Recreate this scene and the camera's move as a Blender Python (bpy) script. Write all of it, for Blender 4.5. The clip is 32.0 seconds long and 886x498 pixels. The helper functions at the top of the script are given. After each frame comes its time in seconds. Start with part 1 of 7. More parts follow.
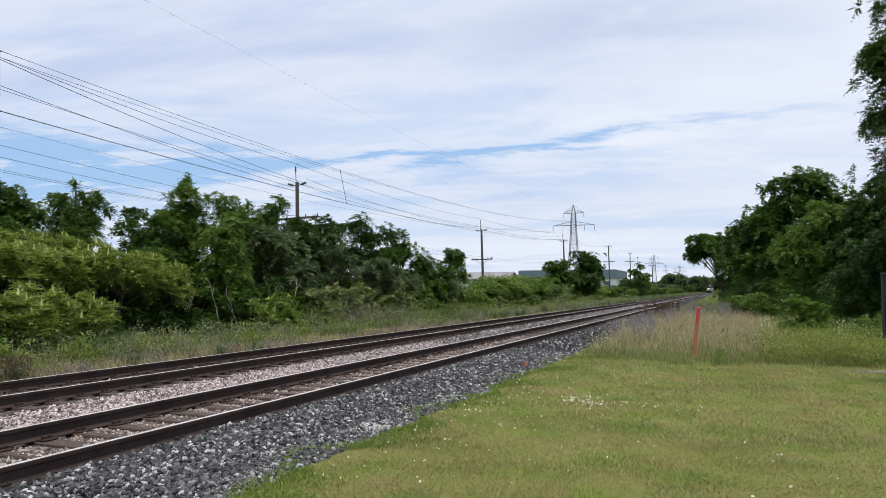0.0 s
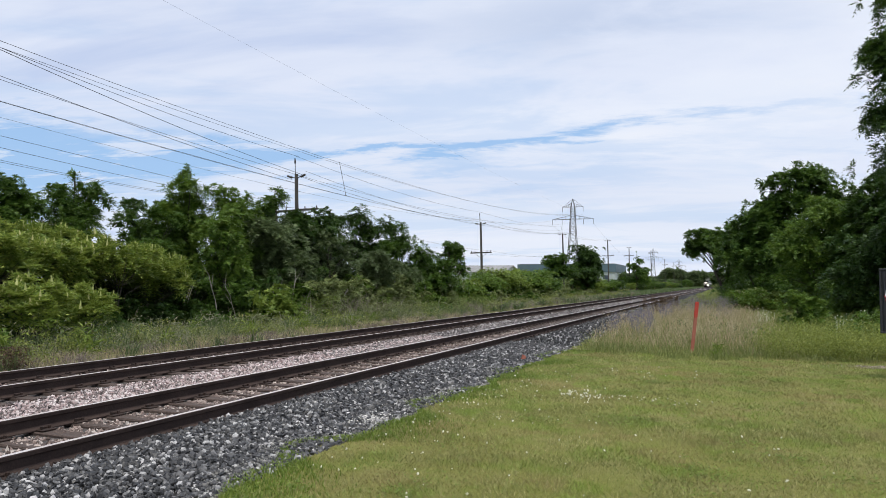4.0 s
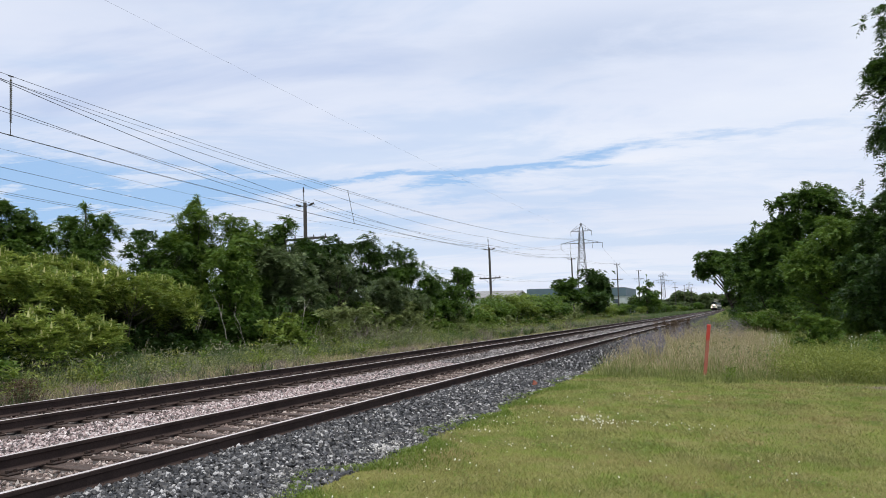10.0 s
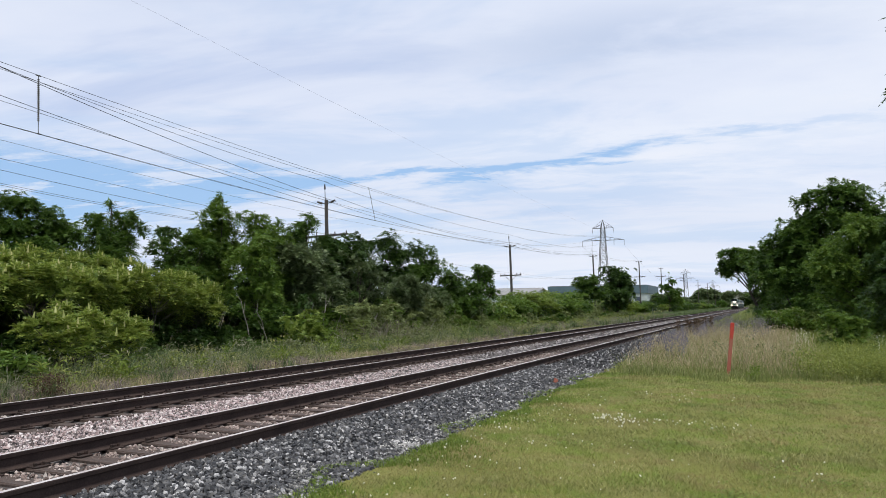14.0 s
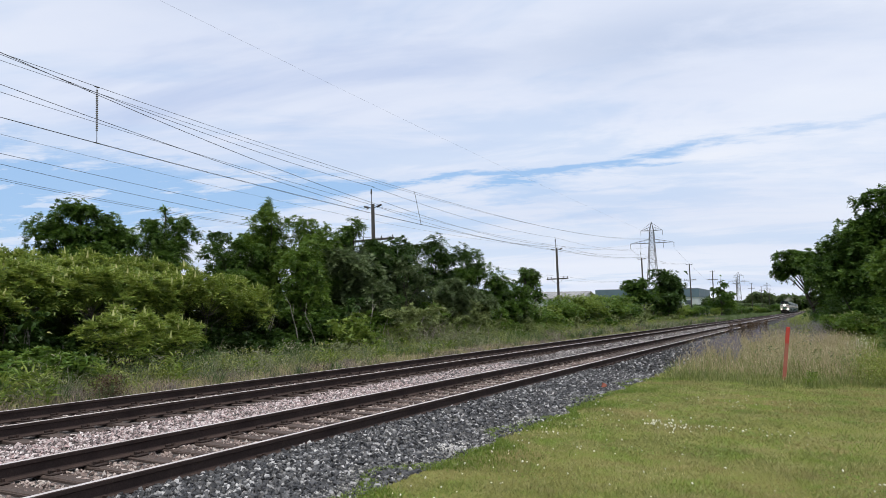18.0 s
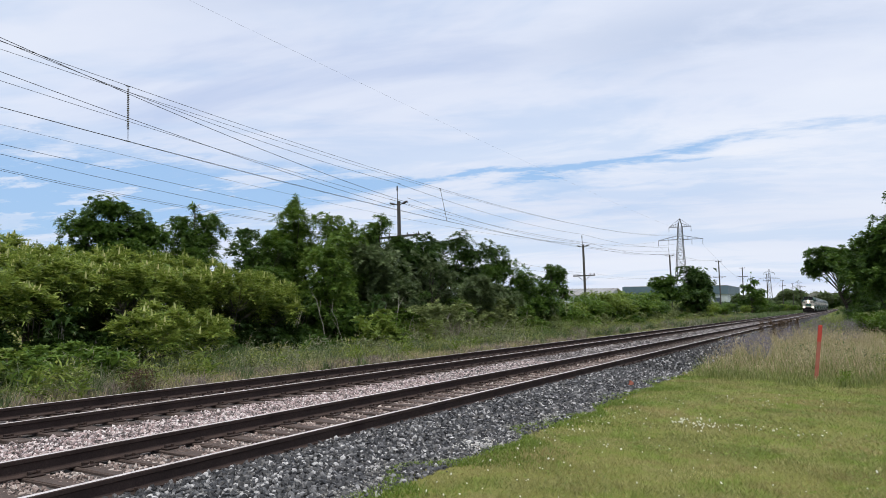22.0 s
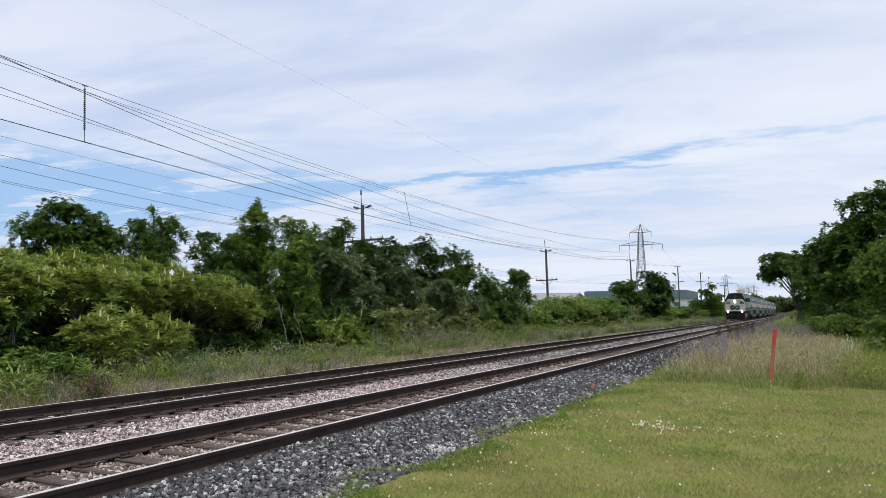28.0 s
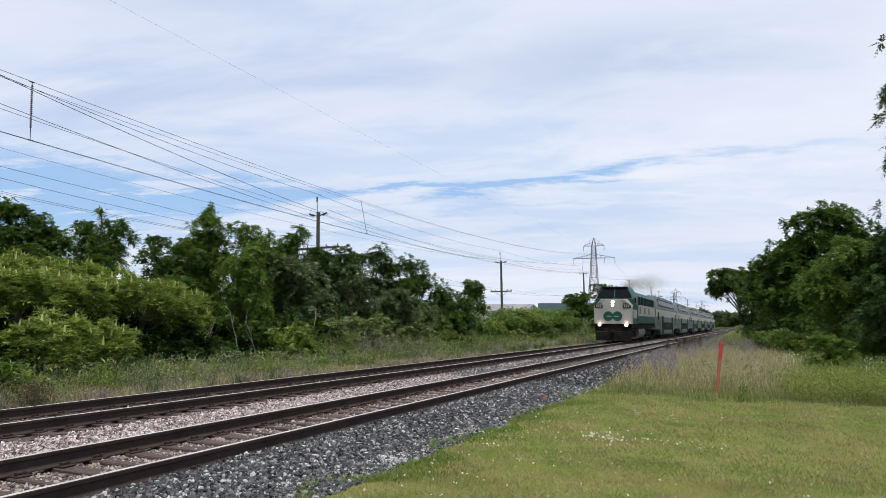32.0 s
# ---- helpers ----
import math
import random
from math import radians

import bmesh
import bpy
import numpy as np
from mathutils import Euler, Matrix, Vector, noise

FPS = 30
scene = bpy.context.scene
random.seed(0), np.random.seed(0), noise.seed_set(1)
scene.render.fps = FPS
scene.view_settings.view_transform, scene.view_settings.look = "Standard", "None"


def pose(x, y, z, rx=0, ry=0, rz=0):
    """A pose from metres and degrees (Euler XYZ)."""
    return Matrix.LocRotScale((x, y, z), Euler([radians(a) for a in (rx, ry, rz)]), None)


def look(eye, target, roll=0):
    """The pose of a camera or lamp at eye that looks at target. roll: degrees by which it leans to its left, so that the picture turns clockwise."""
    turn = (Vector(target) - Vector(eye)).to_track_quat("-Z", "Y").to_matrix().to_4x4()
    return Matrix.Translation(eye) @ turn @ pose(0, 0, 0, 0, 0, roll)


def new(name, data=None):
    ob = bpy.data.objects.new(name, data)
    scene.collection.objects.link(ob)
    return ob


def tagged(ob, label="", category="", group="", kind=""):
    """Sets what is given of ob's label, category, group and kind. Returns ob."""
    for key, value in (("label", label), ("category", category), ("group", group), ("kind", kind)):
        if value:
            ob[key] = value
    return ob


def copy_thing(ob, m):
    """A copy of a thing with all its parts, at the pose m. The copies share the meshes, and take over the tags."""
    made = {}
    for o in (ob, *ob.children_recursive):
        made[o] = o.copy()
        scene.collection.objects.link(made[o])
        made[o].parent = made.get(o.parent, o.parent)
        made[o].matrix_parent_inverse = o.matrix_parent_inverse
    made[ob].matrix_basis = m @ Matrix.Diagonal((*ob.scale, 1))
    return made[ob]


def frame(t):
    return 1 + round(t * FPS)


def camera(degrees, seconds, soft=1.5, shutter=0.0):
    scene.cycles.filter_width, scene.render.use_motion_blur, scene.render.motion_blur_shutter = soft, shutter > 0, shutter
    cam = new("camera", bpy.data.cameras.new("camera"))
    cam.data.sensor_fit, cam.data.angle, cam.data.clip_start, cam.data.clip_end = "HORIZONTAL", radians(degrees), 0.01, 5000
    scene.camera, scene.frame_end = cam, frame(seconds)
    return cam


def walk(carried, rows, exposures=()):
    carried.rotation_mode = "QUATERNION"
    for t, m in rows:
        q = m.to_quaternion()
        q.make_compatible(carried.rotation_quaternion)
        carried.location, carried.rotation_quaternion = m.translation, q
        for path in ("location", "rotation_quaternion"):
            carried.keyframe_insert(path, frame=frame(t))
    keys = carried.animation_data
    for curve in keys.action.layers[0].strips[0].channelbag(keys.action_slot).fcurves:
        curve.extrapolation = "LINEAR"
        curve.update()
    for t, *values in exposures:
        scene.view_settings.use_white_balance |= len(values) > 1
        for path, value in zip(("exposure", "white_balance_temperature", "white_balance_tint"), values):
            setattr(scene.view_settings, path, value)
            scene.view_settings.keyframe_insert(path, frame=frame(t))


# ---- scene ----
FOV = 64.2
EYE = (0.0, 0.0, 1.78)
RAIL_TOP = 0.25
TIE_TOP = 0.07
RAILS_NEAR = (-5.881, -7.386)
RAILS_FAR = (-9.836, -11.341)
NEAR_C, FAR_C = -6.633, -10.588

cam = camera(FOV, 32.0, 0.58)
# seconds, yaw, pitch, roll of the hand-held camera, which turns on one spot
VIEW = [
    (0, 21.64, 3.39, 0.03), (0.5, 21.64, 3.25, 0.03), (1, 21.61, 2.97, 0.18), (1.5, 21.58, 2.73, 0.26),
    (2, 21.42, 2.71, 0.04), (2.5, 21.27, 2.77, -0.17), (4.5, 21.76, 2.90, -0.34), (5, 22.07, 3.09, -0.23),
    (5.5, 22.23, 3.35, -0.07), (6, 22.14, 3.68, 0.19), (6.5, 21.87, 3.97, 0.47), (7, 21.45, 4.23, 0.79),
    (7.5, 21.09, 4.51, 0.80), (8, 20.88, 4.92, 0.62), (8.5, 21.02, 5.12, 0.44), (9, 21.39, 5.03, 0.39),
    (9.5, 21.91, 4.90, 0.56), (10, 22.31, 4.95, 0.51), (10.5, 22.36, 5.17, 0.32), (11, 22.25, 5.52, 0.06),
    (11.5, 22.50, 5.86, 0.03), (12, 22.87, 5.96, 0.19), (12.5, 23.13, 5.71, 0.42), (13, 23.27, 5.26, 0.48),
    (13.5, 23.53, 4.91, 0.42), (14, 23.97, 4.72, 0.31), (14.5, 24.31, 4.66, 0.13), (16.5, 24.07, 1.81, 0.92),
    (17, 24.91, 2.49, 0.77), (17.5, 26.44, 3.94, 0.55), (18, 27.70, 5.03, 0.26), (18.5, 28.28, 5.16, 0.11),
    (19, 28.41, 4.80, 0.05), (19.5, 28.45, 4.52, -0.10), (20, 28.36, 4.45, 0.02), (20.5, 28.40, 4.38, 0.21),
    (21, 28.71, 4.49, 0.27), (21.5, 29.33, 4.82, 0.21), (22, 29.78, 4.76, 0.07), (22.5, 29.83, 4.25, 0.08),
    (23, 29.45, 3.62, 0.30), (23.5, 29.00, 3.29, 0.77), (24, 28.65, 3.25, 1.06), (24.5, 28.47, 3.66, 1.18),
    (25, 28.35, 4.21, 1.56), (25.5, 28.15, 4.51, 1.97), (27.5, 27.11, 5.15, 1.43), (28, 26.84, 5.11, 0.11),
    (28.5, 26.47, 5.10, -1.16), (29, 25.79, 5.24, -1.76), (29.5, 25.03, 5.49, -1.69), (30, 24.62, 5.55, -1.59),
    (30.5, 24.45, 5.41, -1.56), (31, 24.15, 5.41, -1.40), (31.5, 23.63, 5.63, -1.15), (32, 23.16, 5.92, -0.74),
]
walk(cam, [(t, pose(*EYE, 90 + pitch, roll, yaw)) for t, yaw, pitch, roll in VIEW])

# ---------------------------------------------------------------- light
scene.view_settings.exposure = 0.0
SUN_AZ, SUN_EL = 150.0, 69.0          # degrees clockwise from +y, and above the horizon


def make_world():
    w = bpy.data.worlds.new("sky")
    scene.world = w
    w.use_nodes = True
    nt = w.node_tree
    nt.nodes.clear()
    N, L = nt.nodes.new, nt.links.new

    def val(op, a, b=None, clamp=False):
        n = N("ShaderNodeMath")
        n.operation, n.use_clamp = op, clamp
        for i, s in enumerate((a, b)):
            if s is None:
                continue
            if isinstance(s, (int, float)):
                n.inputs[i].default_value = s
            else:
                L(s, n.inputs[i])
        return n.outputs[0]

    def ramp(fac, stops, interp="EASE"):
        n = N("ShaderNodeValToRGB")
        n.color_ramp.interpolation = interp
        e = n.color_ramp.elements
        while len(e) < len(stops):
            e.new(0.5)
        for el, (p, c) in zip(e, stops):
            el.position, el.color = p, (*c, 1) if len(c) == 3 else c
        L(fac, n.inputs[0])
        return n.outputs[0]

    def mix(f, a, b):
        n = N("ShaderNodeMix")
        n.data_type = "RGBA"
        for i, s in ((0, f), (6, a), (7, b)):
            if isinstance(s, (int, float)):
                n.inputs[i].default_value = s
            elif isinstance(s, tuple):
                n.inputs[i].default_value = (*s, 1)
            else:
                L(s, n.inputs[i])
        return n.outputs[2]

    tc = N("ShaderNodeTexCoord")
    sep = N("ShaderNodeSeparateXYZ")
    L(tc.outputs["Generated"], sep.inputs[0])
    x, y, z = sep.outputs
    # clear sky above the clouds
    sky = N("ShaderNodeTexSky")
    sky.sky_type, sky.sun_disc = "NISHITA", False
    sky.sun_elevation, sky.sun_rotation = radians(SUN_EL), radians(SUN_AZ)
    sky_s = N("ShaderNodeVectorMath")
    sky_s.operation = "SCALE"
    L(sky.outputs[0], sky_s.inputs[0])
    sky_s.inputs[3].default_value = 0.11
    # cloud sheet: the direction cut with a level plane, stretched sideways
    den = val("ADD", val("MAXIMUM", z, 0.0), 0.10)
    px, py = val("DIVIDE", x, den), val("DIVIDE", y, den)
    comb = N("ShaderNodeCombineXYZ")
    L(val("ADD", val("MULTIPLY", px, 0.55), val("MULTIPLY", py, 0.25)), comb.inputs[0])
    L(val("SUBTRACT", py, val("MULTIPLY", px, 0.30)), comb.inputs[1])

    def noise_at(scale, detail, rough, dist, off):
        m = N("ShaderNodeVectorMath")
        m.operation = "ADD"
        L(comb.outputs[0], m.inputs[0])
        m.inputs[1].default_value = off
        n = N("ShaderNodeTexNoise")
        n.inputs["Scale"].default_value, n.inputs["Detail"].default_value = scale, detail
        n.inputs["Roughness"].default_value, n.inputs["Distortion"].default_value = rough, dist
        L(m.outputs[0], n.inputs["Vector"])
        return n.outputs["Fac"]

    n1 = noise_at(0.9, 7, 0.55, 0.35, (3.1, 1.7, 0.0))
    n2 = noise_at(2.6, 6, 0.6, 0.2, (7.3, 4.1, 2.0))
    n3 = noise_at(0.45, 3, 0.5, 0.0, (1.3, 9.2, 5.0))
    cloud = ramp(n1, [(0.26, (0.55, 0.645, 0.87)), (0.42, (0.76, 0.82, 0.965)), (0.58, (0.82, 0.87, 0.985)), (0.78, (0.91, 0.925, 0.98))])
    cloud = mix(val("MULTIPLY", ramp(n3, [(0.40, (0, 0, 0)), (0.66, (1, 1, 1))]), 0.32), cloud, (0.62, 0.69, 0.87))
    low = val("SUBTRACT", 1.0, val("MULTIPLY", val("ABSOLUTE", val("SUBTRACT", z, 0.09)), 9.0), True)
    cloud = mix(val("MULTIPLY", low, 0.55), cloud, (0.78, 0.835, 0.95))
    # darker bellies of the cloud sheet, high up
    def belly(az0, wide_az, el0, wide_el):
        f = val("ADD", val("POWER", val("DIVIDE", val("SUBTRACT", az, az0), wide_az), 2.0), val("POWER", val("DIVIDE", val("SUBTRACT", el, el0), wide_el), 2.0))
        return val("POWER", 2.718, val("MULTIPLY", f, -1.0))

    az = val("MULTIPLY", val("ARCTAN2", val("MULTIPLY", x, -1.0), y), 57.2958)
    el = val("MULTIPLY", val("ARCSINE", z), 57.2958)
    dim = val("ADD", belly(9.0, 15.0, 20.5, 2.6), belly(47.0, 9.0, 25.0, 2.5), True)
    dim = val("MULTIPLY", dim, ramp(n2, [(0.34, (0.25, 0.25, 0.25)), (0.62, (1, 1, 1))]))
    cloud = mix(val("MULTIPLY", dim, 0.95), cloud, (0.56, 0.65, 0.84))
    # the long blue break in the cloud sheet, sloping down towards the west
    warp = val("MULTIPLY", val("SUBTRACT", n2, 0.5), 5.0)
    line = val("ADD", val("SUBTRACT", el, val("SUBTRACT", 12.75, val("MULTIPLY", az, 0.085))), warp)
    wide = val("ADD", 0.50, val("MULTIPLY", val("MAXIMUM", val("SUBTRACT", az, 32.0), 0.0), 0.16))
    gap = val("POWER", 2.718, val("MULTIPLY", val("POWER", val("DIVIDE", line, wide), 2.0), -1.0))
    fade = val("MINIMUM", val("MAXIMUM", val("DIVIDE", val("ADD", az, 15.0), 34.0), 0.25), 1.0)
    gap = val("MULTIPLY", val("MULTIPLY", gap, fade), ramp(n1, [(0.40, (1, 1, 1)), (0.85, (0.7, 0.7, 0.7))]))
    frag = ramp(noise_at(3.4, 6, 0.65, 0.3, (5.1, 8.3, 1.0)), [(0.40, (0.25, 0.25, 0.25)), (0.56, (1, 1, 1))])
    gap = val("MULTIPLY", gap, frag)
    wash = val("POWER", 2.718, val("MULTIPLY", val("POWER", val("DIVIDE", val("ADD", line, 1.6), 3.2), 2.0), -1.0))
    wash = val("MULTIPLY", val("MULTIPLY", wash, fade), ramp(n2, [(0.40, (0.05, 0.05, 0.05)), (0.60, (0.40, 0.40, 0.40))]))
    gap = val("MAXIMUM", gap, wash)
    thin = ramp(noise_at(1.15, 5, 0.6, 0.5, (11.3, 2.7, 4.0)), [(0.36, (1, 1, 1)), (0.56, (0, 0, 0))])
    hole = val("MAXIMUM", val("MULTIPLY", gap, 1.5, True), val("MULTIPLY", thin, 0.36), True)
    clear = mix(0.7, sky_s.outputs[0], (0.40, 0.635, 1.0))
    final = mix(hole, cloud, clear)
    bg = N("ShaderNodeBackground")
    L(final, bg.inputs[0])
    bg.inputs[1].default_value = 1.0
    out = N("ShaderNodeOutputWorld")
    L(bg.outputs[0], out.inputs[0])


make_world()
sun = new("sun", bpy.data.lights.new("sun", "SUN"))
sun.data.energy, sun.data.angle, sun.data.color = 3.4, radians(9), (1.0, 0.95, 0.86)
a_, e_ = radians(SUN_AZ), radians(SUN_EL)
sun.matrix_world = look((0, 0, 60), (-math.sin(a_) * math.cos(e_) * 10, -math.cos(a_) * math.cos(e_) * 10, 60 - math.sin(e_) * 10))

# ---------------------------------------------------------------- materials


def principled(name, rough=0.8, metal=0.0, spec=0.5):
    m = bpy.data.materials.new(name)
    m.use_nodes = True
    b = m.node_tree.nodes["Principled BSDF"]
    b.inputs["Roughness"].default_value, b.inputs["Metallic"].default_value = rough, metal
    b.inputs["Specular IOR Level"].default_value = spec
    return m, m.node_tree, b


def ramp_node(nt, fac, stops):
    n = nt.nodes.new("ShaderNodeValToRGB")
    e = n.color_ramp.elements
    while len(e) < len(stops):
        e.new(0.5)
    for el, (p, c) in zip(e, stops):
        el.position, el.color = p, (*c, 1)
    nt.links.new(fac, n.inputs[0])
    return n.outputs[0]


def noise_node(nt, scale, detail=4, rough=0.55, vec=None):
    n = nt.nodes.new("ShaderNodeTexNoise")
    n.inputs["Scale"].default_value, n.inputs["Detail"].default_value, n.inputs["Roughness"].default_value = scale, detail, rough
    nt.links.new(vec if vec is not None else position(nt), n.inputs["Vector"])
    return n.outputs["Fac"]


def position(nt):
    for n in nt.nodes:
        if n.bl_idname == "ShaderNodeNewGeometry":
            return n.outputs["Position"]
    return nt.nodes.new("ShaderNodeNewGeometry").outputs["Position"]


def island(nt):
    position(nt)
    for n in nt.nodes:
        if n.bl_idname == "ShaderNodeNewGeometry":
            return n.outputs["Random Per Island"]


def blend(nt, f, a, b, kind="MIX"):
    n = nt.nodes.new("ShaderNodeMix")
    n.data_type, n.blend_type = "RGBA", kind
    for i, s in ((0, f), (6, a), (7, b)):
        if isinstance(s, (int, float)):
            n.inputs[i].default_value = s
        elif isinstance(s, tuple):
            n.inputs[i].default_value = (*s, 1)
        else:
            nt.links.new(s, n.inputs[i])
    return n.outputs[2]


def bump(nt, b, height, strength=0.4, dist=0.01):
    n = nt.nodes.new("ShaderNodeBump")
    n.inputs["Strength"].default_value, n.inputs["Distance"].default_value = strength, dist
    nt.links.new(height, n.inputs["Height"])
    nt.links.new(n.outputs[0], b.inputs["Normal"])


def surface(name, lo, hi, stain, scale=3.0, fine=40.0, rough=0.8, metal=0.0, bumps=0.3, spec=0.5, local=True):
    """A worn surface: colour from lo to hi by grain, with larger stains."""
    m, nt, b = principled(name, rough, metal, spec)
    vec = nt.nodes.new("ShaderNodeTexCoord").outputs["Object"] if local else None
    big, small = noise_node(nt, scale, 4, 0.6, vec), noise_node(nt, fine, 5, 0.6, vec)
    c = ramp_node(nt, small, [(0.3, lo), (0.7, hi)])
    c = blend(nt, ramp_node(nt, big, [(0.45, (0, 0, 0)), (0.75, (1, 1, 1))]), c, stain)
    nt.links.new(c, b.inputs["Base Color"])
    bump(nt, b, small, bumps, 0.01)
    return m


def leaf_mat(name, dark, mid, light, patch=0.35, translucent=0.35, spec=0.28, rough=0.48, tan=None, lush=None):
    """Leaves: each its own green, drifting in patches, a part of the light coming through."""
    m, nt, b = principled(name, rough, 0, spec)
    c = ramp_node(nt, island(nt), [(0.0, dark), (0.55, mid), (1.0, light)])
    p = noise_node(nt, patch, 3)
    c = blend(nt, ramp_node(nt, p, [(0.38, (0, 0, 0)), (0.7, (0.5, 0.5, 0.5))]), c, dark, "MIX")
    if tan:
        q = noise_node(nt, 0.45, 5, 0.65)
        c = blend(nt, ramp_node(nt, q, [(0.44, (0, 0, 0)), (0.62, (0.85, 0.85, 0.85))]), c, tan)
    if lush:
        q = noise_node(nt, 1.3, 5, 0.62)
        c = blend(nt, ramp_node(nt, q, [(0.48, (0, 0, 0)), (0.60, (0.85, 0.85, 0.85))]), c, lush)
        w = noise_node(nt, 0.55, 6, 0.68)
        c = blend(nt, ramp_node(nt, w, [(0.46, (0, 0, 0)), (0.66, (0.6, 0.6, 0.6))]), c, (0.115, 0.135, 0.036))
    nt.links.new(c, b.inputs["Base Color"])
    t = nt.nodes.new("ShaderNodeBsdfTranslucent")
    nt.links.new(blend(nt, 0.5, c, light), t.inputs[0])
    mx = nt.nodes.new("ShaderNodeMixShader")
    mx.inputs[0].default_value = translucent
    nt.links.new(b.outputs[0], mx.inputs[1])
    nt.links.new(t.outputs[0], mx.inputs[2])
    nt.links.new(mx.outputs[0], nt.nodes["Material Output"].inputs[0])
    return m


def glow(name, color, strength):
    m, nt, b = principled(name, 0.3)
    b.inputs["Base Color"].default_value = (*color, 1)
    b.inputs["Emission Color"].default_value = (*color, 1)
    b.inputs["Emission Strength"].default_value = strength
    return m


M = {}
M["bark"] = surface("bark", (0.045, 0.038, 0.03), (0.10, 0.085, 0.07), (0.035, 0.03, 0.025), 4, 30, 0.9, bumps=0.8)
M["twig_pale"] = surface("pale_branch", (0.24, 0.22, 0.19), (0.36, 0.33, 0.29), (0.16, 0.14, 0.12), 4, 30, 0.9)
M["sumac"] = leaf_mat("sumac_leaf", (0.055, 0.108, 0.014), (0.155, 0.228, 0.034), (0.40, 0.46, 0.10), 1.1)
M["candle"] = leaf_mat("sumac_flower", (0.34, 0.38, 0.13), (0.44, 0.46, 0.19), (0.52, 0.48, 0.22), 0.8, 0.2)
M["leaf_a"] = leaf_mat("tree_leaf", (0.026, 0.064, 0.009), (0.062, 0.125, 0.017), (0.125, 0.205, 0.032), 0.35, 0.3)
M["leaf_b"] = leaf_mat("light_tree_leaf", (0.048, 0.105, 0.013), (0.10, 0.178, 0.024), (0.18, 0.26, 0.045), 0.35, 0.35)
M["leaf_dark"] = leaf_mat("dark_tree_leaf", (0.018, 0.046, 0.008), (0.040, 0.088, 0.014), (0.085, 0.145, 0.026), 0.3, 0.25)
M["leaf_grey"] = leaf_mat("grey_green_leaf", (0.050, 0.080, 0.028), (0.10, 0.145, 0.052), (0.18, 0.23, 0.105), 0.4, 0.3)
M["leaf_pale"] = leaf_mat("pale_olive_leaf", (0.085, 0.125, 0.035), (0.18, 0.225, 0.075), (0.32, 0.36, 0.15), 0.5, 0.3)
M["leaf_lime"] = leaf_mat("lime_leaf", (0.082, 0.14, 0.020), (0.160, 0.232, 0.034), (0.27, 0.335, 0.075), 0.5, 0.35)
M["grass"] = leaf_mat("lawn_grass", (0.115, 0.145, 0.030), (0.25, 0.272, 0.068), (0.52, 0.485, 0.23), 0.9, 0.3, tan=(0.33, 0.262, 0.118), lush=(0.19, 0.285, 0.040))
M["weed"] = leaf_mat("verge_weed", (0.105, 0.145, 0.034), (0.215, 0.262, 0.074), (0.39, 0.40, 0.18), 0.5, 0.3)
M["hay"] = leaf_mat("dry_grass", (0.26, 0.25, 0.10), (0.42, 0.385, 0.195), (0.56, 0.50, 0.31), 0.7, 0.3)
M["weed_gold"] = leaf_mat("yellow_green_weed", (0.10, 0.14, 0.026), (0.205, 0.25, 0.046), (0.34, 0.37, 0.10), 0.5, 0.35)
M["meadow"] = leaf_mat("meadow_grass", (0.090, 0.128, 0.028), (0.185, 0.222, 0.060), (0.34, 0.355, 0.15), 0.5, 0.3)
M["hay_olive"] = leaf_mat("ripening_grass", (0.19, 0.18, 0.075), (0.31, 0.285, 0.135), (0.44, 0.39, 0.23), 0.7, 0.3)
M["hay_grey"] = leaf_mat("bleached_grass", (0.17, 0.18, 0.105), (0.28, 0.28, 0.175), (0.46, 0.44, 0.32), 0.7, 0.3)
M["dead_grey"] = leaf_mat("grey_brown_weed", (0.13, 0.105, 0.09), (0.22, 0.18, 0.155), (0.34, 0.29, 0.255), 0.7, 0.2)
M["mauve"] = leaf_mat("mauve_weed", (0.13, 0.115, 0.13), (0.20, 0.18, 0.20), (0.30, 0.275, 0.305), 0.7, 0.2)
M["hay_pink"] = leaf_mat("seeding_grass", (0.32, 0.26, 0.15), (0.47, 0.38, 0.24), (0.58, 0.48, 0.34), 0.7, 0.3)
M["dead"] = leaf_mat("dead_weed", (0.055, 0.035, 0.02), (0.10, 0.064, 0.038), (0.155, 0.105, 0.066), 0.7, 0.1)
M["bugloss"] = leaf_mat("violet_flower", (0.12, 0.112, 0.150), (0.18, 0.172, 0.232), (0.26, 0.25, 0.34), 0.7, 0.2)
M["white_flower"] = leaf_mat("white_flower", (0.62, 0.61, 0.45), (0.74, 0.73, 0.60), (0.82, 0.81, 0.70), 0.7, 0.2)
M["rail_side"] = surface("rusty_rail_steel", (0.034, 0.023, 0.020), (0.064, 0.044, 0.038), (0.026, 0.018, 0.016), 2, 60, 0.8, 0.0, 0.3, 0.2)
# Pale, mostly matte colour stands in for sky reflected on the polished head.
M["rail_top"] = surface("polished_rail_sky_tone", (0.58, 0.53, 0.51), (0.72, 0.665, 0.645), (0.46, 0.39, 0.36), 2, 60, 0.36, 0.3, 0.04)
M["tie"] = surface("weathered_tie_timber", (0.032, 0.022, 0.018), (0.098, 0.070, 0.058), (0.066, 0.043, 0.034), 5, 26, 0.9, bumps=0.9)
M["plate"] = surface("rusty_iron", (0.025, 0.015, 0.012), (0.050, 0.030, 0.023), (0.022, 0.015, 0.013), 6, 60, 0.8, 0.3)


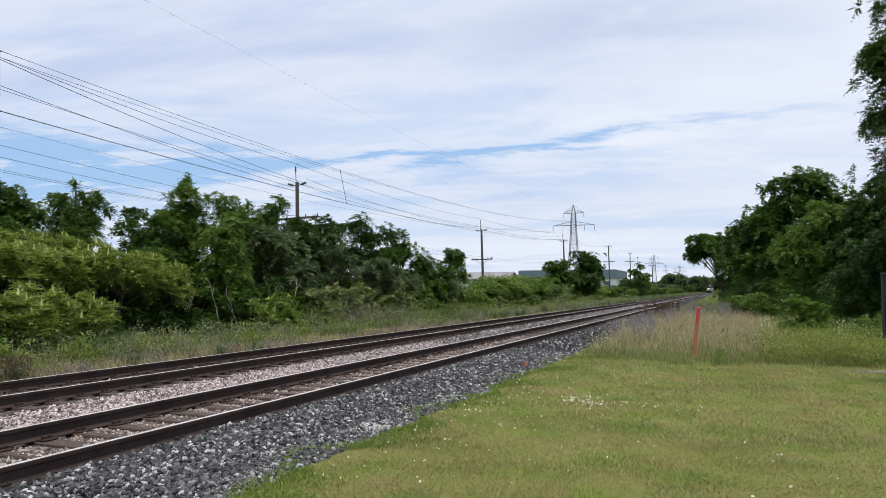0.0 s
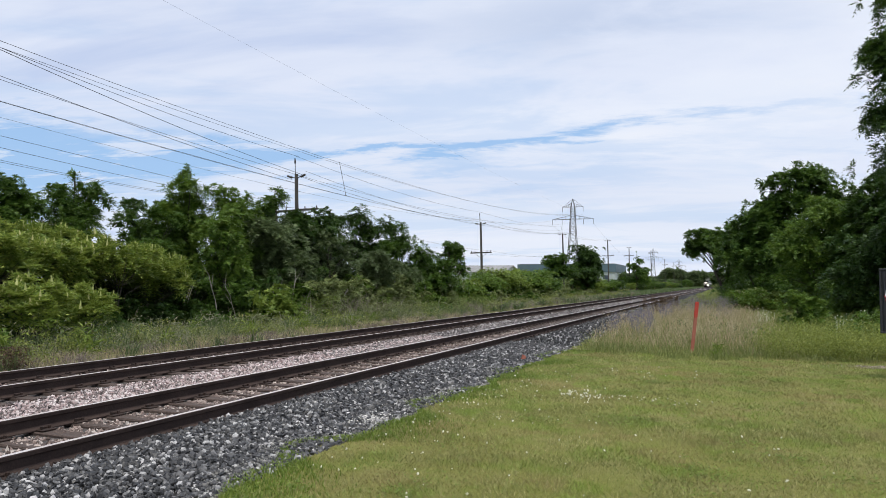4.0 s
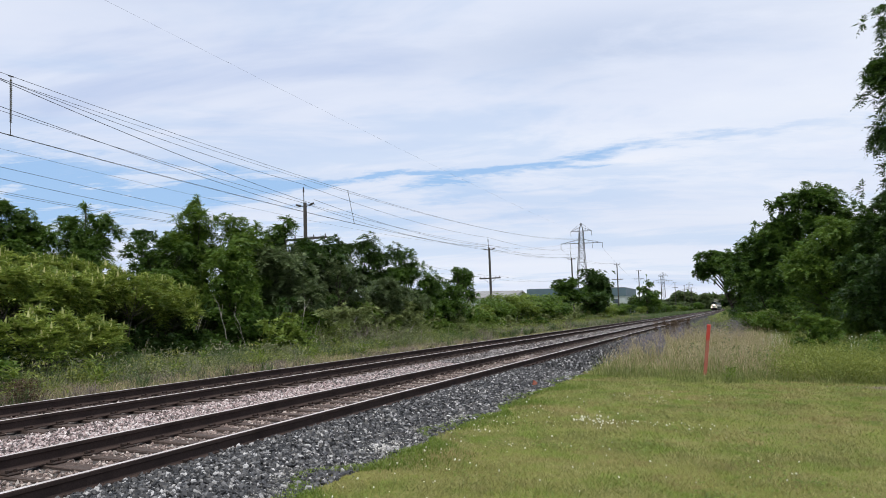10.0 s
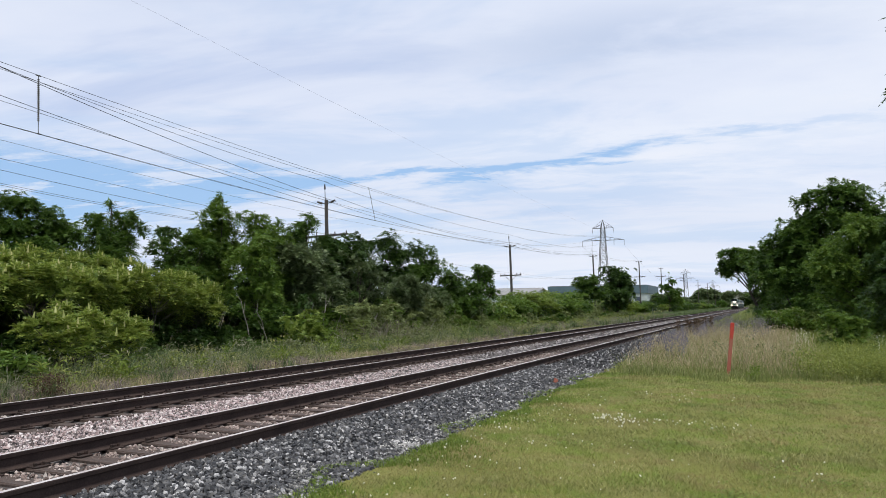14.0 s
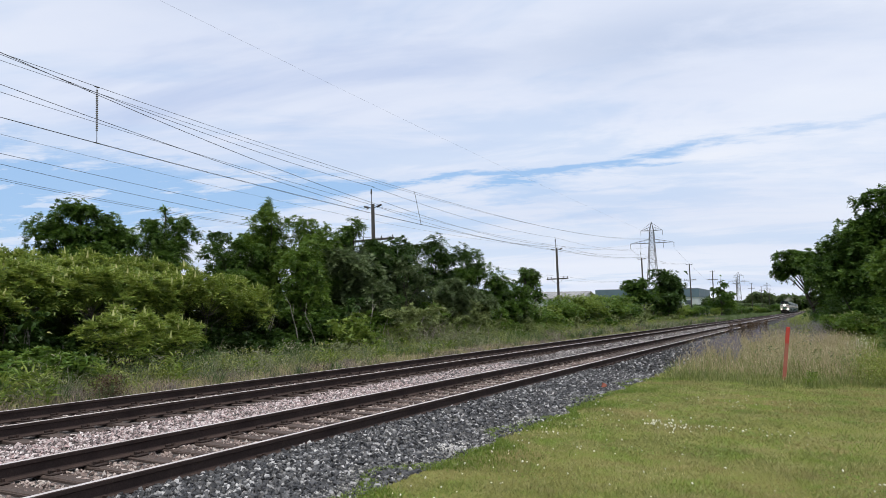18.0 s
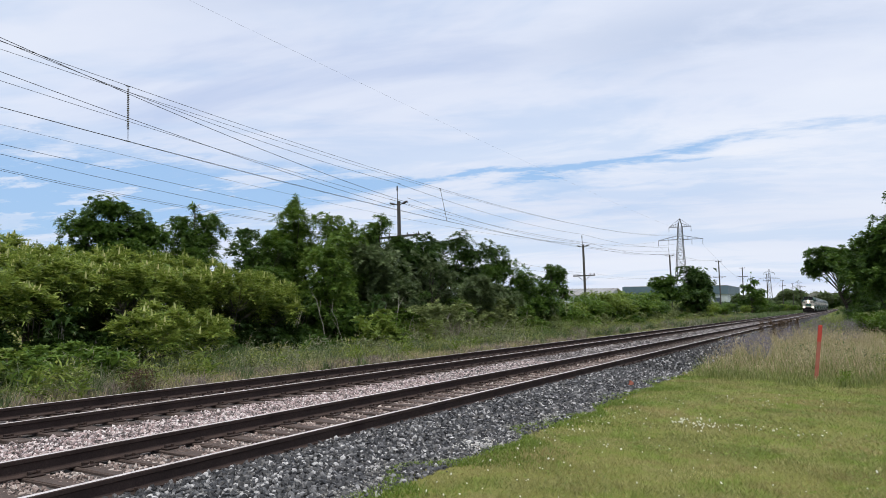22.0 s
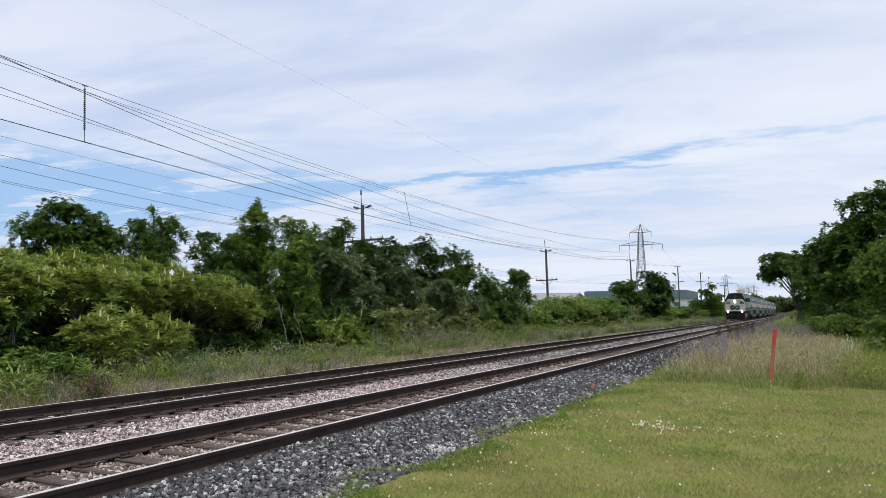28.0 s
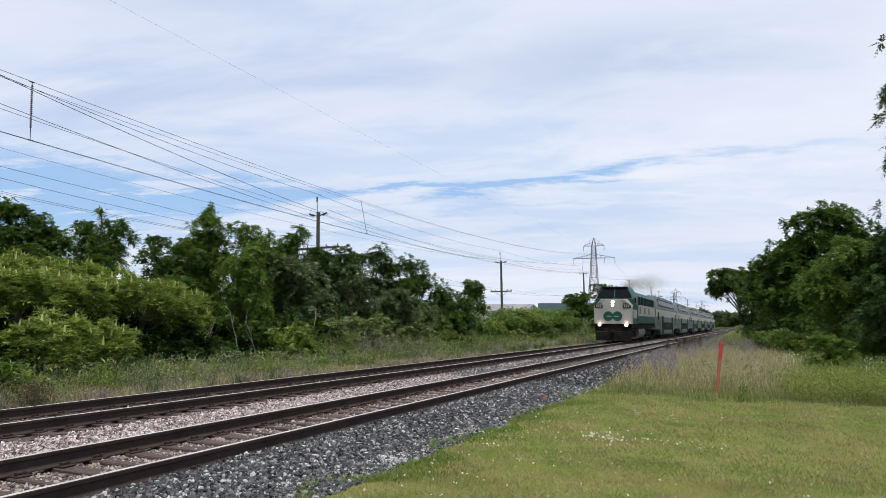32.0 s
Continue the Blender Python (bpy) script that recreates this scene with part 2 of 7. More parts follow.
def stone_mat(name, stops, dust, rough=0.85, spec=0.4):
    m, nt, b = principled(name, rough, 0, spec)
    c = ramp_node(nt, island(nt), stops)
    g = noise_node(nt, 45, 4, 0.65)
    c = blend(nt, ramp_node(nt, g, [(0.42, (0, 0, 0)), (0.75, (0.6, 0.6, 0.6))]), c, dust)
    nt.links.new(c, b.inputs["Base Color"])
    bump(nt, b, g, 0.5, 0.006)
    return m


M["stone_dark"] = stone_mat("dark_ballast_stone", [(0.0, (0.008, 0.008, 0.009)), (0.40, (0.020, 0.020, 0.021)), (0.66, (0.056, 0.056, 0.058)), (0.84, (0.14, 0.138, 0.139)), (1.0, (0.50, 0.49, 0.485))], (0.05, 0.049, 0.05), 0.50, 0.5)
M["chips"] = stone_mat("grey_stone_chips", [(0.0, (0.10, 0.098, 0.09)), (0.6, (0.23, 0.225, 0.21)), (1.0, (0.42, 0.41, 0.39))], (0.2, 0.19, 0.17))
M["limestone"] = stone_mat("limestone_chips", [(0.0, (0.26, 0.255, 0.24)), (0.6, (0.42, 0.41, 0.39)), (1.0, (0.60, 0.59, 0.57))], (0.4, 0.39, 0.36))
M["stone_pale"] = stone_mat("pale_ballast_stone", [(0.0, (0.045, 0.04, 0.038)), (0.25, (0.15, 0.132, 0.128)), (0.5, (0.36, 0.265, 0.255)), (0.78, (0.53, 0.455, 0.445)), (1.0, (0.72, 0.67, 0.655))], (0.44, 0.345, 0.33))
M["stone_grey"] = stone_mat("grey_ballast_stone", [(0.0, (0.03, 0.028, 0.028)), (0.3, (0.09, 0.084, 0.083)), (0.65, (0.20, 0.18, 0.177)), (1.0, (0.44, 0.41, 0.40))], (0.20, 0.175, 0.17))
M["stone_brown"] = stone_mat("brown_ballast_stone", [(0.0, (0.07, 0.05, 0.043)), (0.42, (0.23, 0.175, 0.155)), (0.78, (0.40, 0.335, 0.30)), (1.0, (0.54, 0.49, 0.45))], (0.27, 0.20, 0.17))
# Timber and steel of poles and towers: backlight is put into the dark colour.
M["wood_pole"] = surface("weathered_backlit_timber", (0.045, 0.041, 0.038), (0.080, 0.073, 0.067), (0.035, 0.031, 0.028), 1.2, 20, 0.9, bumps=0.6)
M["galv"] = surface("backlit_galvanised_steel", (0.05, 0.052, 0.055), (0.08, 0.082, 0.085), (0.04, 0.04, 0.042), 0.7, 9, 0.65, 0.0)
M["wire"] = surface("weathered_wire", (0.035, 0.035, 0.04), (0.055, 0.055, 0.06), (0.03, 0.03, 0.035), 0.7, 9, 0.7, 0.0)
M["insul"] = surface("brown_porcelain", (0.035, 0.03, 0.03), (0.06, 0.05, 0.05), (0.03, 0.03, 0.03), 5, 40, 0.3)
M["stake"] = surface("orange_red_paint", (0.36, 0.035, 0.022), (0.46, 0.05, 0.030), (0.40, 0.07, 0.045), 5, 30, 0.8)
M["stake_low"] = surface("faded_stake_timber", (0.30, 0.085, 0.055), (0.37, 0.12, 0.08), (0.28, 0.13, 0.09), 5, 30, 0.9)

# ---------------------------------------------------------------- mesh helpers


def mesh_of(name, verts, faces, mats, index=None, smooth=False):
    me = bpy.data.meshes.new(name)
    verts = np.asarray(verts, dtype=np.float32).reshape(-1, 3)
    if isinstance(faces, np.ndarray):
        n, k = faces.shape
        me.vertices.add(len(verts))
        me.vertices.foreach_set("co", verts.ravel())
        me.loops.add(n * k)
        me.loops.foreach_set("vertex_index", faces.astype(np.int32).ravel())
        me.polygons.add(n)
        me.polygons.foreach_set("loop_start", np.arange(0, n * k, k, dtype=np.int32))
        me.update(calc_edges=True)
    else:
        me.from_pydata(verts.tolist(), [], faces)
    for m in mats if isinstance(mats, (list, tuple)) else [mats]:
        me.materials.append(m)
    if index is not None:
        me.polygons.foreach_set("material_index", np.asarray(index, dtype=np.int32))
    me.polygons.foreach_set("use_smooth", np.full(len(me.polygons), smooth, dtype=bool))
    me.update()
    return me


def part(name, bm, material, parent, label="", at=None, smooth=False):
    """Links a bmesh (or a mesh) as one mesh object under a thing or a part."""
    if isinstance(bm, bmesh.types.BMesh):
        me = bpy.data.meshes.new(name)
        bm.to_mesh(me)
        bm.free()
        me.materials.append(material)
        if smooth:
            me.polygons.foreach_set("use_smooth", np.ones(len(me.polygons), dtype=bool))
    else:
        me = bm
    ob = new(name, me)
    if parent is not None:
        ob.parent = parent
    if at is not None:
        ob.matrix_basis = at
    return tagged(ob, label)


def thing(name, label, category, group="", kind="", at=None):
    ob = new(name)
    ob.empty_display_size = 0.2
    if at is not None:
        ob.matrix_basis = at
    return tagged(ob, label, category, group, kind)


def box(size, at=(0, 0, 0), bevel=0.0, m=None, bm=None):
    """A box of that size about its centre, with its edges bevelled."""
    bm = bm or bmesh.new()
    mat4 = Matrix.Translation(at) @ (m or Matrix()) @ Matrix.Diagonal((*size, 1))
    r = bmesh.ops.create_cube(bm, size=1, matrix=mat4)
    if bevel:
        edges = list({e for v in r["verts"] for e in v.link_edges})
        bmesh.ops.bevel(bm, geom=edges, offset=bevel, segments=1, affect="EDGES")
    return bm


def rod(p, q, r0, r1=None, sides=8, bm=None):
    """A tapered round bar from p to q."""
    bm = bm or bmesh.new()
    p, q = Vector(p), Vector(q)
    d = q - p
    m = Matrix.Translation((p + q) / 2) @ d.to_track_quat("Z", "Y").to_matrix().to_4x4()
    bmesh.ops.create_cone(bm, cap_ends=True, segments=sides, radius1=r0, radius2=r0 if r1 is None else r1, depth=d.length, matrix=m)
    return bm


def tubes(segments, sides=5):
    """Verts and faces of many tapered tubes: rows of (p, q, r0, r1)."""
    V, F = [], []
    ring = [(math.cos(2 * math.pi * k / sides), math.sin(2 * math.pi * k / sides)) for k in range(sides)]
    for p, q, r0, r1 in segments:
        p, q = Vector(p), Vector(q)
        rot = (q - p).to_track_quat("Z", "Y").to_matrix()
        b = len(V)
        for c, r in ((p, r0), (q, r1)):
            for cx, cy in ring:
                V.append(c + rot @ Vector((cx * r, cy * r, 0)))
        for k in range(sides):
            F.append((b + k, b + (k + 1) % sides, b + sides + (k + 1) % sides, b + sides + k))
    return [tuple(v) for v in V], F


def unit(v):
    return v / np.maximum(np.linalg.norm(v, axis=-1, keepdims=True), 1e-9)


def leaves(rng, pos, axis, up, length, width, fold=0.25):
    """Folded lozenge leaves. pos, axis, up: (n, 3); length, width: (n,)."""
    axis = unit(axis)
    side = unit(np.cross(axis, up))
    nor = np.cross(side, axis)
    L, Wd = length[:, None], width[:, None]
    a = pos
    tip = pos + axis * L - nor * L * 0.10
    mid = pos + axis * L * 0.42
    l = mid + side * Wd * 0.5 + nor * Wd * fold
    r = mid - side * Wd * 0.5 + nor * Wd * fold
    n = len(pos)
    V = np.stack([a, l, tip, r], 1).reshape(-1, 3)
    b = (np.arange(n) * 4)[:, None]
    F = np.concatenate([b + np.array([[0, 1, 2]]), b + np.array([[0, 2, 3]])], 1).reshape(-1, 3)
    return V, F


def blades(rng, pos, height, width, lean=0.35):
    """Grass blades: a quad and a tip, bent over to one side."""
    n = len(pos)
    a = rng.uniform(0, 2 * np.pi, n)
    d = np.stack([np.cos(a), np.sin(a), 0 * a], 1)
    a2 = rng.uniform(0, 2 * np.pi, n)
    s = np.stack([np.cos(a2), np.sin(a2), 0 * a2], 1) * width[:, None] / 2
    h = height[:, None]
    z = np.array([[0, 0, 1.0]])
    ln = np.abs(rng.normal(lean, lean * 0.5, n))[:, None]
    m = pos + z * h * 0.6 + d * h * ln * 0.35
    t = pos + z * h * (1 - 0.3 * ln) + d * h * ln
    V = np.stack([pos - s, pos + s, m + s * 0.7, m - s * 0.7, t], 1).reshape(-1, 3)
    b = (np.arange(n) * 5)[:, None]
    F = np.concatenate([b + np.array([[0, 1, 2]]), b + np.array([[0, 2, 3]]), b + np.array([[3, 2, 4]])], 1).reshape(-1, 3)
    return V, F


def spikes(rng, pos, height, width, lean=0.9):
    """Short mown blades: one triangle each."""
    n = len(pos)
    a, a2 = rng.uniform(0, 2 * np.pi, n), rng.uniform(0, 2 * np.pi, n)
    d = np.stack([np.cos(a), np.sin(a), 0 * a], 1) * (np.abs(rng.normal(lean, 0.3, n)) * height)[:, None]
    s = np.stack([np.cos(a2), np.sin(a2), 0 * a2], 1) * width[:, None] / 2
    t = pos + d + np.array([[0, 0, 1.0]]) * height[:, None]
    return np.stack([pos - s, pos + s, t], 1).reshape(-1, 3), np.arange(n * 3).reshape(-1, 3)


def join(pairs):
    V, F, k = [], [], 0
    for v, f in pairs:
        V.append(v), F.append(f + k)
        k += len(v)
    return np.concatenate(V), np.concatenate(F)


ICO = bmesh.new()
bmesh.ops.create_icosphere(ICO, subdivisions=1, radius=1)
ICO_V = np.array([v.co[:] for v in ICO.verts])
ICO_F = np.array([[v.index for v in f.verts] for f in ICO.faces])
BLK_V = np.array([(x, y, z) for z in (-0.62, 0.62) for y in (-0.62, 0.62) for x in (-0.62, 0.62)])
BLK_F = np.array([(0, 2, 1), (1, 2, 3), (4, 5, 6), (5, 7, 6), (0, 1, 4), (1, 5, 4), (2, 6, 3), (3, 6, 7), (0, 4, 2), (2, 4, 6), (1, 3, 5), (3, 7, 5)])
ICO.free()


OCT_V = np.array([(1, 0, 0), (-1, 0, 0), (0, 1, 0), (0, -1, 0), (0, 0, 1), (0, 0, -1.0)])
OCT_F = np.array([(0, 2, 4), (2, 1, 4), (1, 3, 4), (3, 0, 4), (2, 0, 5), (1, 2, 5), (3, 1, 5), (0, 3, 5)])


def stones(rng, pos, size, flat=0.7, coarse=0):
    """Angular stones: icosahedra, squeezed and broken at random."""
    n = len(pos)
    bv, bf = {0: (ICO_V, ICO_F), 1: (OCT_V, OCT_F), 2: (BLK_V, BLK_F)}[coarse]
    k = len(bv)
    v = np.repeat(bv[None], n, 0) * rng.uniform(0.62, 1.22, (n, k, 1))
    v = v * (np.stack([rng.uniform(0.8, 1.35, n), rng.uniform(0.65, 1.0, n), rng.uniform(0.45, flat + 0.2, n)], 1) * size[:, None] / 2)[:, None]
    q = unit(rng.normal(size=(n, 4)))
    w, x, y, z = q.T
    R = np.stack([np.stack([1 - 2 * (y * y + z * z), 2 * (x * y - z * w), 2 * (x * z + y * w)], 1),
                  np.stack([2 * (x * y + z * w), 1 - 2 * (x * x + z * z), 2 * (y * z - x * w)], 1),
                  np.stack([2 * (x * z - y * w), 2 * (y * z + x * w), 1 - 2 * (x * x + y * y)], 1)], 1)
    v = np.einsum("nij,nkj->nki", R, v) + pos[:, None]
    F = (bf[None] + (np.arange(n) * k)[:, None, None]).reshape(-1, 3)
    return v.reshape(-1, 3), F


# ---------------------------------------------------------------- ground and railway


def bed_z(x):
    """Height of the ballast surface across the tracks."""
    return np.interp(x, [-13.6, -12.6, -12.0, -9.2, -8.6, -8.2, -5.86, -5.76, -5.2, -4.8, -3.9, -3.5], [-0.16, -0.02, 0.03, 0.035, 0.0, 0.035, 0.045, 0.085, 0.07, 0.03, -0.015, -0.10])


def ground_z(x):
    return np.interp(x, [-4000, -30, -17, -13.2, -12.4, -4.5, -4.05, 4000], [-0.3, -0.3, -0.2, -0.10, -0.16, -0.16, 0.0, 0.0])


def build_ground():
    xs = np.array([-3500, -900, -300, -120, -60, -40, -30, -24, -20, -17, -15, -13.2, -12.4, -4.5, -4.05, -3, -1, 1, 3, 6, 10, 20, 40, 120, 400, 3500.0])
    ys = np.array([-3000, -400, -60, -20, -5, 2, 5, 8, 11, 14, 18, 22, 28, 40, 60, 100, 200, 400, 900, 4500.0])
    X, Y = np.meshgrid(xs, ys)
    V = np.stack([X, Y, ground_z(X)], -1).reshape(-1, 3)
    n = len(xs)
    F = np.array([[j * n + i, j * n + i + 1, (j + 1) * n + i + 1, (j + 1) * n + i] for j in range(len(ys) - 1) for i in range(n - 1)])
    m, nt, b = principled("turf_soil", 0.95, 0, 0.2)
    c = ramp_node(nt, noise_node(nt, 30, 6, 0.7), [(0.3, (0.10, 0.112, 0.024)), (0.6, (0.185, 0.185, 0.046)), (0.8, (0.265, 0.235, 0.09))])
    c = blend(nt, ramp_node(nt, noise_node(nt, 0.7, 4, 0.6), [(0.45, (0, 0, 0)), (0.75, (0.7, 0.7, 0.7))]), c, (0.22, 0.185, 0.085))
    nt.links.new(c, b.inputs["Base Color"])
    bump(nt, b, noise_node(nt, 60, 4, 0.7), 0.7, 0.02)
    tagged(new("ground", mesh_of("ground", V, F, m)), "level green turf and soil reaching to the horizon", "ground", kind="structure")
    # ballast bed under both tracks
    xs = np.array([-13.6, -12.6, -12.0, -9.2, -8.6, -8.2, -5.86, -5.76, -5.2, -4.8, -4.4, -3.9, -3.7])
    ys = np.concatenate([np.arange(-40, 80, 4.0), np.arange(80, 1400, 40.0)])
    X, Y = np.meshgrid(xs, ys)
    V = np.stack([X, Y, bed_z(X) - 0.01], -1).reshape(-1, 3)
    n = len(xs)
    F = np.array([[j * n + i, j * n + i + 1, (j + 1) * n + i + 1, (j + 1) * n + i] for j in range(len(ys) - 1) for i in range(n - 1)])
    m, nt, b = principled("ballast_bed", 0.95, 0, 0.3)
    sep = nt.nodes.new("ShaderNodeSeparateXYZ")
    nt.links.new(position(nt), sep.inputs[0])
    mr = nt.nodes.new("ShaderNodeMapRange")
    mr.inputs[1].default_value, mr.inputs[2].default_value = -13.6, -3.6
    nt.links.new(sep.outputs[0], mr.inputs[0])
    vor = nt.nodes.new("ShaderNodeTexVoronoi")
    vor.inputs["Scale"].default_value = 17
    nt.links.new(position(nt), vor.inputs["Vector"])
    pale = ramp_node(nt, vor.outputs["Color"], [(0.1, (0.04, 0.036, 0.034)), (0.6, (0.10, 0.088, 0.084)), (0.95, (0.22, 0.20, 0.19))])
    # Near-black tones put the shade in the gaps between shoulder stones into the bed.
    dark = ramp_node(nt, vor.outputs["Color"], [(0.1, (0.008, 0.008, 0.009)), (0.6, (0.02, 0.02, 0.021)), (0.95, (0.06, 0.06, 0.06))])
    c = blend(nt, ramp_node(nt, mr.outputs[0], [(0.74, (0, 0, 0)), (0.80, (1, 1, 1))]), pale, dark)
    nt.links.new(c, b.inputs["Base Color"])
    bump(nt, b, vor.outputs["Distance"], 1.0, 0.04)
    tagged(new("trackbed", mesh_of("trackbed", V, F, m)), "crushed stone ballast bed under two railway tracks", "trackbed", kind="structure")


build_ground()


def scatter(rng, n, x0, x1, y0, y1, power=1.0):
    """Points on a strip, thinning out along y where power is above 1."""
    y = y0 + (y1 - y0) * rng.random(n) ** power
    return rng.uniform(x0, x1, n), y


def build_ballast():
    rng = np.random.default_rng(11)
    P = []

    def lay(n, x0, x1, y0, y1, s0, s1, power, tie_gap=False, coarse=1):
        x, y = scatter(rng, n, x0, x1, y0, y1, power)
        s = rng.uniform(s0, s1, n) * (1 + y / 90)
        z = bed_z(x) + s * rng.uniform(-0.12, 0.34, n)
        if tie_gap:
            keep = np.abs(((y / TIE_STEP) % 1) - 0.5) < 0.34
            x, y, z, s = x[keep], y[keep], z[keep], s[keep]
        return stones(rng, np.stack([x, y, z], 1), s * 1.12, 0.7, coarse)

    v, f = join([lay(10000, -5.76, -3.95, 2.9, 7.4, 0.030, 0.072, 1.0, False, 0), lay(5200, -5.76, -3.95, 7.3, 9.5, 0.032, 0.076, 1.0, False, 2), lay(4000, -5.74, -3.95, -5, 2.6, 0.05, 0.095, 1.0), lay(14000, -5.74, -3.95, 9.2, 20, 0.042, 0.082, 1.0, False, 2),
                 lay(5000, -5.62, -3.85, 18, 70, 0.05, 0.09, 1.5), lay(900, -4.15, -3.75, 3, 18, 0.02, 0.05, 1.0)])
    tagged(new("ballast_shoulder", mesh_of("ballast_shoulder", v, f, M["stone_dark"])), "loose dark grey crushed stone along the near track", "ballast", kind="stuff")
    v, f = lay(21000, -9.45, -7.75, 3.5, 22, 0.03, 0.062, 1.2)
    tagged(new("ballast_between", mesh_of("ballast_between", v, f, M["stone_pale"])), "pale pinkish crushed stone between the two tracks", "ballast", kind="stuff")
    v, f = join([lay(5000, -9.45, -7.75, 15, 30, 0.04, 0.075, 1.0), lay(4500, -9.45, -7.75, 28, 90, 0.06, 0.11, 1.5)])
    tagged(new("ballast_middle", mesh_of("ballast_middle", v, f, M["stone_grey"])), "grey crushed stone between the two tracks farther on", "ballast", kind="stuff")
    v, f = join([lay(13000, -7.30, -5.97, 2.5, 26, 0.028, 0.065, 1.3, True), lay(7000, -11.26, -9.92, 4, 34, 0.03, 0.07, 1.3, True),
                 lay(2500, -8.0, -7.45, 3, 26, 0.04, 0.08, 1.2, True), lay(2500, -12.4, -11.42, 5, 40, 0.04, 0.08, 1.3)])
    tagged(new("ballast_cribs", mesh_of("ballast_cribs", v, f, M["stone_brown"])), "rust-stained brown crushed stone between the ties", "ballast", kind="stuff")
    v, f = join([lay(5000, -7.30, -5.97, 25, 75, 0.03, 0.058, 1.4, True), lay(3500, -11.26, -9.92, 33, 80, 0.03, 0.058, 1.4, True)])
    tagged(new("ballast_far_cribs", mesh_of("ballast_far_cribs", v, f, M["stone_grey"])), "dark grey crushed stone between the ties farther on", "ballast", kind="stuff")


TIE_STEP = 0.53
build_ballast()


def rail_mesh(length, y0):
    """Flat-bottomed rail, head up, standing on z = 0, 0.18 high."""
    half = [(0.070, 0.0), (0.070, 0.012), (0.020, 0.028), (0.009, 0.045), (0.009, 0.125), (0.033, 0.138), (0.036, 0.172), (0.033, 0.178), (0.029, 0.1805)]
    prof = half + [(-x, z) for x, z in reversed(half)]
    n = len(prof)
    V = [(x, y, z) for y in (y0, y0 + length) for x, z in prof]
    F = [(i, (i + 1) % n, n + (i + 1) % n, n + i) for i in range(n)]
    F += [tuple(range(n))[::-1], tuple(range(n, 2 * n))]
    idx = [1 if i == 8 else 0 for i in range(n)] + [0, 0]
    return mesh_of("rail", V, F, [M["rail_side"], M["rail_top"]], idx)


def build_tracks():
    rng = random.Random(5)
    rail = rail_mesh(1440, -40)
    ties, plate_bm = [], None
    for k in range(6):
        bm = box((2.6, 0.23, 0.18), (0, 0, -0.09), 0.012)
        for v in bm.verts:
            v.co += Vector((rng.uniform(-.02, .02), rng.uniform(-.012, .012), rng.uniform(-.008, .004)))
        me = bpy.data.meshes.new("tie")
        bm.to_mesh(me), bm.free()
        me.materials.append(M["tie"])
        ties.append(me)
    bm = box((0.36, 0.18, 0.016), (0, 0, 0.008), 0.004)
    for sx in (-0.105, 0.105):
        for sy in (-0.05, 0.05):
            box((0.032, 0.032, 0.05), (sx, sy, 0.028), 0.006, None, bm)
    for sx in (-0.075, 0.075):
        box((0.05, 0.07, 0.03), (sx, 0, 0.028), 0.008, None, bm)
    plate = bpy.data.meshes.new("tie_plate")
    bm.to_mesh(plate), bm.free()
    plate.materials.append(M["plate"])
    for name, c, rails in (("near", NEAR_C, RAILS_NEAR), ("far", FAR_C, RAILS_FAR)):
        t = thing("railway_track", "straight railway track with rusty rails on dark timber ties", "track", "parallel railway tracks")
        t.location = (c, 0, TIE_TOP)
        for rx in rails:
            part("rail", rail, None, t, "rusty steel rail with a polished top", pose(rx - c, 0, 0))
        for i in range(300):
            y = -2 + i * TIE_STEP
            ob = part("tie", rng.choice(ties), None, t, at=pose(rng.uniform(-.05, .05), y + rng.uniform(-.02, .02), rng.uniform(-.006, .004), 0, 0, rng.uniform(-1.2, 1.2)))
            if 6 < i < 85:
                for rx in rails:
                    part("tie_plate", plate, None, ob, at=pose(rx - c, 0, 0))
        V, F = [], []
        for i in range(300, 1400):
            y = -2 + i * TIE_STEP
            b = len(V)
            V += [(sx * 1.3, y + sy * 0.115, z) for z in (-0.15, 0) for sx, sy in ((-1, -1), (1, -1), (1, 1), (-1, 1))]
            F += [(b + 4, b + 5, b + 6, b + 7), (b, b + 1, b + 5, b + 4), (b + 1, b + 2, b + 6, b + 5), (b + 2, b + 3, b + 7, b + 6), (b + 3, b, b + 4, b + 7)]
        ob = part("distant_ties", mesh_of("distant_ties", V, F, M["tie"]), None, t)
        tagged(ob, kind="stuff")


# ---------------------------------------------------------------- lawn and verges


def in_camera_sweep(x, y):
    """The wedge of ground that the camera's sweep takes in, grown densely: the lawn, the tracks and the verges ahead.
    """
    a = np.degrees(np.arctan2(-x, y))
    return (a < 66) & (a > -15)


def bumpy(x, y):
    """Uneven growth between 0 and 1: waves of many lengths and directions."""
    r = random.Random(12)
    s = 0 * x
    for i in range(14):
        a, k = r.uniform(0, 6.28), r.uniform(1.5, 9.0)
        s = s + np.sin(k * (x * math.cos(a) + y * math.sin(a)) + r.uniform(0, 6.28)) / 3.4
    return np.clip(0.5 + 0.5 * s, 0, 1)


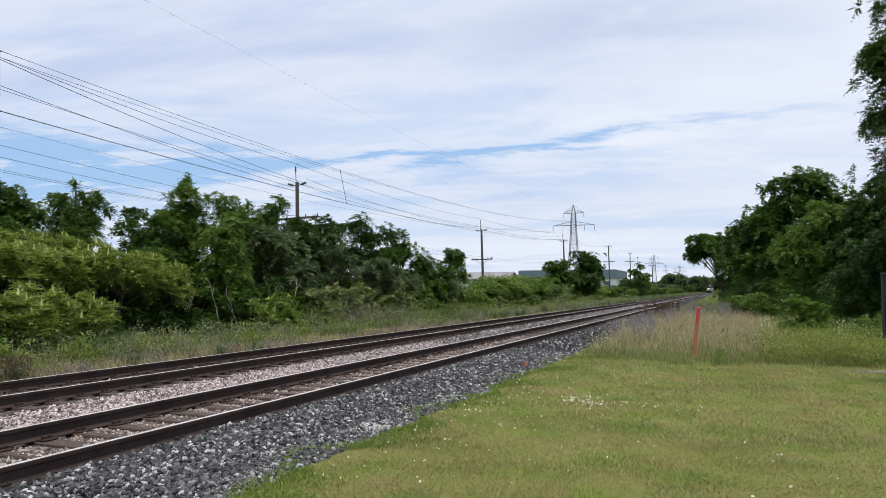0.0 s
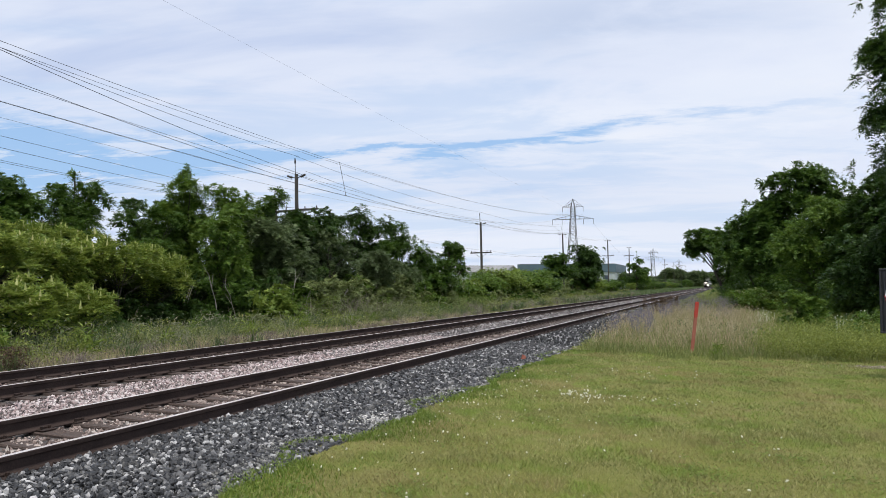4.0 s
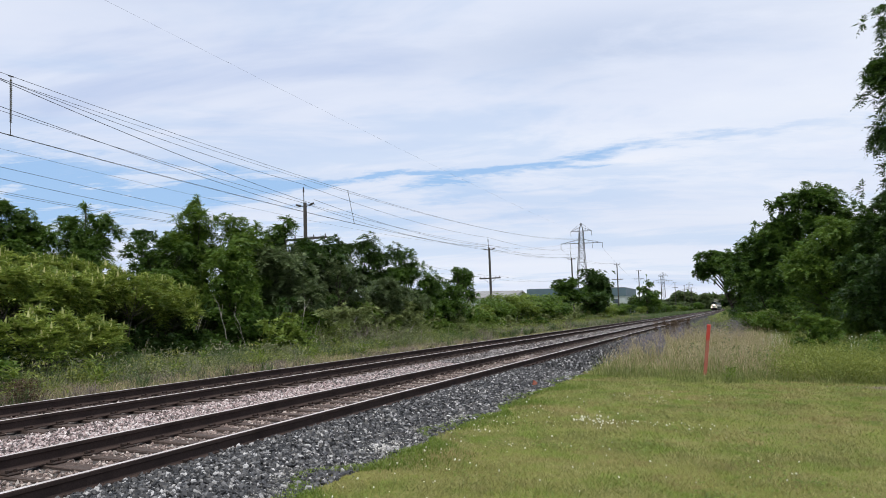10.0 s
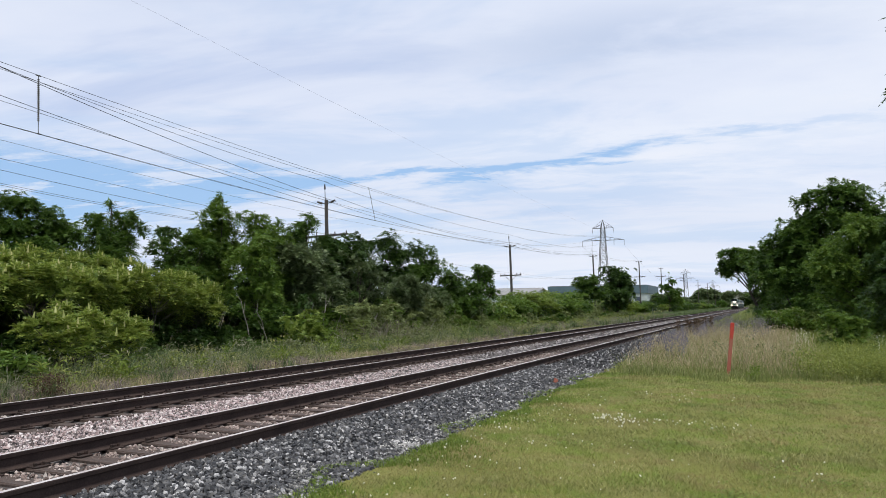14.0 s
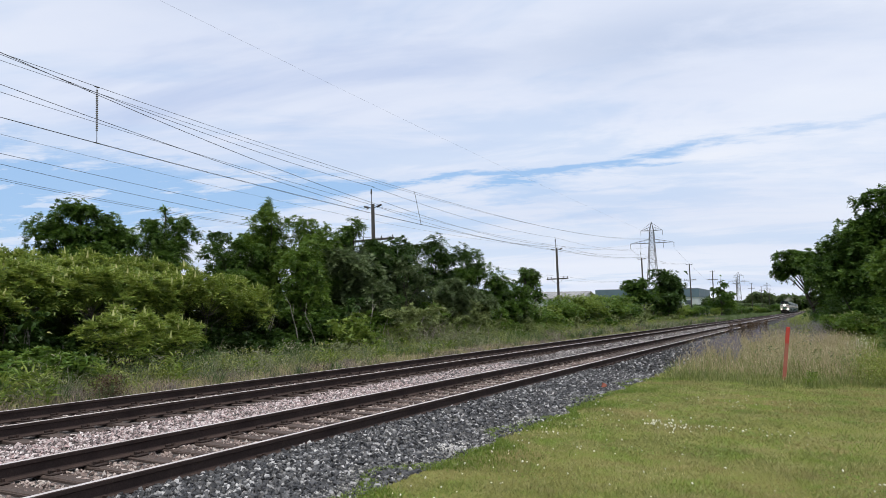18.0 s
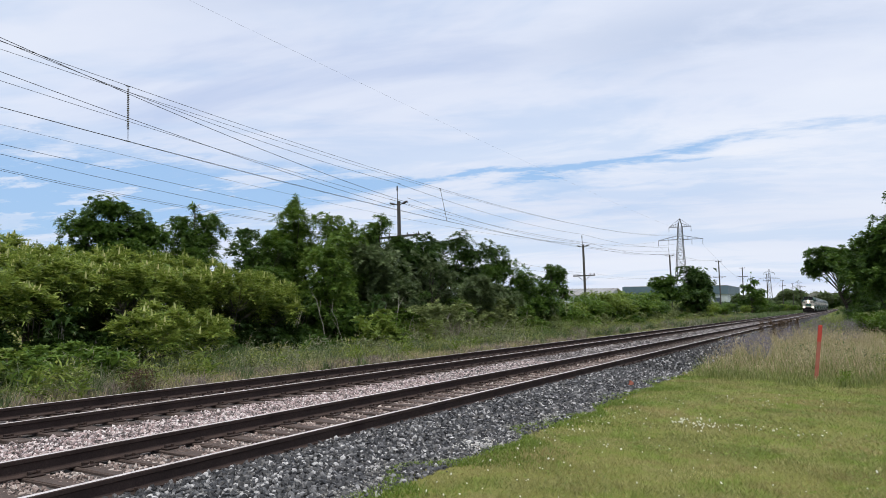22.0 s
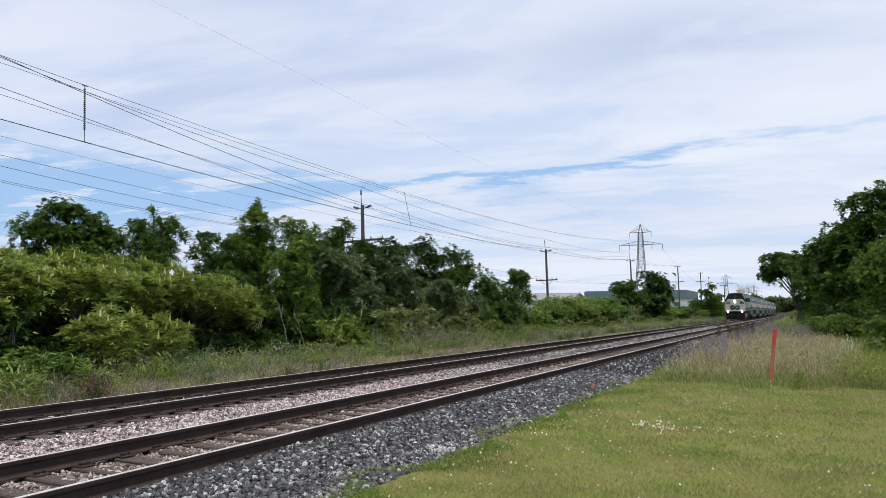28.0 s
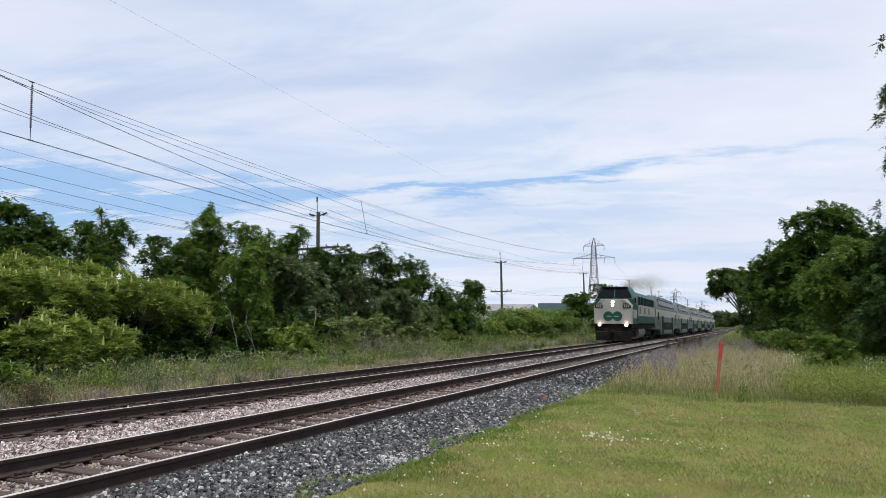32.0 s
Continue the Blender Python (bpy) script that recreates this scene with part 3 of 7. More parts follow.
def build_lawn():
    rng = np.random.default_rng(3)

    def turf(n, y0, y1, h0, h1, w, power):
        x, y = scatter(rng, n, -4.2, 5.5, y0, y1, power)
        e = -4.1 + 0.22 * np.sin(y * 1.7) + 0.12 * np.sin(y * 4.3 + 1)
        k = (x > e) & in_camera_sweep(x, y)
        x, y = x[k], y[k]
        p = np.stack([x, y, 0 * x - 0.004], 1)
        tuft = 0.6 + 0.75 * bumpy(x, y)
        return spikes(rng, p, rng.uniform(h0, h1, len(x)) * tuft, np.full(len(x), w) * (1 + y / 14))

    def around(n, x0, x1, y0, y1):
        x, y = scatter(rng, n, x0, x1, y0, y1)
        k = ~(in_camera_sweep(x, y) & (y > 3.2))
        p = np.stack([x[k], y[k], 0 * x[k] - 0.004], 1)
        return spikes(rng, p, rng.uniform(0.015, 0.045, len(p)), np.full(len(p), 0.014))

    v, f = join([around(60000, -3.9, 8, -7, 19), turf(200000, 3.2, 10, 0.012, 0.042, 0.0075, 1.0), turf(130000, 9, 20.5, 0.015, 0.045, 0.010, 1.0)])
    tagged(new("lawn_grass", mesh_of("lawn_grass", v, f, M["grass"])), "short mown lawn grass with yellowed patches", "grass", kind="stuff")
    # ragged longer tufts along the stones
    n = 23000
    y = 3.2 + 16 * rng.random(n)
    x = -4.05 + 0.22 * np.sin(y * 1.7) + 0.12 * np.sin(y * 4.3 + 1) + np.abs(rng.normal(0, 0.46, n)) * (0.55 + 0.45 * np.sin(y * 2.3 + 2)) - 0.06
    v, f = blades(rng, np.stack([x, y, 0 * x - 0.01], 1), rng.uniform(0.035, 0.085, n), np.full(n, 0.012), 0.7)
    tagged(new("edge_grass", mesh_of("edge_grass", v, f, M["leaf_lime"])), "bright green grass tufts edging the stones", "grass", kind="stuff")
    # low clover patches, greener than the mown grass
    c = 170
    cx, cy = scatter(rng, c, -3.9, 4.0, 4.0, 18.5, 0.9)
    m = 110
    sz = np.repeat(rng.uniform(0.06, 0.24, c), m)
    x, y = np.repeat(cx, m) + rng.normal(0, 1, c * m) * sz * 1.4, np.repeat(cy, m) + rng.normal(0, 1, c * m) * sz
    k = (x > -3.9) & in_camera_sweep(x, y)
    x, y = x[k], y[k]
    n = len(x)
    a = rng.uniform(0, 6.28, n)
    q = np.stack([x, y, rng.uniform(0.015, 0.045, n)], 1)
    v, f = leaves(rng, q, np.stack([np.cos(a), np.sin(a), 0 * a - 0.1], 1), np.tile([[0, 0, 1.0]], (n, 1)) + rng.normal(0, 0.3, (n, 3)), rng.uniform(0.02, 0.035, n), rng.uniform(0.016, 0.026, n), 0.1)
    tagged(new("clover_leaves", mesh_of("clover_leaves", v, f, M["leaf_lime"])), "low fresh green clover patches in the lawn", "clover", kind="stuff")
    # clover heads
    pts = []
    for cx, cy, sx, sy, k in ((-2.05, 11.3, 0.22, 0.28, 46), (-1.1, 11.2, 0.5, 0.18, 34), (-1.4, 14.8, 0.6, 0.5, 22), (-3.0, 10.5, 0.5, 1.8, 40), (-2.2, 7.6, 1.2, 1.4, 34), (-0.2, 7.0, 1.3, 1.5, 24), (-3.2, 6.3, 0.5, 0.9, 14), (-3.5, 9.6, 0.2, 1.8, 40)):
        pts.append(np.stack([rng.normal(cx, sx, k), rng.normal(cy, sy, k), rng.uniform(0.03, 0.06, k)], 1))
    p = np.concatenate(pts)
    p = p[(p[:, 0] > -3.9) & (p[:, 1] > 3.5)]
    v, f = stones(rng, p, np.where(np.arange(len(p)) < 60, 1.35, 1.0) * rng.uniform(0.016, 0.034, len(p)), 0.9)
    tagged(new("clover_flowers", mesh_of("clover_flowers", v, f, M["white_flower"])), "small white clover heads scattered in the lawn", "flowers", kind="stuff")


def grass_patch(name, label, mat, rng, n, x0, x1, y0, y1, h0, h1, w, power=1.0, lean=0.3, edge=None, rise=None):
    x, y = scatter(rng, n, x0, x1, y0, y1, power)
    if edge is not None:
        k = edge(x, y)
        x, y = x[k], y[k]
    wob = 0.75 + 0.5 * (0.5 + 0.5 * np.sin(x * 1.9 + 0.7 * np.sin(y * 1.1)) * np.cos(y * 1.3))
    h = rng.uniform(h0, h1, len(x)) * wob * (1.0 if rise is None else np.clip((y - 18.3) / rise, 0.14, 1.0))
    z = np.where(x < -3.5, np.where(x < -12, ground_z(x), bed_z(x)), 0.0)
    v, f = blades(rng, np.stack([x, y, z - 0.02], 1), h, w * (1 + y / 45) * rng.uniform(0.7, 1.3, len(x)), lean)
    return tagged(new(name, mesh_of(name, v, f, mat)), label, "grass", kind="stuff")


def cable(points, radius, sides=5):
    """One unbroken round wire through the points."""
    V, F = [], []
    pts = [Vector(p) for p in points]
    for i, p in enumerate(pts):
        d = pts[min(i + 1, len(pts) - 1)] - pts[max(i - 1, 0)]
        rot = d.to_track_quat("Y", "Z").to_matrix()
        V += [tuple(p + rot @ Vector((math.cos(6.2832 * k / sides) * radius, 0, math.sin(6.2832 * k / sides) * radius))) for k in range(sides)]
    for i in range(len(pts) - 1):
        F += [(i * sides + k, i * sides + (k + 1) % sides, (i + 1) * sides + (k + 1) % sides, (i + 1) * sides + k) for k in range(sides)]
    return V, F


def build_verges():
    rng = np.random.default_rng(8)

    def right(x, y):
        e = 18.5 + 0.25 * np.sin(x * 2.1) + 0.03 * x * x - np.clip(x - 1.6, 0, 9) * 0.1 + 0.9 * (bumpy(x * 0.7, y * 0.7) - 0.5)
        return (y > e) & (x > -3.7 + 0.3 * np.sin(y * 0.8)) & in_camera_sweep(x, y)

    grass_patch("meadow_grass", "tall green meadow grass behind the lawn", M["meadow"], rng, 30000, -3.9, 9, 18, 60, 0.22, 0.55, 0.010, 1.6, 0.7, right, 4.0)
    grass_patch("dry_meadow_grass", "tall dry tan seeding grass round the stake", M["hay_olive"], rng, 6000, -3.6, 1.9, 19.2, 42, 0.4, 0.75, 0.006, 1.4, 0.6, right, 4.0)
    grass_patch("pinkish_meadow_grass", "pinkish seeding grass heads near the stake", M["hay_pink"], rng, 3200, -3.6, 1.2, 20.5, 46, 0.5, 0.85, 0.007, 1.3, 0.5, right, 4.0)
    n = 3000
    x, y = scatter(rng, n, -3.4, 1.4, 20.0, 40, 1.4)
    z = rng.uniform(0.45, 0.85, n) * np.clip((y - 18.4) / 3, 0.4, 1)
    q = np.stack([x, y, z], 1)
    v, f = leaves(rng, q, unit(rng.normal(size=(n, 3)) * 0.5 + np.array([0, 0, 1.0])), rng.normal(size=(n, 3)), rng.uniform(0.05, 0.11, n), rng.uniform(0.012, 0.025, n))
    tagged(new("seed_heads", mesh_of("seed_heads", v, f, M["hay_pink"])), "feathery pale grass seed heads in the meadow", "grass", kind="stuff")
    grass_patch("front_meadow_grass", "short green grass where the lawn turns to meadow", M["meadow"], rng, 9000, -3.8, 7, 17.8, 22, 0.07, 0.26, 0.011, 1.3, 0.4, right)
    grass_patch("lush_meadow_grass", "lush yellow-green weeds behind the lawn", M["weed_gold"], rng, 3500, 0.9, 9, 18, 40, 0.35, 0.8, 0.016, 1.4, 0.5, right, 2.5)

    def left(x, y):
        return (x < -12.75 - 0.3 * np.sin(y * 0.9)) & in_camera_sweep(x, y)

    grass_patch("verge_grass", "rank green grass and weeds beside the far track", M["weed"], rng, 46000, -21, -12.5, 3, 70, 0.10, 0.40, 0.013, 1.5, 0.85, left)
    grass_patch("dry_verge_grass", "dry straw-coloured grass beside the far rail", M["hay"], rng, 17000, -14.6, -12.6, 4, 60, 0.10, 0.40, 0.010, 1.4, 0.6, left)
    grass_patch("brown_verge_grass", "brownish seeding grass beside the far rail", M["hay_pink"], rng, 4500, -14.3, -12.7, 6, 36, 0.2, 0.45, 0.010, 1.3, 0.4, left)
    grass_patch("tall_verge_grass", "tall arching grass at the thicket's edge", M["leaf_grey"], rng, 8000, -18.5, -14.2, 5, 40, 0.5, 1.0, 0.013, 1.3, 0.55, left)
    def tussocks(name, label, mat, k, x0, x1, y0, y1, h0, h1, w, lean):
        cx, cy = scatter(rng, k, x0, x1, y0, y1, 1.5)
        m = 46
        hh = np.repeat(rng.uniform(h0, h1, k), m)
        x, y = np.repeat(cx, m) + rng.normal(0, 0.11, k * m), np.repeat(cy, m) + rng.normal(0, 0.11, k * m)
        ok = left(x, y)
        x, y, hh = x[ok], y[ok], hh[ok]
        v, f = blades(rng, np.stack([x, y, ground_z(x) - 0.02], 1), hh * rng.uniform(0.6, 1.1, len(x)), w * rng.uniform(0.7, 1.3, len(x)) * (1 + y / 60), lean)
        tagged(new(name, mesh_of(name, v, f, mat)), label, "grass", kind="stuff")

    tussocks("arching_tussocks", "pale arching grass tussocks before the thicket", M["hay_grey"], 300, -17.0, -13.6, 5, 110, 0.45, 0.95, 0.011, 0.8)
    tussocks("brown_tussocks", "dry grey-brown weeds beside the far rail", M["dead_grey"], 330, -14.3, -12.85, 5, 40, 0.2, 0.50, 0.013, 0.6)
    tussocks("green_tussocks", "tall green grass tussocks before the thicket", M["weed"], 260, -18.6, -13.6, 4, 120, 0.35, 0.85, 0.013, 0.8)
    tussocks("dark_tussocks", "dark grey-green weeds beside the far track", M["leaf_grey"], 200, -16.0, -12.9, 4, 60, 0.25, 0.6, 0.018, 0.5)
    k = 70
    cx, cy = scatter(rng, k, -16.9, -14.6, 5, 38, 1.3)
    m = 16
    n = k * m
    q = np.stack([np.repeat(cx, m) + rng.normal(0, 0.22, n), np.repeat(cy, m) + rng.normal(0, 0.22, n), np.repeat(rng.uniform(0.5, 0.85, k), m) + rng.normal(0, 0.10, n) - 0.15], 1)
    ax = np.stack([rng.normal(0, 0.5, n), rng.normal(0.3, 0.5, n), rng.uniform(-0.2, 0.9, n)], 1)
    v, f = leaves(rng, q, ax, rng.normal(size=(n, 3)), rng.uniform(0.10, 0.18, n), rng.uniform(0.018, 0.032, n))
    v2, f2 = blades(rng, q * np.array([1, 1, 0]) + np.array([0, 0, -0.2]), q[:, 2] + 0.24, np.full(n, 0.008), 0.12)
    v, f = join([(v, f), (v2, f2)])
    tagged(new("verge_seed_heads", mesh_of("verge_seed_heads", v, f, M["hay_grey"])), "pale nodding grass seed heads before the thicket", "grass", kind="stuff")
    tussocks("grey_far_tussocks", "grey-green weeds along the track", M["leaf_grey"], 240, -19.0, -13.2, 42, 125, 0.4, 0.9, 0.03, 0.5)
    grass_patch("reddish_verge_grass", "reddish brown weeds beside the far track", M["dead_grey"], rng, 8000, -19, -13.3, 40, 130, 0.4, 0.9, 0.014, 1.2, 0.3, left)
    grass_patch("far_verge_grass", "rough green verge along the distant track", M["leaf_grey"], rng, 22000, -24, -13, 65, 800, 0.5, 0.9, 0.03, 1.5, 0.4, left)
    grass_patch("far_meadow_grass", "rough grass along the distant track", M["weed"], rng, 14000, -3.6, 6, 55, 700, 0.5, 0.8, 0.03, 1.4, 0.3)


# ---------------------------------------------------------------- plants


def kites(pos, axis, across, length, width):
    """Small leaves of one triangle each, broad at the foot and pointed at the tip."""
    axis, across = unit(axis), unit(across)
    foot = pos + axis * length[:, None] * 0.12
    w = across * width[:, None] / 2
    n = len(pos)
    return np.stack([foot - w, foot + w, pos + axis * length[:, None]], 1).reshape(-1, 3), np.arange(n * 3).reshape(-1, 3)


def fronds(rng, C, D, nf, nl, flen, llen, lw, rise=(0.1, 1.3), arch=0.75):
    """Rosettes of feathered leaves round the axes D at the points C: each frond arches over and bears leaflets in pairs."""
    k = len(C)
    D = unit(D)
    e1 = unit(np.cross(D, np.array([0.31, 0.95, 0.05])))
    e2 = np.cross(D, e1)
    a = np.arange(nf)[None] * 2 * np.pi / nf + rng.uniform(0, 6.28, (k, 1)) + rng.normal(0, 0.3, (k, nf))
    out = e1[:, None] * np.cos(a)[..., None] + e2[:, None] * np.sin(a)[..., None] + D[:, None] * rng.uniform(rise[0], rise[1], (k, nf, 1))
    out = unit(out)
    fl = flen * rng.uniform(0.65, 1.25, (k, nf))
    s = (np.arange(nl) // 2 + 1.0) / (nl // 2 + 1.0)
    p = C[:, None, None] + out[:, :, None] * (fl[..., None] * s)[..., None]
    p[..., 2] -= fl[..., None] * s ** 2 * arch
    side = unit(np.cross(out, np.array([0, 0, 1.0])) + 1e-6)
    sgn = np.where(np.arange(nl) % 2 == 0, 1.0, -1.0)
    fwd = np.repeat(out[:, :, None], nl, 2).copy()
    fwd[..., 2] -= 1.3 * arch * s
    ax = side[:, :, None] * sgn[None, None, :, None] + unit(fwd) * 0.55 + rng.normal(0, 0.2, (k, nf, nl, 3))
    ax[..., 2] -= 0.08
    ax[:, :, -1] = unit(fwd[:, :, -1])
    cross = unit(fwd + rng.normal(0, 0.25, fwd.shape))
    cross[:, :, -1] = side
    ll = (llen * rng.uniform(0.75, 1.25, (k, nf, nl)) * (1.12 - 0.55 * np.abs(s - 0.45))).reshape(-1)
    return kites(p.reshape(-1, 3), ax.reshape(-1, 3), cross.reshape(-1, 3), ll, ll * lw)


def sumac_mesh(seed, radius, height, tips, skirt=0.35):
    """A billowing sumac clump: forked stems, rosettes of feathered leaves on a few domes, and pale flower cones."""
    rng = np.random.default_rng(seed)
    m = 10
    a = rng.uniform(0, 6.28) + np.arange(m) * 2.4
    q = radius * np.sqrt((np.arange(m) + 0.4) / m) * 0.92
    hx, hy, hr = q * np.cos(a), q * np.sin(a), radius * rng.uniform(0.22, 0.36, m)
    hz = height - (q / radius) ** 2 * (height - skirt) * 0.55 - rng.uniform(0, 0.55, m) - hr * 0.3
    k = rng.choice(m, tips, p=hr ** 2 / (hr ** 2).sum())
    d = unit(rng.normal(size=(tips, 3)) * np.array([1, 1, 0.75]) + np.array([0, 0, 0.62]))
    d[:, 2] = np.where(d[:, 2] < -0.1, -d[:, 2], d[:, 2])
    C = np.stack([hx[k], hy[k], hz[k]], 1) + d * (hr[k] * rng.uniform(0.72, 1.12, tips))[:, None] * np.array([1.05, 1.05, 1.0])
    C[:, 2] += rng.normal(0, 0.07, tips)
    C[:, 2] = np.maximum(C[:, 2], skirt + 0.3 * rng.random(tips))
    axis = d * np.array([1, 1, 0.5]) * 0.75 + np.array([0, 0, 0.7]) + rng.normal(0, 0.15, (tips, 3))
    pairs = [fronds(rng, C, axis, 8, 15, 0.38, 0.130, 0.42, (0.45, 2.2), 0.30)]
    low = rng.random(tips) < 0.35
    inner = C[low] * np.array([0.85, 0.85, 1]) - np.array([0, 0, 0.34])
    pairs.append(fronds(rng, inner, axis[low], 7, 9, 0.40, 0.17, 0.42, (0.0, 0.7), 0.5))
    v, f = join(pairs)
    crown = mesh_of("foliage", v, f, M["sumac"])
    seg = []
    hub = [Vector((rng.uniform(-.35, .35) * radius, rng.uniform(-.35, .35) * radius, height * rng.uniform(0.3, 0.6))) for _ in range(12)]
    for h in hub:
        foot = Vector((h.x * 0.6, h.y * 0.6, -0.05))
        mid = foot.lerp(h, 0.55) + Vector((rng.uniform(-.12, .12), rng.uniform(-.12, .12), 0))
        seg += [(foot, mid, 0.03, 0.024), (mid, h, 0.024, 0.018)]
    for c in C[::3]:
        c = Vector(c)
        h = min(hub, key=lambda q: (q - c).length)
        mid = h.lerp(c, 0.5) + Vector((0, 0, -0.08))
        seg += [(h, mid, 0.008, 0.006), (mid, c, 0.006, 0.004)]
    vs, fs = tubes(seg, 3)
    stems = mesh_of("woody_base", vs, fs, M["bark"])
    pick = np.where((C[:, 2] > 0.6 * height) & (d[:, 2] > 0.45) & (rng.random(tips) < 0.75))[0]
    seg = [(Vector(C[i]) + Vector((0, 0, 0.08)), Vector(C[i]) + Vector((0, 0, 0.10)) + Vector((rng.uniform(-.05, .05), rng.uniform(-.05, .05), rng.uniform(0.16, 0.27))), 0.05, 0.010) for i in pick]
    vs, fs = tubes(seg, 6)
    return crown, stems, mesh_of("inflorescence", vs, fs, M["candle"])


SUMAC = [sumac_mesh(20 + i, r, h, t, (2.0, 2.15, 1.75, 1.0, 1.2)[i]) for i, (r, h, t) in enumerate(((1.6, 3.1, 110), (1.8, 3.3, 125), (1.4, 2.8, 90), (1.2, 2.1, 70), (1.5, 2.6, 95)))]


def put_sumac(k, x, y, s=1.0, turn=0.0, z=-0.2, sz=None):
    t = thing("sumac_shrub", "dense green staghorn sumac shrub with pale flower cones", "shrub", "sumac thicket")
    t.matrix_basis = pose(x, y, z, 0, 0, turn) @ Matrix.Diagonal((s, s, sz or s, 1))
    for name, me in zip(("foliage", "woody_base", "inflorescence"), SUMAC[k]):
        tagged(part(name, me, None, t), kind="stuff" if name == "inflorescence" else "")
    return t


def crown_points(rng, n, lobes, shell=0.55):
    """Points in the outer shell of a few overlapping lobes: rows of (x, y, z, rx, ry, rz)."""
    lob = np.array(lobes, float)
    w = (lob[:, 3] * lob[:, 4] + lob[:, 4] * lob[:, 5] + lob[:, 3] * lob[:, 5])
    k = rng.choice(len(lob), n, p=w / w.sum())
    d = unit(rng.normal(size=(n, 3)))
    d[:, 2] = np.where(d[:, 2] < -0.55, -d[:, 2], d[:, 2])
    rad = shell + (1 - shell) * rng.random(n) ** 0.7
    c, r = lob[k, :3], lob[k, 3:]
    return c + d * r * rad[:, None], d


def limbs(rng, lobes, P, trunk_r, stems, bark):
    """A tapered trunk, or several, with limbs that reach into the crown points P."""
    seg = []
    top = max(lobes, key=lambda q: q[2])
    goal = Vector((top[0], top[1], top[2]))
    for sidx in range(stems):
        foot = Vector((rng.uniform(-.3, .3), rng.uniform(-.3, .3), 0)) * (stems > 1) + Vector((0, 0, -0.15))
        prev, pr, steps = foot, trunk_r, 6
        for i in range(1, steps + 1):
            q = foot.lerp(goal, i / steps) + Vector((rng.uniform(-1, 1), rng.uniform(-1, 1), 0)) * trunk_r * 0.8
            r = trunk_r * (1 - 0.8 * i / steps)
            seg.append((prev, q, pr, r))
            prev, pr = q, r
    for i in range(min(36 if trunk_r > 0.05 else 12, len(P))):
        c = Vector(P[i])
        t = max(0.15, min(0.9, (c.z * 0.6) / max(goal.z, 0.5)))
        b = foot.lerp(goal, t)
        m = b.lerp(c, 0.55) + Vector((0, 0, 0.12))
        r = trunk_r * 0.38 * (1 - t * 0.6)
        seg += [(b, m, r, r * 0.6), (m, c, r * 0.6, r * 0.2)]
    vs, fs = tubes(seg, 4)
    return mesh_of("trunk", vs, fs, M[bark])


def filler(rng, lobes, n, leaf):
    """Large shaded leaves inside the lobes, which close the crown to the light."""
    lob = np.array(lobes, float)
    w = lob[:, 3] * lob[:, 4] * lob[:, 5] * (lob[:, 5] > 0.4 * lob[:, 5].max())
    k = rng.choice(len(lob), n, p=w / w.sum())
    p = lob[k, :3] + unit(rng.normal(size=(n, 3))) * lob[k, 3:] * (0.58 * rng.random(n) ** 0.4)[:, None]
    l = leaf * rng.uniform(0.7, 1.3, n)
    return kites(p, rng.normal(size=(n, 3)) - np.array([0, 0, 0.4]), rng.normal(size=(n, 3)), l, l * 0.75)


def tree_mesh(seed, lobes, clumps, per, leaf, mat, trunk_r=0.12, clump_r=0.3, droop=0.15, narrow=0.5, stems=1, bark="bark", shell=0.55, fine=1.0, ragged=0.04):
    """Crown of leafy twigs on domes: boughs over the lobes, twigs over each bough, leaves along each twig; a trunk with limbs."""
    rng = np.random.default_rng(seed)
    boughs, twigs = max(9, int(clumps * 0.19)), max(4, int(7 * fine * max(1.0, clump_r / 0.34)))
    leaf = leaf * 0.80 / fine ** 0.35
    P, D = crown_points(rng, boughs, lobes, max(shell, 0.5))
    P = P - D * clump_r * 1.1
    big = clump_r * 1.7 * np.exp(rng.normal(0, 0.30, boughs))
    d1 = np.repeat(D, twigs, 0)
    n = len(d1)
    d2 = unit(rng.normal(size=(n, 3)) + d1 * 0.6 + np.array([0, 0, 0.55]))
    loose = np.where(rng.random(n) < ragged, rng.uniform(1.05, 1.16, n), rng.uniform(0.55, 1.05, n))
    pos = np.repeat(P, twigs, 0) + d2 * (np.repeat(big, twigs) * loose)[:, None] * np.array([1.15, 1.15, 0.7])
    axis = d2 * np.array([1, 1, 0.7]) + np.array([0, 0, 0.45]) + rng.normal(0, 0.2, (n, 3))
    pairs = [fronds(rng, pos, axis, 6, max(5, int(per * 0.65)), min(clump_r * 0.95, 0.26 + 0.25 * clump_r), leaf, narrow * 1.15, (0.0, 1.3), 0.22 + droop)]
    pairs.append(filler(rng, lobes, max(20, int(n * 1.6)), leaf * 2.2))
    v, f = join(pairs)
    return mesh_of("crown", v, f, mat), limbs(rng, lobes, P, trunk_r, stems, bark)


def feather_tree_mesh(seed, lobes, rosettes, mat, flen=0.55, llen=0.15, trunk_r=0.09, nf=10, nl=13):
    """A tree of heaven or tall sumac: loose rosettes of long feathered leaves at the ends of its boughs."""
    rng = np.random.default_rng(seed)
    P, D = crown_points(rng, rosettes, lobes, 0.62)
    axis = D * np.array([1, 1, 0.6]) + np.array([0, 0, 0.55]) + rng.normal(0, 0.2, P.shape)
    pairs = [fronds(rng, P, axis, nf, nl, flen, llen, 0.40, (0.1, 1.2), 0.45), filler(rng, lobes, rosettes * 14, 0.22)]
    v, f = join(pairs)
    return mesh_of("crown", v, f, mat), limbs(rng, lobes, P, trunk_r, 1, "bark")


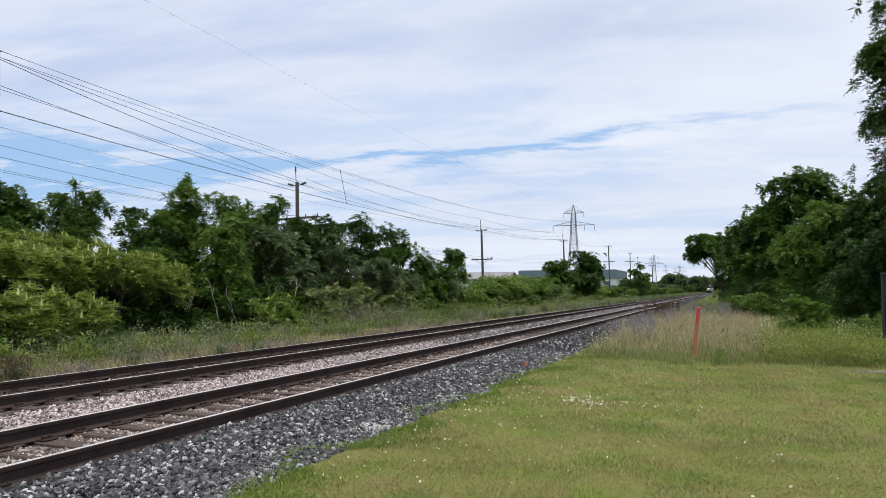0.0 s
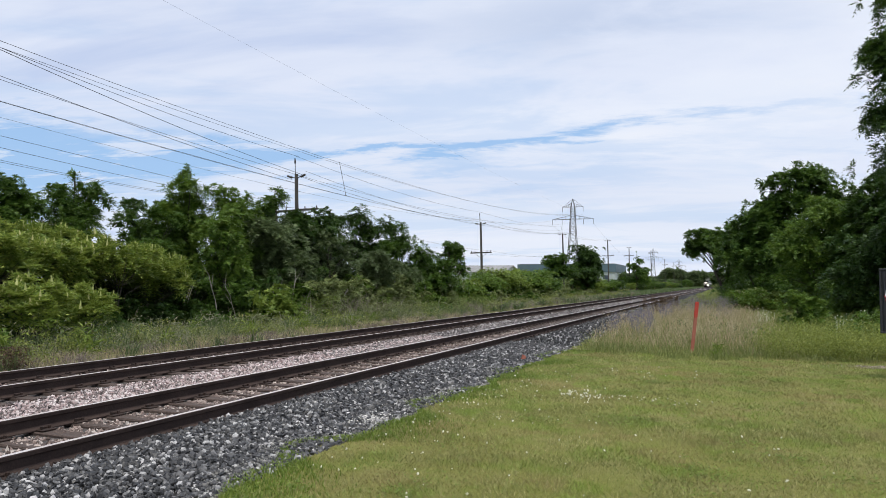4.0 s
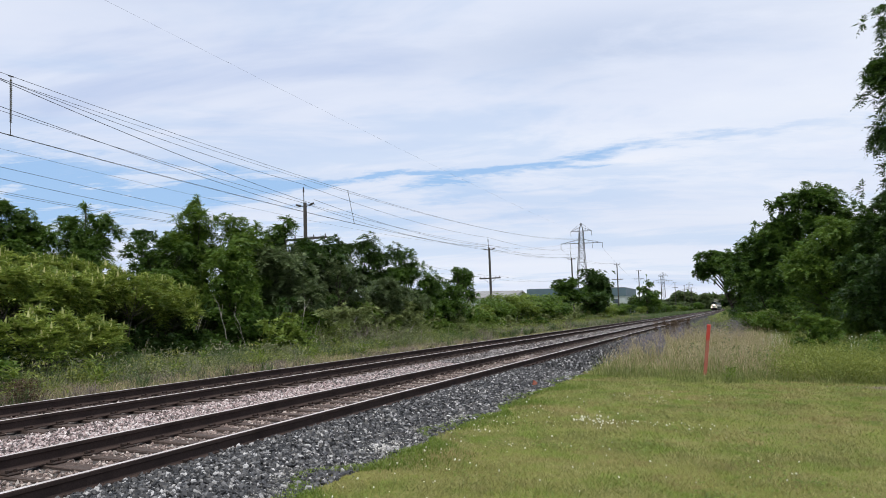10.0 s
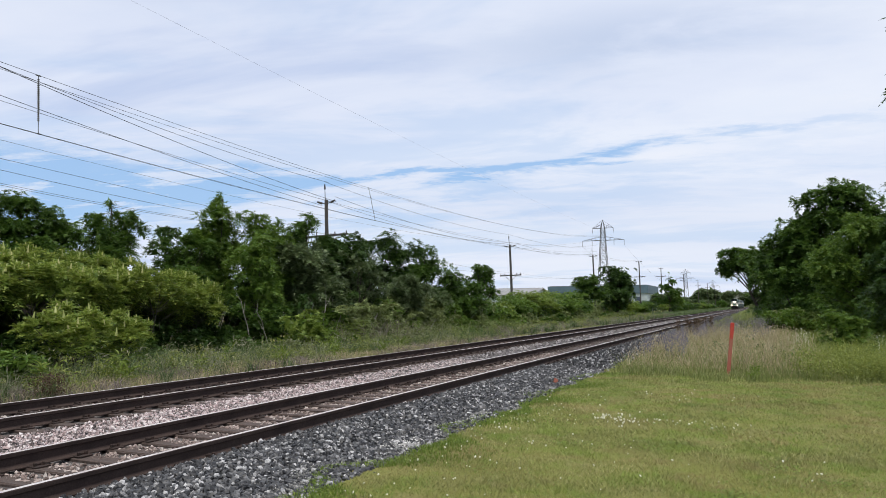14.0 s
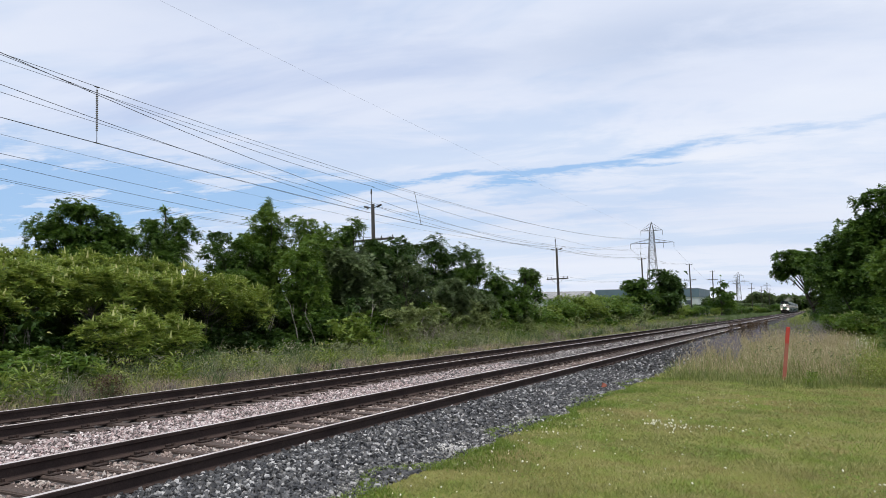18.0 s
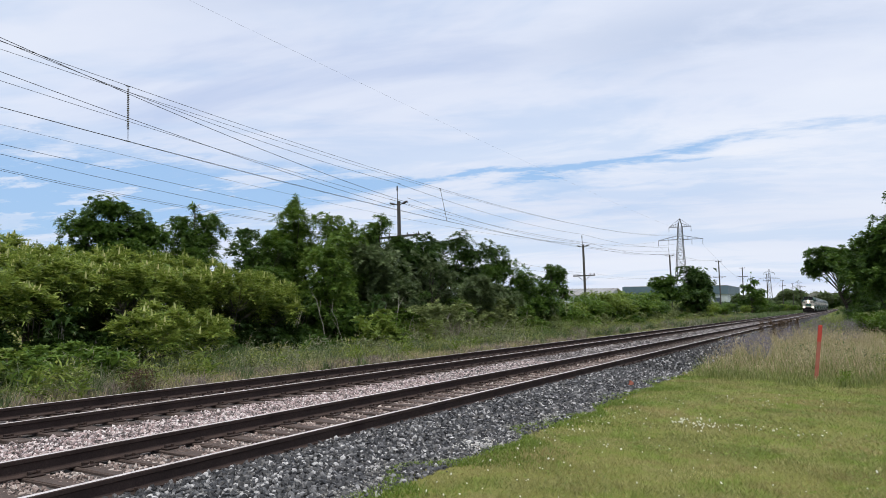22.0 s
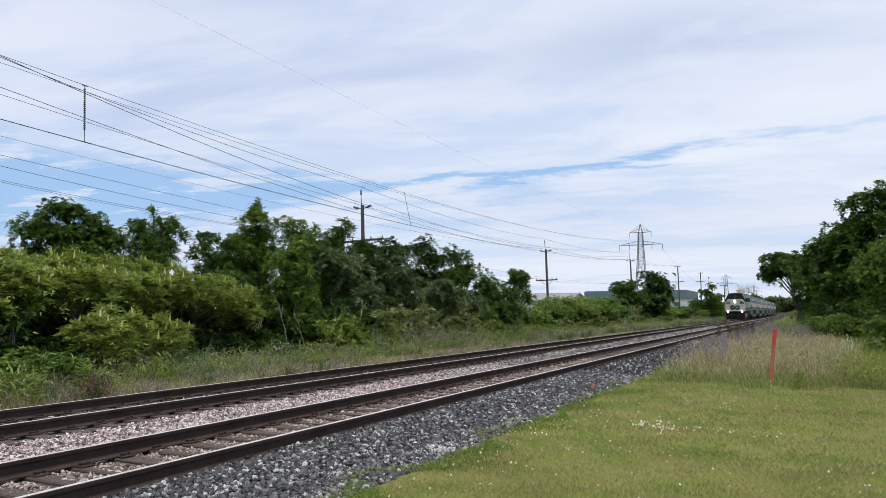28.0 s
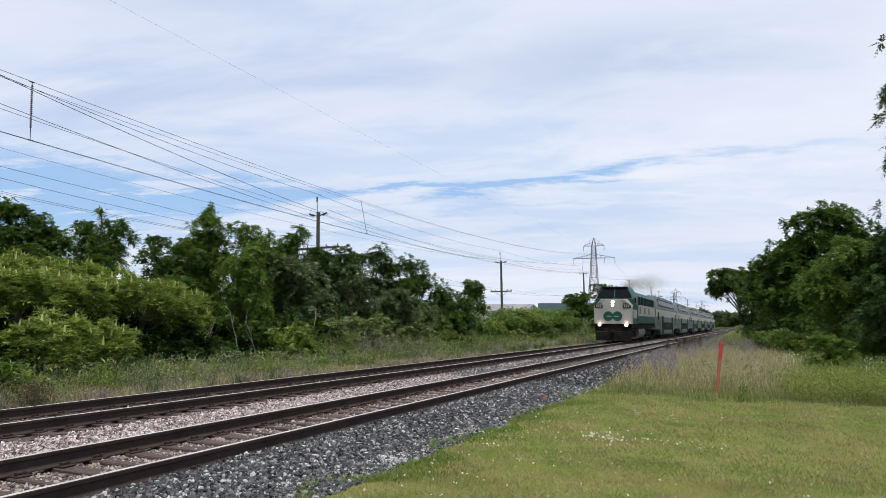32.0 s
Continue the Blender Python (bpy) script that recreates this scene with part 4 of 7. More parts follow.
def put_tree(name, meshes, x, y, label, category="tree", group="", turn=0.0, s=1.0, z=-0.15, sz=None):
    t = thing(name, label, category, group)
    t.matrix_basis = pose(x, y, z, 0, 0, turn) @ Matrix.Diagonal((s, s, sz or s, 1))
    part("crown", meshes[0], None, t)
    part("trunk", meshes[1], None, t)
    return t


def random_lobes(seed, rx, rz, n, z0, spread=0.7):
    r = random.Random(seed)
    out = [(0, 0, z0 + rz * 0.9, rx * 0.62, rx * 0.62, rz * 0.85)]
    n = int(n * 1.7)
    for i in range(n):
        a = 2 * math.pi * i / n * 2.4 + r.uniform(-.5, .5)
        d = rx * spread * r.uniform(0.45, 1.12)
        k = r.uniform(0.22, 0.5)
        out.append((d * math.cos(a), d * math.sin(a), z0 + rz * r.uniform(0.3, 1.55), rx * k, rx * k, rz * k * 0.9))
    return out

# ---------------------------------------------------------------- the thicket beyond the tracks


def build_left_plants():
    r = random.Random(77)
    # sumac colony, front row to back row
    for k, x, y, s, sz in ((0, -18.6, 5.0, 1.0, 1.0), (2, -19.0, 9.6, 1.0, 1.0),
                           (1, -20.3, 12.2, 1.0, 1.0), (0, -19.6, 14.2, 1.0, 1.0), (1, -20.4, 16.2, 1.0, 1.0), (0, -19.8, 18.4, 1.0, 1.0), 
                           (2, -20.6, 20.3, 1.0, 1.05), (2, -20.0, 21.0, 0.9, 1.0), (0, -22.4, 10.6, 1.1, 1.2), (1, -22.6, 13.4, 1.1, 1.15), (0, -22.8, 16.2, 1.1, 1.2), (1, -23.0, 19.0, 1.1, 1.2),
                           (2, -21.6, 7.6, 1.1, 1.15), (1, -21.3, 3.6, 1.0, 1.0), (0, -24.4, 12.0, 1.2, 1.35), (4, -24.8, 8.8, 1.2, 1.5)):
        put_sumac(k, x, y, s, r.uniform(0, 360), -0.2, sz)
    for k, x, y, s, sz in ((3, -16.4, 13.2, 0.95, 0.9), (3, -17.0, 14.9, 0.8, 0.8)):
        put_sumac(k, x, y, s, r.uniform(0, 360), -0.2, sz)
    # taller trees behind, each with its own outline
    def tree(seed, x, y, top, rx, z0, n, clumps, mat, label, leaf=0.17, narrow=0.5, per=14, cr=0.32, name="tree", tr=0.10, group="thicket trees", spread=0.7, stems=1):
        rz = (top + 0.15 - z0) / 1.85
        put_tree(name, tree_mesh(seed, random_lobes(seed, rx, rz, n, z0, spread), clumps, per, leaf, M[mat], tr, cr, 0.15, narrow, stems, fine=0.85 if clumps > 250 else 0.7), x, y, label, "tree", group)

    def outlined(name_seed, x, y, rows, make, label, deep=0.8):
        """A tree whose boughs stand across the line of sight: rows of (aside, height, half width, half height)."""
        lobes = [(u, deep * w * (0.35 if k % 2 else -0.35), z - 0.08, w * 0.88, w * deep, h * 0.9) for k, (u, z, w, h) in enumerate(rows)]
        put_tree("tree", make(name_seed, lobes), x, y, label, "tree", "thicket trees", math.degrees(math.atan2(-x, y)), z=-0.2)

    def feather(mat, n, flen=0.5, llen=0.14, tr=0.09):
        return lambda seed, lobes: feather_tree_mesh(seed, lobes, n, M[mat], flen, llen, tr)

    def leafy(mat, clumps, leaf, cr=0.30, ragged=0.2):
        return lambda seed, lobes: tree_mesh(seed, lobes, clumps, 14, leaf, M[mat], 0.10, cr, 0.2, 0.5, 1, "bark", 0.5, 1.0, ragged)

    outlined(101, -24.5, 17.3, [(-1.37, 5.0, .55, .60), (-.96, 5.55, .43, .34), (-.16, 5.78, .85, .38), (.73, 5.55, .52, .42), (-.32, 4.9, 1.05, .62), (.95, 4.9, .74, .68), (1.47, 4.55, .5, .6), (-1.06, 4.35, .62, .5), (.28, 4.1, 1.4, .7), (.2, 3.2, 1.5, .6)],
             leafy("leaf_a", 980, 0.125, 0.25, 0.08), "leafy dark green tree rising behind the sumac")
    outlined(102, -23.5, 20.3, [(-.12, 6.3, .25, .25), (.51, 5.5, .55, .48), (-.57, 5.4, .5, .38), (-.9, 5.62, .15, .13), (1.08, 5.15, .28, .34), (0, 4.7, 1.1, .6), (0, 3.9, 1.2, .6)],
             feather("leaf_a", 130, 0.42, 0.13), "dark green tree of heaven rising behind the sumac")
    outlined(103, -22.4, 22.9, [(-.72, 4.7, .27, .3), (.35, 4.85, .38, .32), (1.07, 4.6, .38, .32), (0, 4.1, 1.1, .5), (.2, 3.3, 1.2, .6)], feather("leaf_a", 95, 0.40, 0.13, 0.06), "small dark feathery tree behind the sumac")
    outlined(104, -21.9, 24.7, [(.09, 7.0, .3, .24), (.05, 6.6, .4, .24), (-.16, 6.22, .6, .28), (-.83, 6.12, .27, .2), (.73, 6.0, .24, .2), (-.02, 5.4, .85, .55), (-.71, 4.95, .62, .55), (.38, 4.4, 1.0, .65), (-.3, 3.6, .9, .6), (.3, 2.8, .9, .6)],
             feather("leaf_b", 190, 0.52, 0.15), "tall narrow tree of heaven with drooping feathery leaves")
    outlined(105, -20.6, 26.4, [(-.52, 6.05, .58, .3), (.38, 5.75, .45, .28), (-.4, 5.45, .85, .5), (.52, 5.0, .8, .65), (-.39, 4.35, 1.0, .7), (.4, 3.5, 1.0, .7), (-.4, 2.6, 1.0, .7)],
             leafy("leaf_b", 470, 0.125, 0.27), "light green bushy tree in the thicket")
    outlined(107, -21.2, 30.3, [(-.02, 6.6, .5, .26), (.43, 6.38, .26, .2), (-.24, 5.95, .66, .5), (-.65, 5.3, .78, .6), (.58, 5.2, .58, .5), (0, 4.4, 1.2, .8), (-.4, 3.4, 1.2, .8)],
             feather("leaf_a", 150, 0.42, 0.17), "dark green broad-leaved tree beside a wooden pole")
    outlined(111, -21.6, 37.2, [(-1.72, 5.3, .85, .5), (0, 5.78, .92, .38), (1.38, 5.95, .86, .34), (-.86, 4.75, 1.65, .9), (1.9, 5.1, 1.5, .85), (.86, 3.9, 1.95, 1.0), (-1.2, 3.4, 1.6, .9), (1.6, 2.6, 1.8, 1.0)],
             leafy("leaf_dark", 900, 0.15, 0.32, 0.3), "broad mound of dark vines over a tree")
    outlined(113, -20.0, 43.6, [(-.77, 5.65, .66, .58), (-.27, 4.6, 1.05, .9), (1.14, 3.75, 1.05, .75), (2.46, 3.15, 1.0, .6), (-1.35, 4.1, 1.45, 1.0), (.4, 2.6, 1.8, .9), (2.2, 2.2, 1.4, .7)],
             leafy("leaf_a", 720, 0.16, 0.33, 0.25), "rounded dark green tree sloping down to the verge")
    outlined(114, -17.7, 34.8, [(0, 3.35, .75, .45), (-.78, 2.9, .7, .45), (.77, 2.9, .65, .45), (0, 2.3, 1.2, .5)], feather("leaf_grey", 90, 0.40, 0.14, 0.05), "grey-green sumac standing before the dark vines")
    outlined(121, -18.3, 38.6, [(0, 3.0, .7, .45), (-.8, 2.5, .7, .45), (.9, 2.6, .65, .4), (0, 1.9, 1.2, .5)], feather("leaf_grey", 80, 0.40, 0.14, 0.05), "grey-green sumac standing before the dark vines")
    outlined(122, -18.8, 31.6, [(0, 4.1, .8, .5), (-.8, 3.4, .8, .6), (.8, 3.5, .8, .6), (0, 2.7, 1.3, .7)], leafy("leaf_grey", 200, 0.13, 0.3, 0.3), "grey-green vine-covered shrub tree in the thicket")
    tree(108, -20.0, 24.6, 4.9, 1.5, 0.3, 9, 330, "leaf_b", "dense bushy tree at the edge of the thicket", 0.15, 0.45)
    tree(109, -19.9, 28.0, 5.0, 1.7, 0.3, 9, 380, "leaf_grey", "vine-covered grey-green bushy tree in the thicket", 0.19, 0.5, 17, 0.46)
    tree(110, -20.2, 31.6, 5.4, 1.8, 0.3, 9, 400, "leaf_dark", "dark bushy tree at the edge of the thicket", 0.19, 0.5, 17, 0.46)
    tree(112, -20.8, 48.6, 3.6, 1.6, 0.2, 8, 260, "leaf_a", "low rounded green tree", 0.17, 0.5, 14, 0.4)
    tree(115, -22.0, 58.2, 5.7, 1.5, 2.0, 6, 200, "leaf_a", "small round-headed dark tree above the bushes", 0.20, 0.5, tr=0.13)
    tree(116, -26.0, 8.5, 4.9, 1.6, 1.0, 6, 180, "leaf_a", "dark green tree behind the sumac", 0.18, 0.45)
    # Dark-leaved trees added at the back to keep sky light out of the thicket.
    tree(117, -25.5, 27.0, 6.0, 2.0, 0.8, 8, 260, "leaf_dark", "dark tree deep in the thicket", 0.2, 0.5)
    tree(118, -25.8, 33.0, 5.6, 2.2, 0.6, 8, 260, "leaf_dark", "dark tree deep in the thicket", 0.2, 0.5)
    tree(119, -25.5, 39.5, 5.2, 2.2, 0.6, 8, 260, "leaf_dark", "dark tree deep in the thicket", 0.2, 0.5)
    tree(120, -27.0, 18.0, 4.5, 2.2, 0.5, 8, 220, "leaf_dark", "dark tree deep in the thicket", 0.2, 0.5)

    # bushes: a few kinds, copied along the verge
    def bush(seed, rx, h, mat, clumps, label, leaf=0.15, narrow=0.55, fine=0.68):
        me = tree_mesh(seed, random_lobes(seed, rx, h / 1.85, 7, 0.0, 0.75), clumps, 13, leaf, M[mat], 0.035, 0.24, 0.1, narrow, 3, "twig_pale", 0.4, fine)
        return me, label

    kinds = [bush(201, 1.3, 2.0, "leaf_lime", 130, "bright green leafy bush beside the track"), bush(202, 1.5, 2.4, "leaf_pale", 160, "pale olive-green bush with small leaves"),
             bush(203, 1.6, 2.6, "leaf_a", 170, "rounded dark green bush"), bush(204, 1.4, 2.2, "leaf_b", 150, "fresh green rounded bush"), bush(205, 1.7, 2.8, "leaf_dark", 170, "dense dark green bush")]
    plain = [bush(211, 1.3, 2.0, "leaf_lime", 60, "bright green bush in the rough verge", 0.24, 0.6, 0.6), bush(212, 1.5, 2.4, "leaf_pale", 60, "pale olive-green bush in the rough verge", 0.24, 0.6, 0.6),
             bush(213, 1.6, 2.6, "leaf_a", 70, "dark green bush in the rough verge", 0.24, 0.6, 0.6), bush(214, 1.4, 2.2, "leaf_b", 60, "fresh green bush in the rough verge", 0.24, 0.6, 0.6), bush(215, 1.7, 2.8, "leaf_dark", 80, "dark bush deep in the thicket", 0.24, 0.6, 0.6)]

    tall = [bush(221 + i, 1.5, 2.3, mat, 430, label, 0.082, 0.55, 0.95) for i, (mat, label) in enumerate((("leaf_lime", "tall bright green bush before the far sheds"), ("leaf_pale", "tall olive-green bush before the far sheds"), ("leaf_a", "tall dark green bush before the far sheds"), ("leaf_b", "tall fresh green bush before the far sheds"), ("leaf_dark", "tall dense dark bush before the far sheds")))]

    def put(k, x, y, s=1.0, sz=None):
        if s > 1.3 and sz is None:
            sz = s * 0.79
        me, label = (tall if s > 1.3 else plain if y > 58 or x < -21.9 or s < 0.65 else kinds)[k]
        put_tree("bush", me, x, y, label, "bush", "verge bushes", r.uniform(0, 360), s, -0.2, sz)

    for row in ((0, -16.5, 23.8, 0.95), (3, -17.9, 26.0, 0.8), (1, -17.2, 29.2, 0.8), (1, -18.3, 31.5, 1.0), (3, -18.4, 34.5, 1.0), (1, -18.2, 37.4, 0.9), (4, -19.0, 39.6, 1.1), (2, -18.6, 43.0, 1.0), (1, -18.4, 46.0, 0.9),
                (2, -19.8, 49.5, 1.0), (3, -19.2, 53.0, 1.1), (0, -19.8, 56.5, 1.2), (3, -20.2, 61.0, 1.75), (0, -20.0, 65.5, 1.95), (4, -20.6, 70.0, 1.75), (3, -20.2, 75.0, 2.05), (0, -21.4, 80.0, 2.1),
                (2, -21.0, 86.0, 1.8), (3, -22.2, 92.0, 1.9), (0, -14.9, 7.0, 0.55), (3, -15.2, 10.3, 0.5), (0, -14.6, 5.2, 0.5), (3, -23.5, 52.0, 1.2), (0, -24.0, 64.0, 1.3), (1, -24.0, 72.0, 1.2), (0, -24.5, 84.0, 1.4)):
        put(*row)
    for i in range(30):
        y = 21 + 46 * (i / 30) ** 1.15
        put(r.choice((0, 1, 3, 1, 2)), -15.4 - r.uniform(0, 1.9), y + r.uniform(-.6, .6), r.uniform(0.32, 0.6), r.uniform(0.3, 0.5))
    for i in range(26):
        y = 40 + 75 * (i / 26) ** 1.1
        put(r.choice((0, 1, 3, 1, 2)), -16.2 - r.uniform(0, 3.0), y + r.uniform(-.8, .8), r.uniform(0.5, 0.8), r.uniform(0.4, 0.7))
    for k, x, y, s in ((3, -17.9, 27.6, 0.95), (1, -17.6, 30.2, 1.0), (3, -18.3, 33.0, 1.15), (1, -17.9, 35.8, 1.1), (1, -18.6, 38.6, 1.2), (3, -18.2, 41.4, 1.1), (0, -18.8, 44.4, 1.1), (1, -19.0, 47.6, 1.1), (3, -17.4, 50.6, 0.9), (1, -16.9, 28.4, 0.95), (1, -16.8, 31.8, 0.8), (1, -17.0, 35.2, 0.72), (1, -17.2, 38.4, 0.7), (3, -17.0, 41.5, 0.68), (1, -17.4, 45.0, 0.7),
                       (0, -15.4, 6.0, 0.9), (3, -15.2, 7.6, 0.8), (0, -15.9, 4.8, 1.0), (3, -16.2, 9.6, 0.8), (3, -15.4, 10.6, 0.75)):
        put(k, x, y, s, s * (0.68 if y < 14 else 1.0))
    for i in range(14):
        put(r.choice((1, 2, 1)), -2.4 + r.uniform(0, 2.0), 190 + 26 * i, r.uniform(0.7, 1.0))
    # Dark bushes added to make the hollows under the sumac read as shade.
    for i in range(9):
        put(4, -18.9 - r.uniform(0, 0.8), 11.5 + 1.5 * i, r.uniform(0.45, 0.62))
    for i in range(7):
        put(r.choice((0, 3, 1)), -14.3 - r.uniform(0, 1.2), 5 + 1.7 * i, r.uniform(0.25, 0.42), r.uniform(0.22, 0.4))
    # Dark back rows added to darken the thicket and block light from behind.
    for i in range(15):
        put(4, -22.6 - r.uniform(0, 1.2), 4.0 + i * 1.7, 1.0, 1.15)
    for i in range(14):
        put(r.choice((2, 4)), -22.8 - r.uniform(0, 1), 29 + i * 2.2, 1.1, 1.3)
    # Kind 4 in these rows is again dark filler for the shaded hollows.
    for row in ((3, -16.6, 5.0, 0.85, 0.6), (0, -15.7, 6.4, 0.7, 0.55), (2, -16.9, 7.0, 0.8, 0.6), (0, -16.4, 9.0, 0.75, 0.55), (3, -16.8, 10.8, 0.75, 0.55), (4, -18.6, 9.0, 1.0), (4, -19.2, 12.0, 0.7), (4, -19.9, 14.6, 0.6), (4, -20.6, 17.2, 0.7), (4, -20.6, 20.0, 0.7), (4, -20.4, 22.4, 0.9),
                (2, -18.8, 23.8, 0.9), (4, -19.0, 26.2, 0.9), (4, -18.9, 29.0, 1.0)):
        put(*row)
    for row in ((1, -29.7, 147.0, 1.7), (3, -31.5, 151.0, 1.6), (0, -27.2, 142.0, 1.5), (3, -22.0, 150.0, 1.6), (2, -24.2, 158.0, 1.7), (1, -26.0, 168.0, 1.6)):
        put(*row)
    for i in range(30):
        y = 98 + i * 11
        put(r.choice((0, 2, 3, 4, 1)), -20.5 - r.uniform(0, 5), y, r.uniform(1.4, 1.9))
    # middle distance trees
    tree(130, -21.7, 99.0, 6.7, 2.2, 1.6, 7, 240, "leaf_a", "dark green tree beside the distant track", 0.26, 0.5, cr=0.5)
    tree(131, -20.3, 112.0, 8.3, 3.0, 0.8, 9, 420, "leaf_dark", "broad dark oak beside the distant track", 0.28, 0.55, cr=0.55)
    tree(132, -18.9, 104.0, 4.3, 2.4, 0.2, 8, 260, "leaf_dark", "dark shrubby tree beside the distant track", 0.26, 0.5, cr=0.5)
    outlined(133, -20.6, 189.0, [(0, 10.8, .5, 1.0), (-.2, 9.4, 1.2, .9), (.8, 8.0, 2.0, .9), (-1.1, 6.6, 2.6, 1.0), (1.4, 5.2, 3.4, 1.3), (-1.2, 3.2, 4.0, 1.5)],
             lambda seed, lobes: tree_mesh(seed, lobes, 130, 12, 0.42, M["leaf_a"], 0.16, 0.6, 0.1, 0.5, 1, "bark", 0.55, 0.8, 0.3), "pointed open-crowned tree beside the distant track", 1.0)
    tree(134, -21.5, 205.0, 4.6, 2.6, 0.3, 8, 160, "leaf_b", "bushy tree beside the distant track", 0.45, 0.5, cr=0.7)
    tree(135, -25.0, 236.0, 5.6, 3.6, 0.3, 8, 220, "leaf_a", "bushy tree beside the distant track", 0.45, 0.5, cr=0.8)
    # Two of three take grey-green leaves, putting distance haze into the leaf colour.
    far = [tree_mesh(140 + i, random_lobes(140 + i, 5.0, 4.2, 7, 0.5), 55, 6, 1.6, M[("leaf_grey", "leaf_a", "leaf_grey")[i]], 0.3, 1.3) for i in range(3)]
    spots = [(-26 - 4 * r.random(), 240 + 38 * i, 0.55 + 0.2 * r.random()) for i in range(9)]
    spots += [(-70 + 9.0 * i + r.uniform(-3, 3), 930 + r.uniform(-60, 60), r.uniform(1.2, 1.9)) for i in range(14)]
    spots += [(-170 + 12 * i, 620 + r.uniform(-80, 80), r.uniform(0.8, 1.2)) for i in range(9)]
    spots += [(-120 + 9 * i, 330 + r.uniform(-40, 40), r.uniform(0.5, 0.7)) for i in range(7)]
    spots += [(13, 215, 0.9), (12, 270, 0.9), (10, 330, 1.0), (9, 400, 1.0), (9, 480, 1.1), (12, 570, 1.2), (10, 680, 1.3), (-30, 700, 0.9), (-26, 820, 1.4)]
    spots += [(-52 + 9 * i, 830 + 25 * (i % 3), 2.0 + 0.5 * r.random()) for i in range(9)]
    for i in range(26):
        put(r.choice((2, 4, 3)), 1.2 + r.uniform(0, 1.8) + 0.004 * i, 100 + 15 * i, r.uniform(1.0, 1.5))
    for i, (x, y, s) in enumerate(spots):
        put_tree("distant_tree", far[i % 3], x, y, "green tree far along the line, in a stand greyed for haze", "tree", "distant trees", r.uniform(0, 360), s)


def build_stems():
    """Bare pale saplings leaning out of the dark thicket."""
    rng = random.Random(9)
    for x, y, dx, dz in ((-17.6, 22.0, -0.9, 2.3), (-17.8, 23.2, -1.1, 1.9), (-17.9, 25.6, 0.7, 2.2), (-17.8, 26.6, 0.8, 2.6), (-18.2, 27.6, 0.5, 2.4)):
        t = thing("dead_sapling", "bare pale leaning sapling in the thicket", "sapling", "dead saplings", at=pose(x, y, -0.2))
        seg, p, rad = [], Vector((0, 0, -0.05)), rng.uniform(0.022, 0.042)
        for i in range(5):
            q = p + Vector((rng.uniform(-.1, .1), dx / 5 + rng.uniform(-.08, .08), dz / 5))
            seg.append((p, q, rad, rad * 0.85))
            if i > 1:
                vs, fs = tubes([(q, q + Vector((rng.uniform(-.3, .3), rng.uniform(-.4, .4), 0.5)), rad * 0.5, rad * 0.15)], 6)
                part("branch", mesh_of("branch", vs, fs, M["twig_pale"]), None, t)
            p, rad = q, rad * 0.85
        vs, fs = tubes(seg, 6)
        part("trunk", mesh_of("trunk", vs, fs, M["twig_pale"]), None, t)


# ---------------------------------------------------------------- the trees on the camera's side


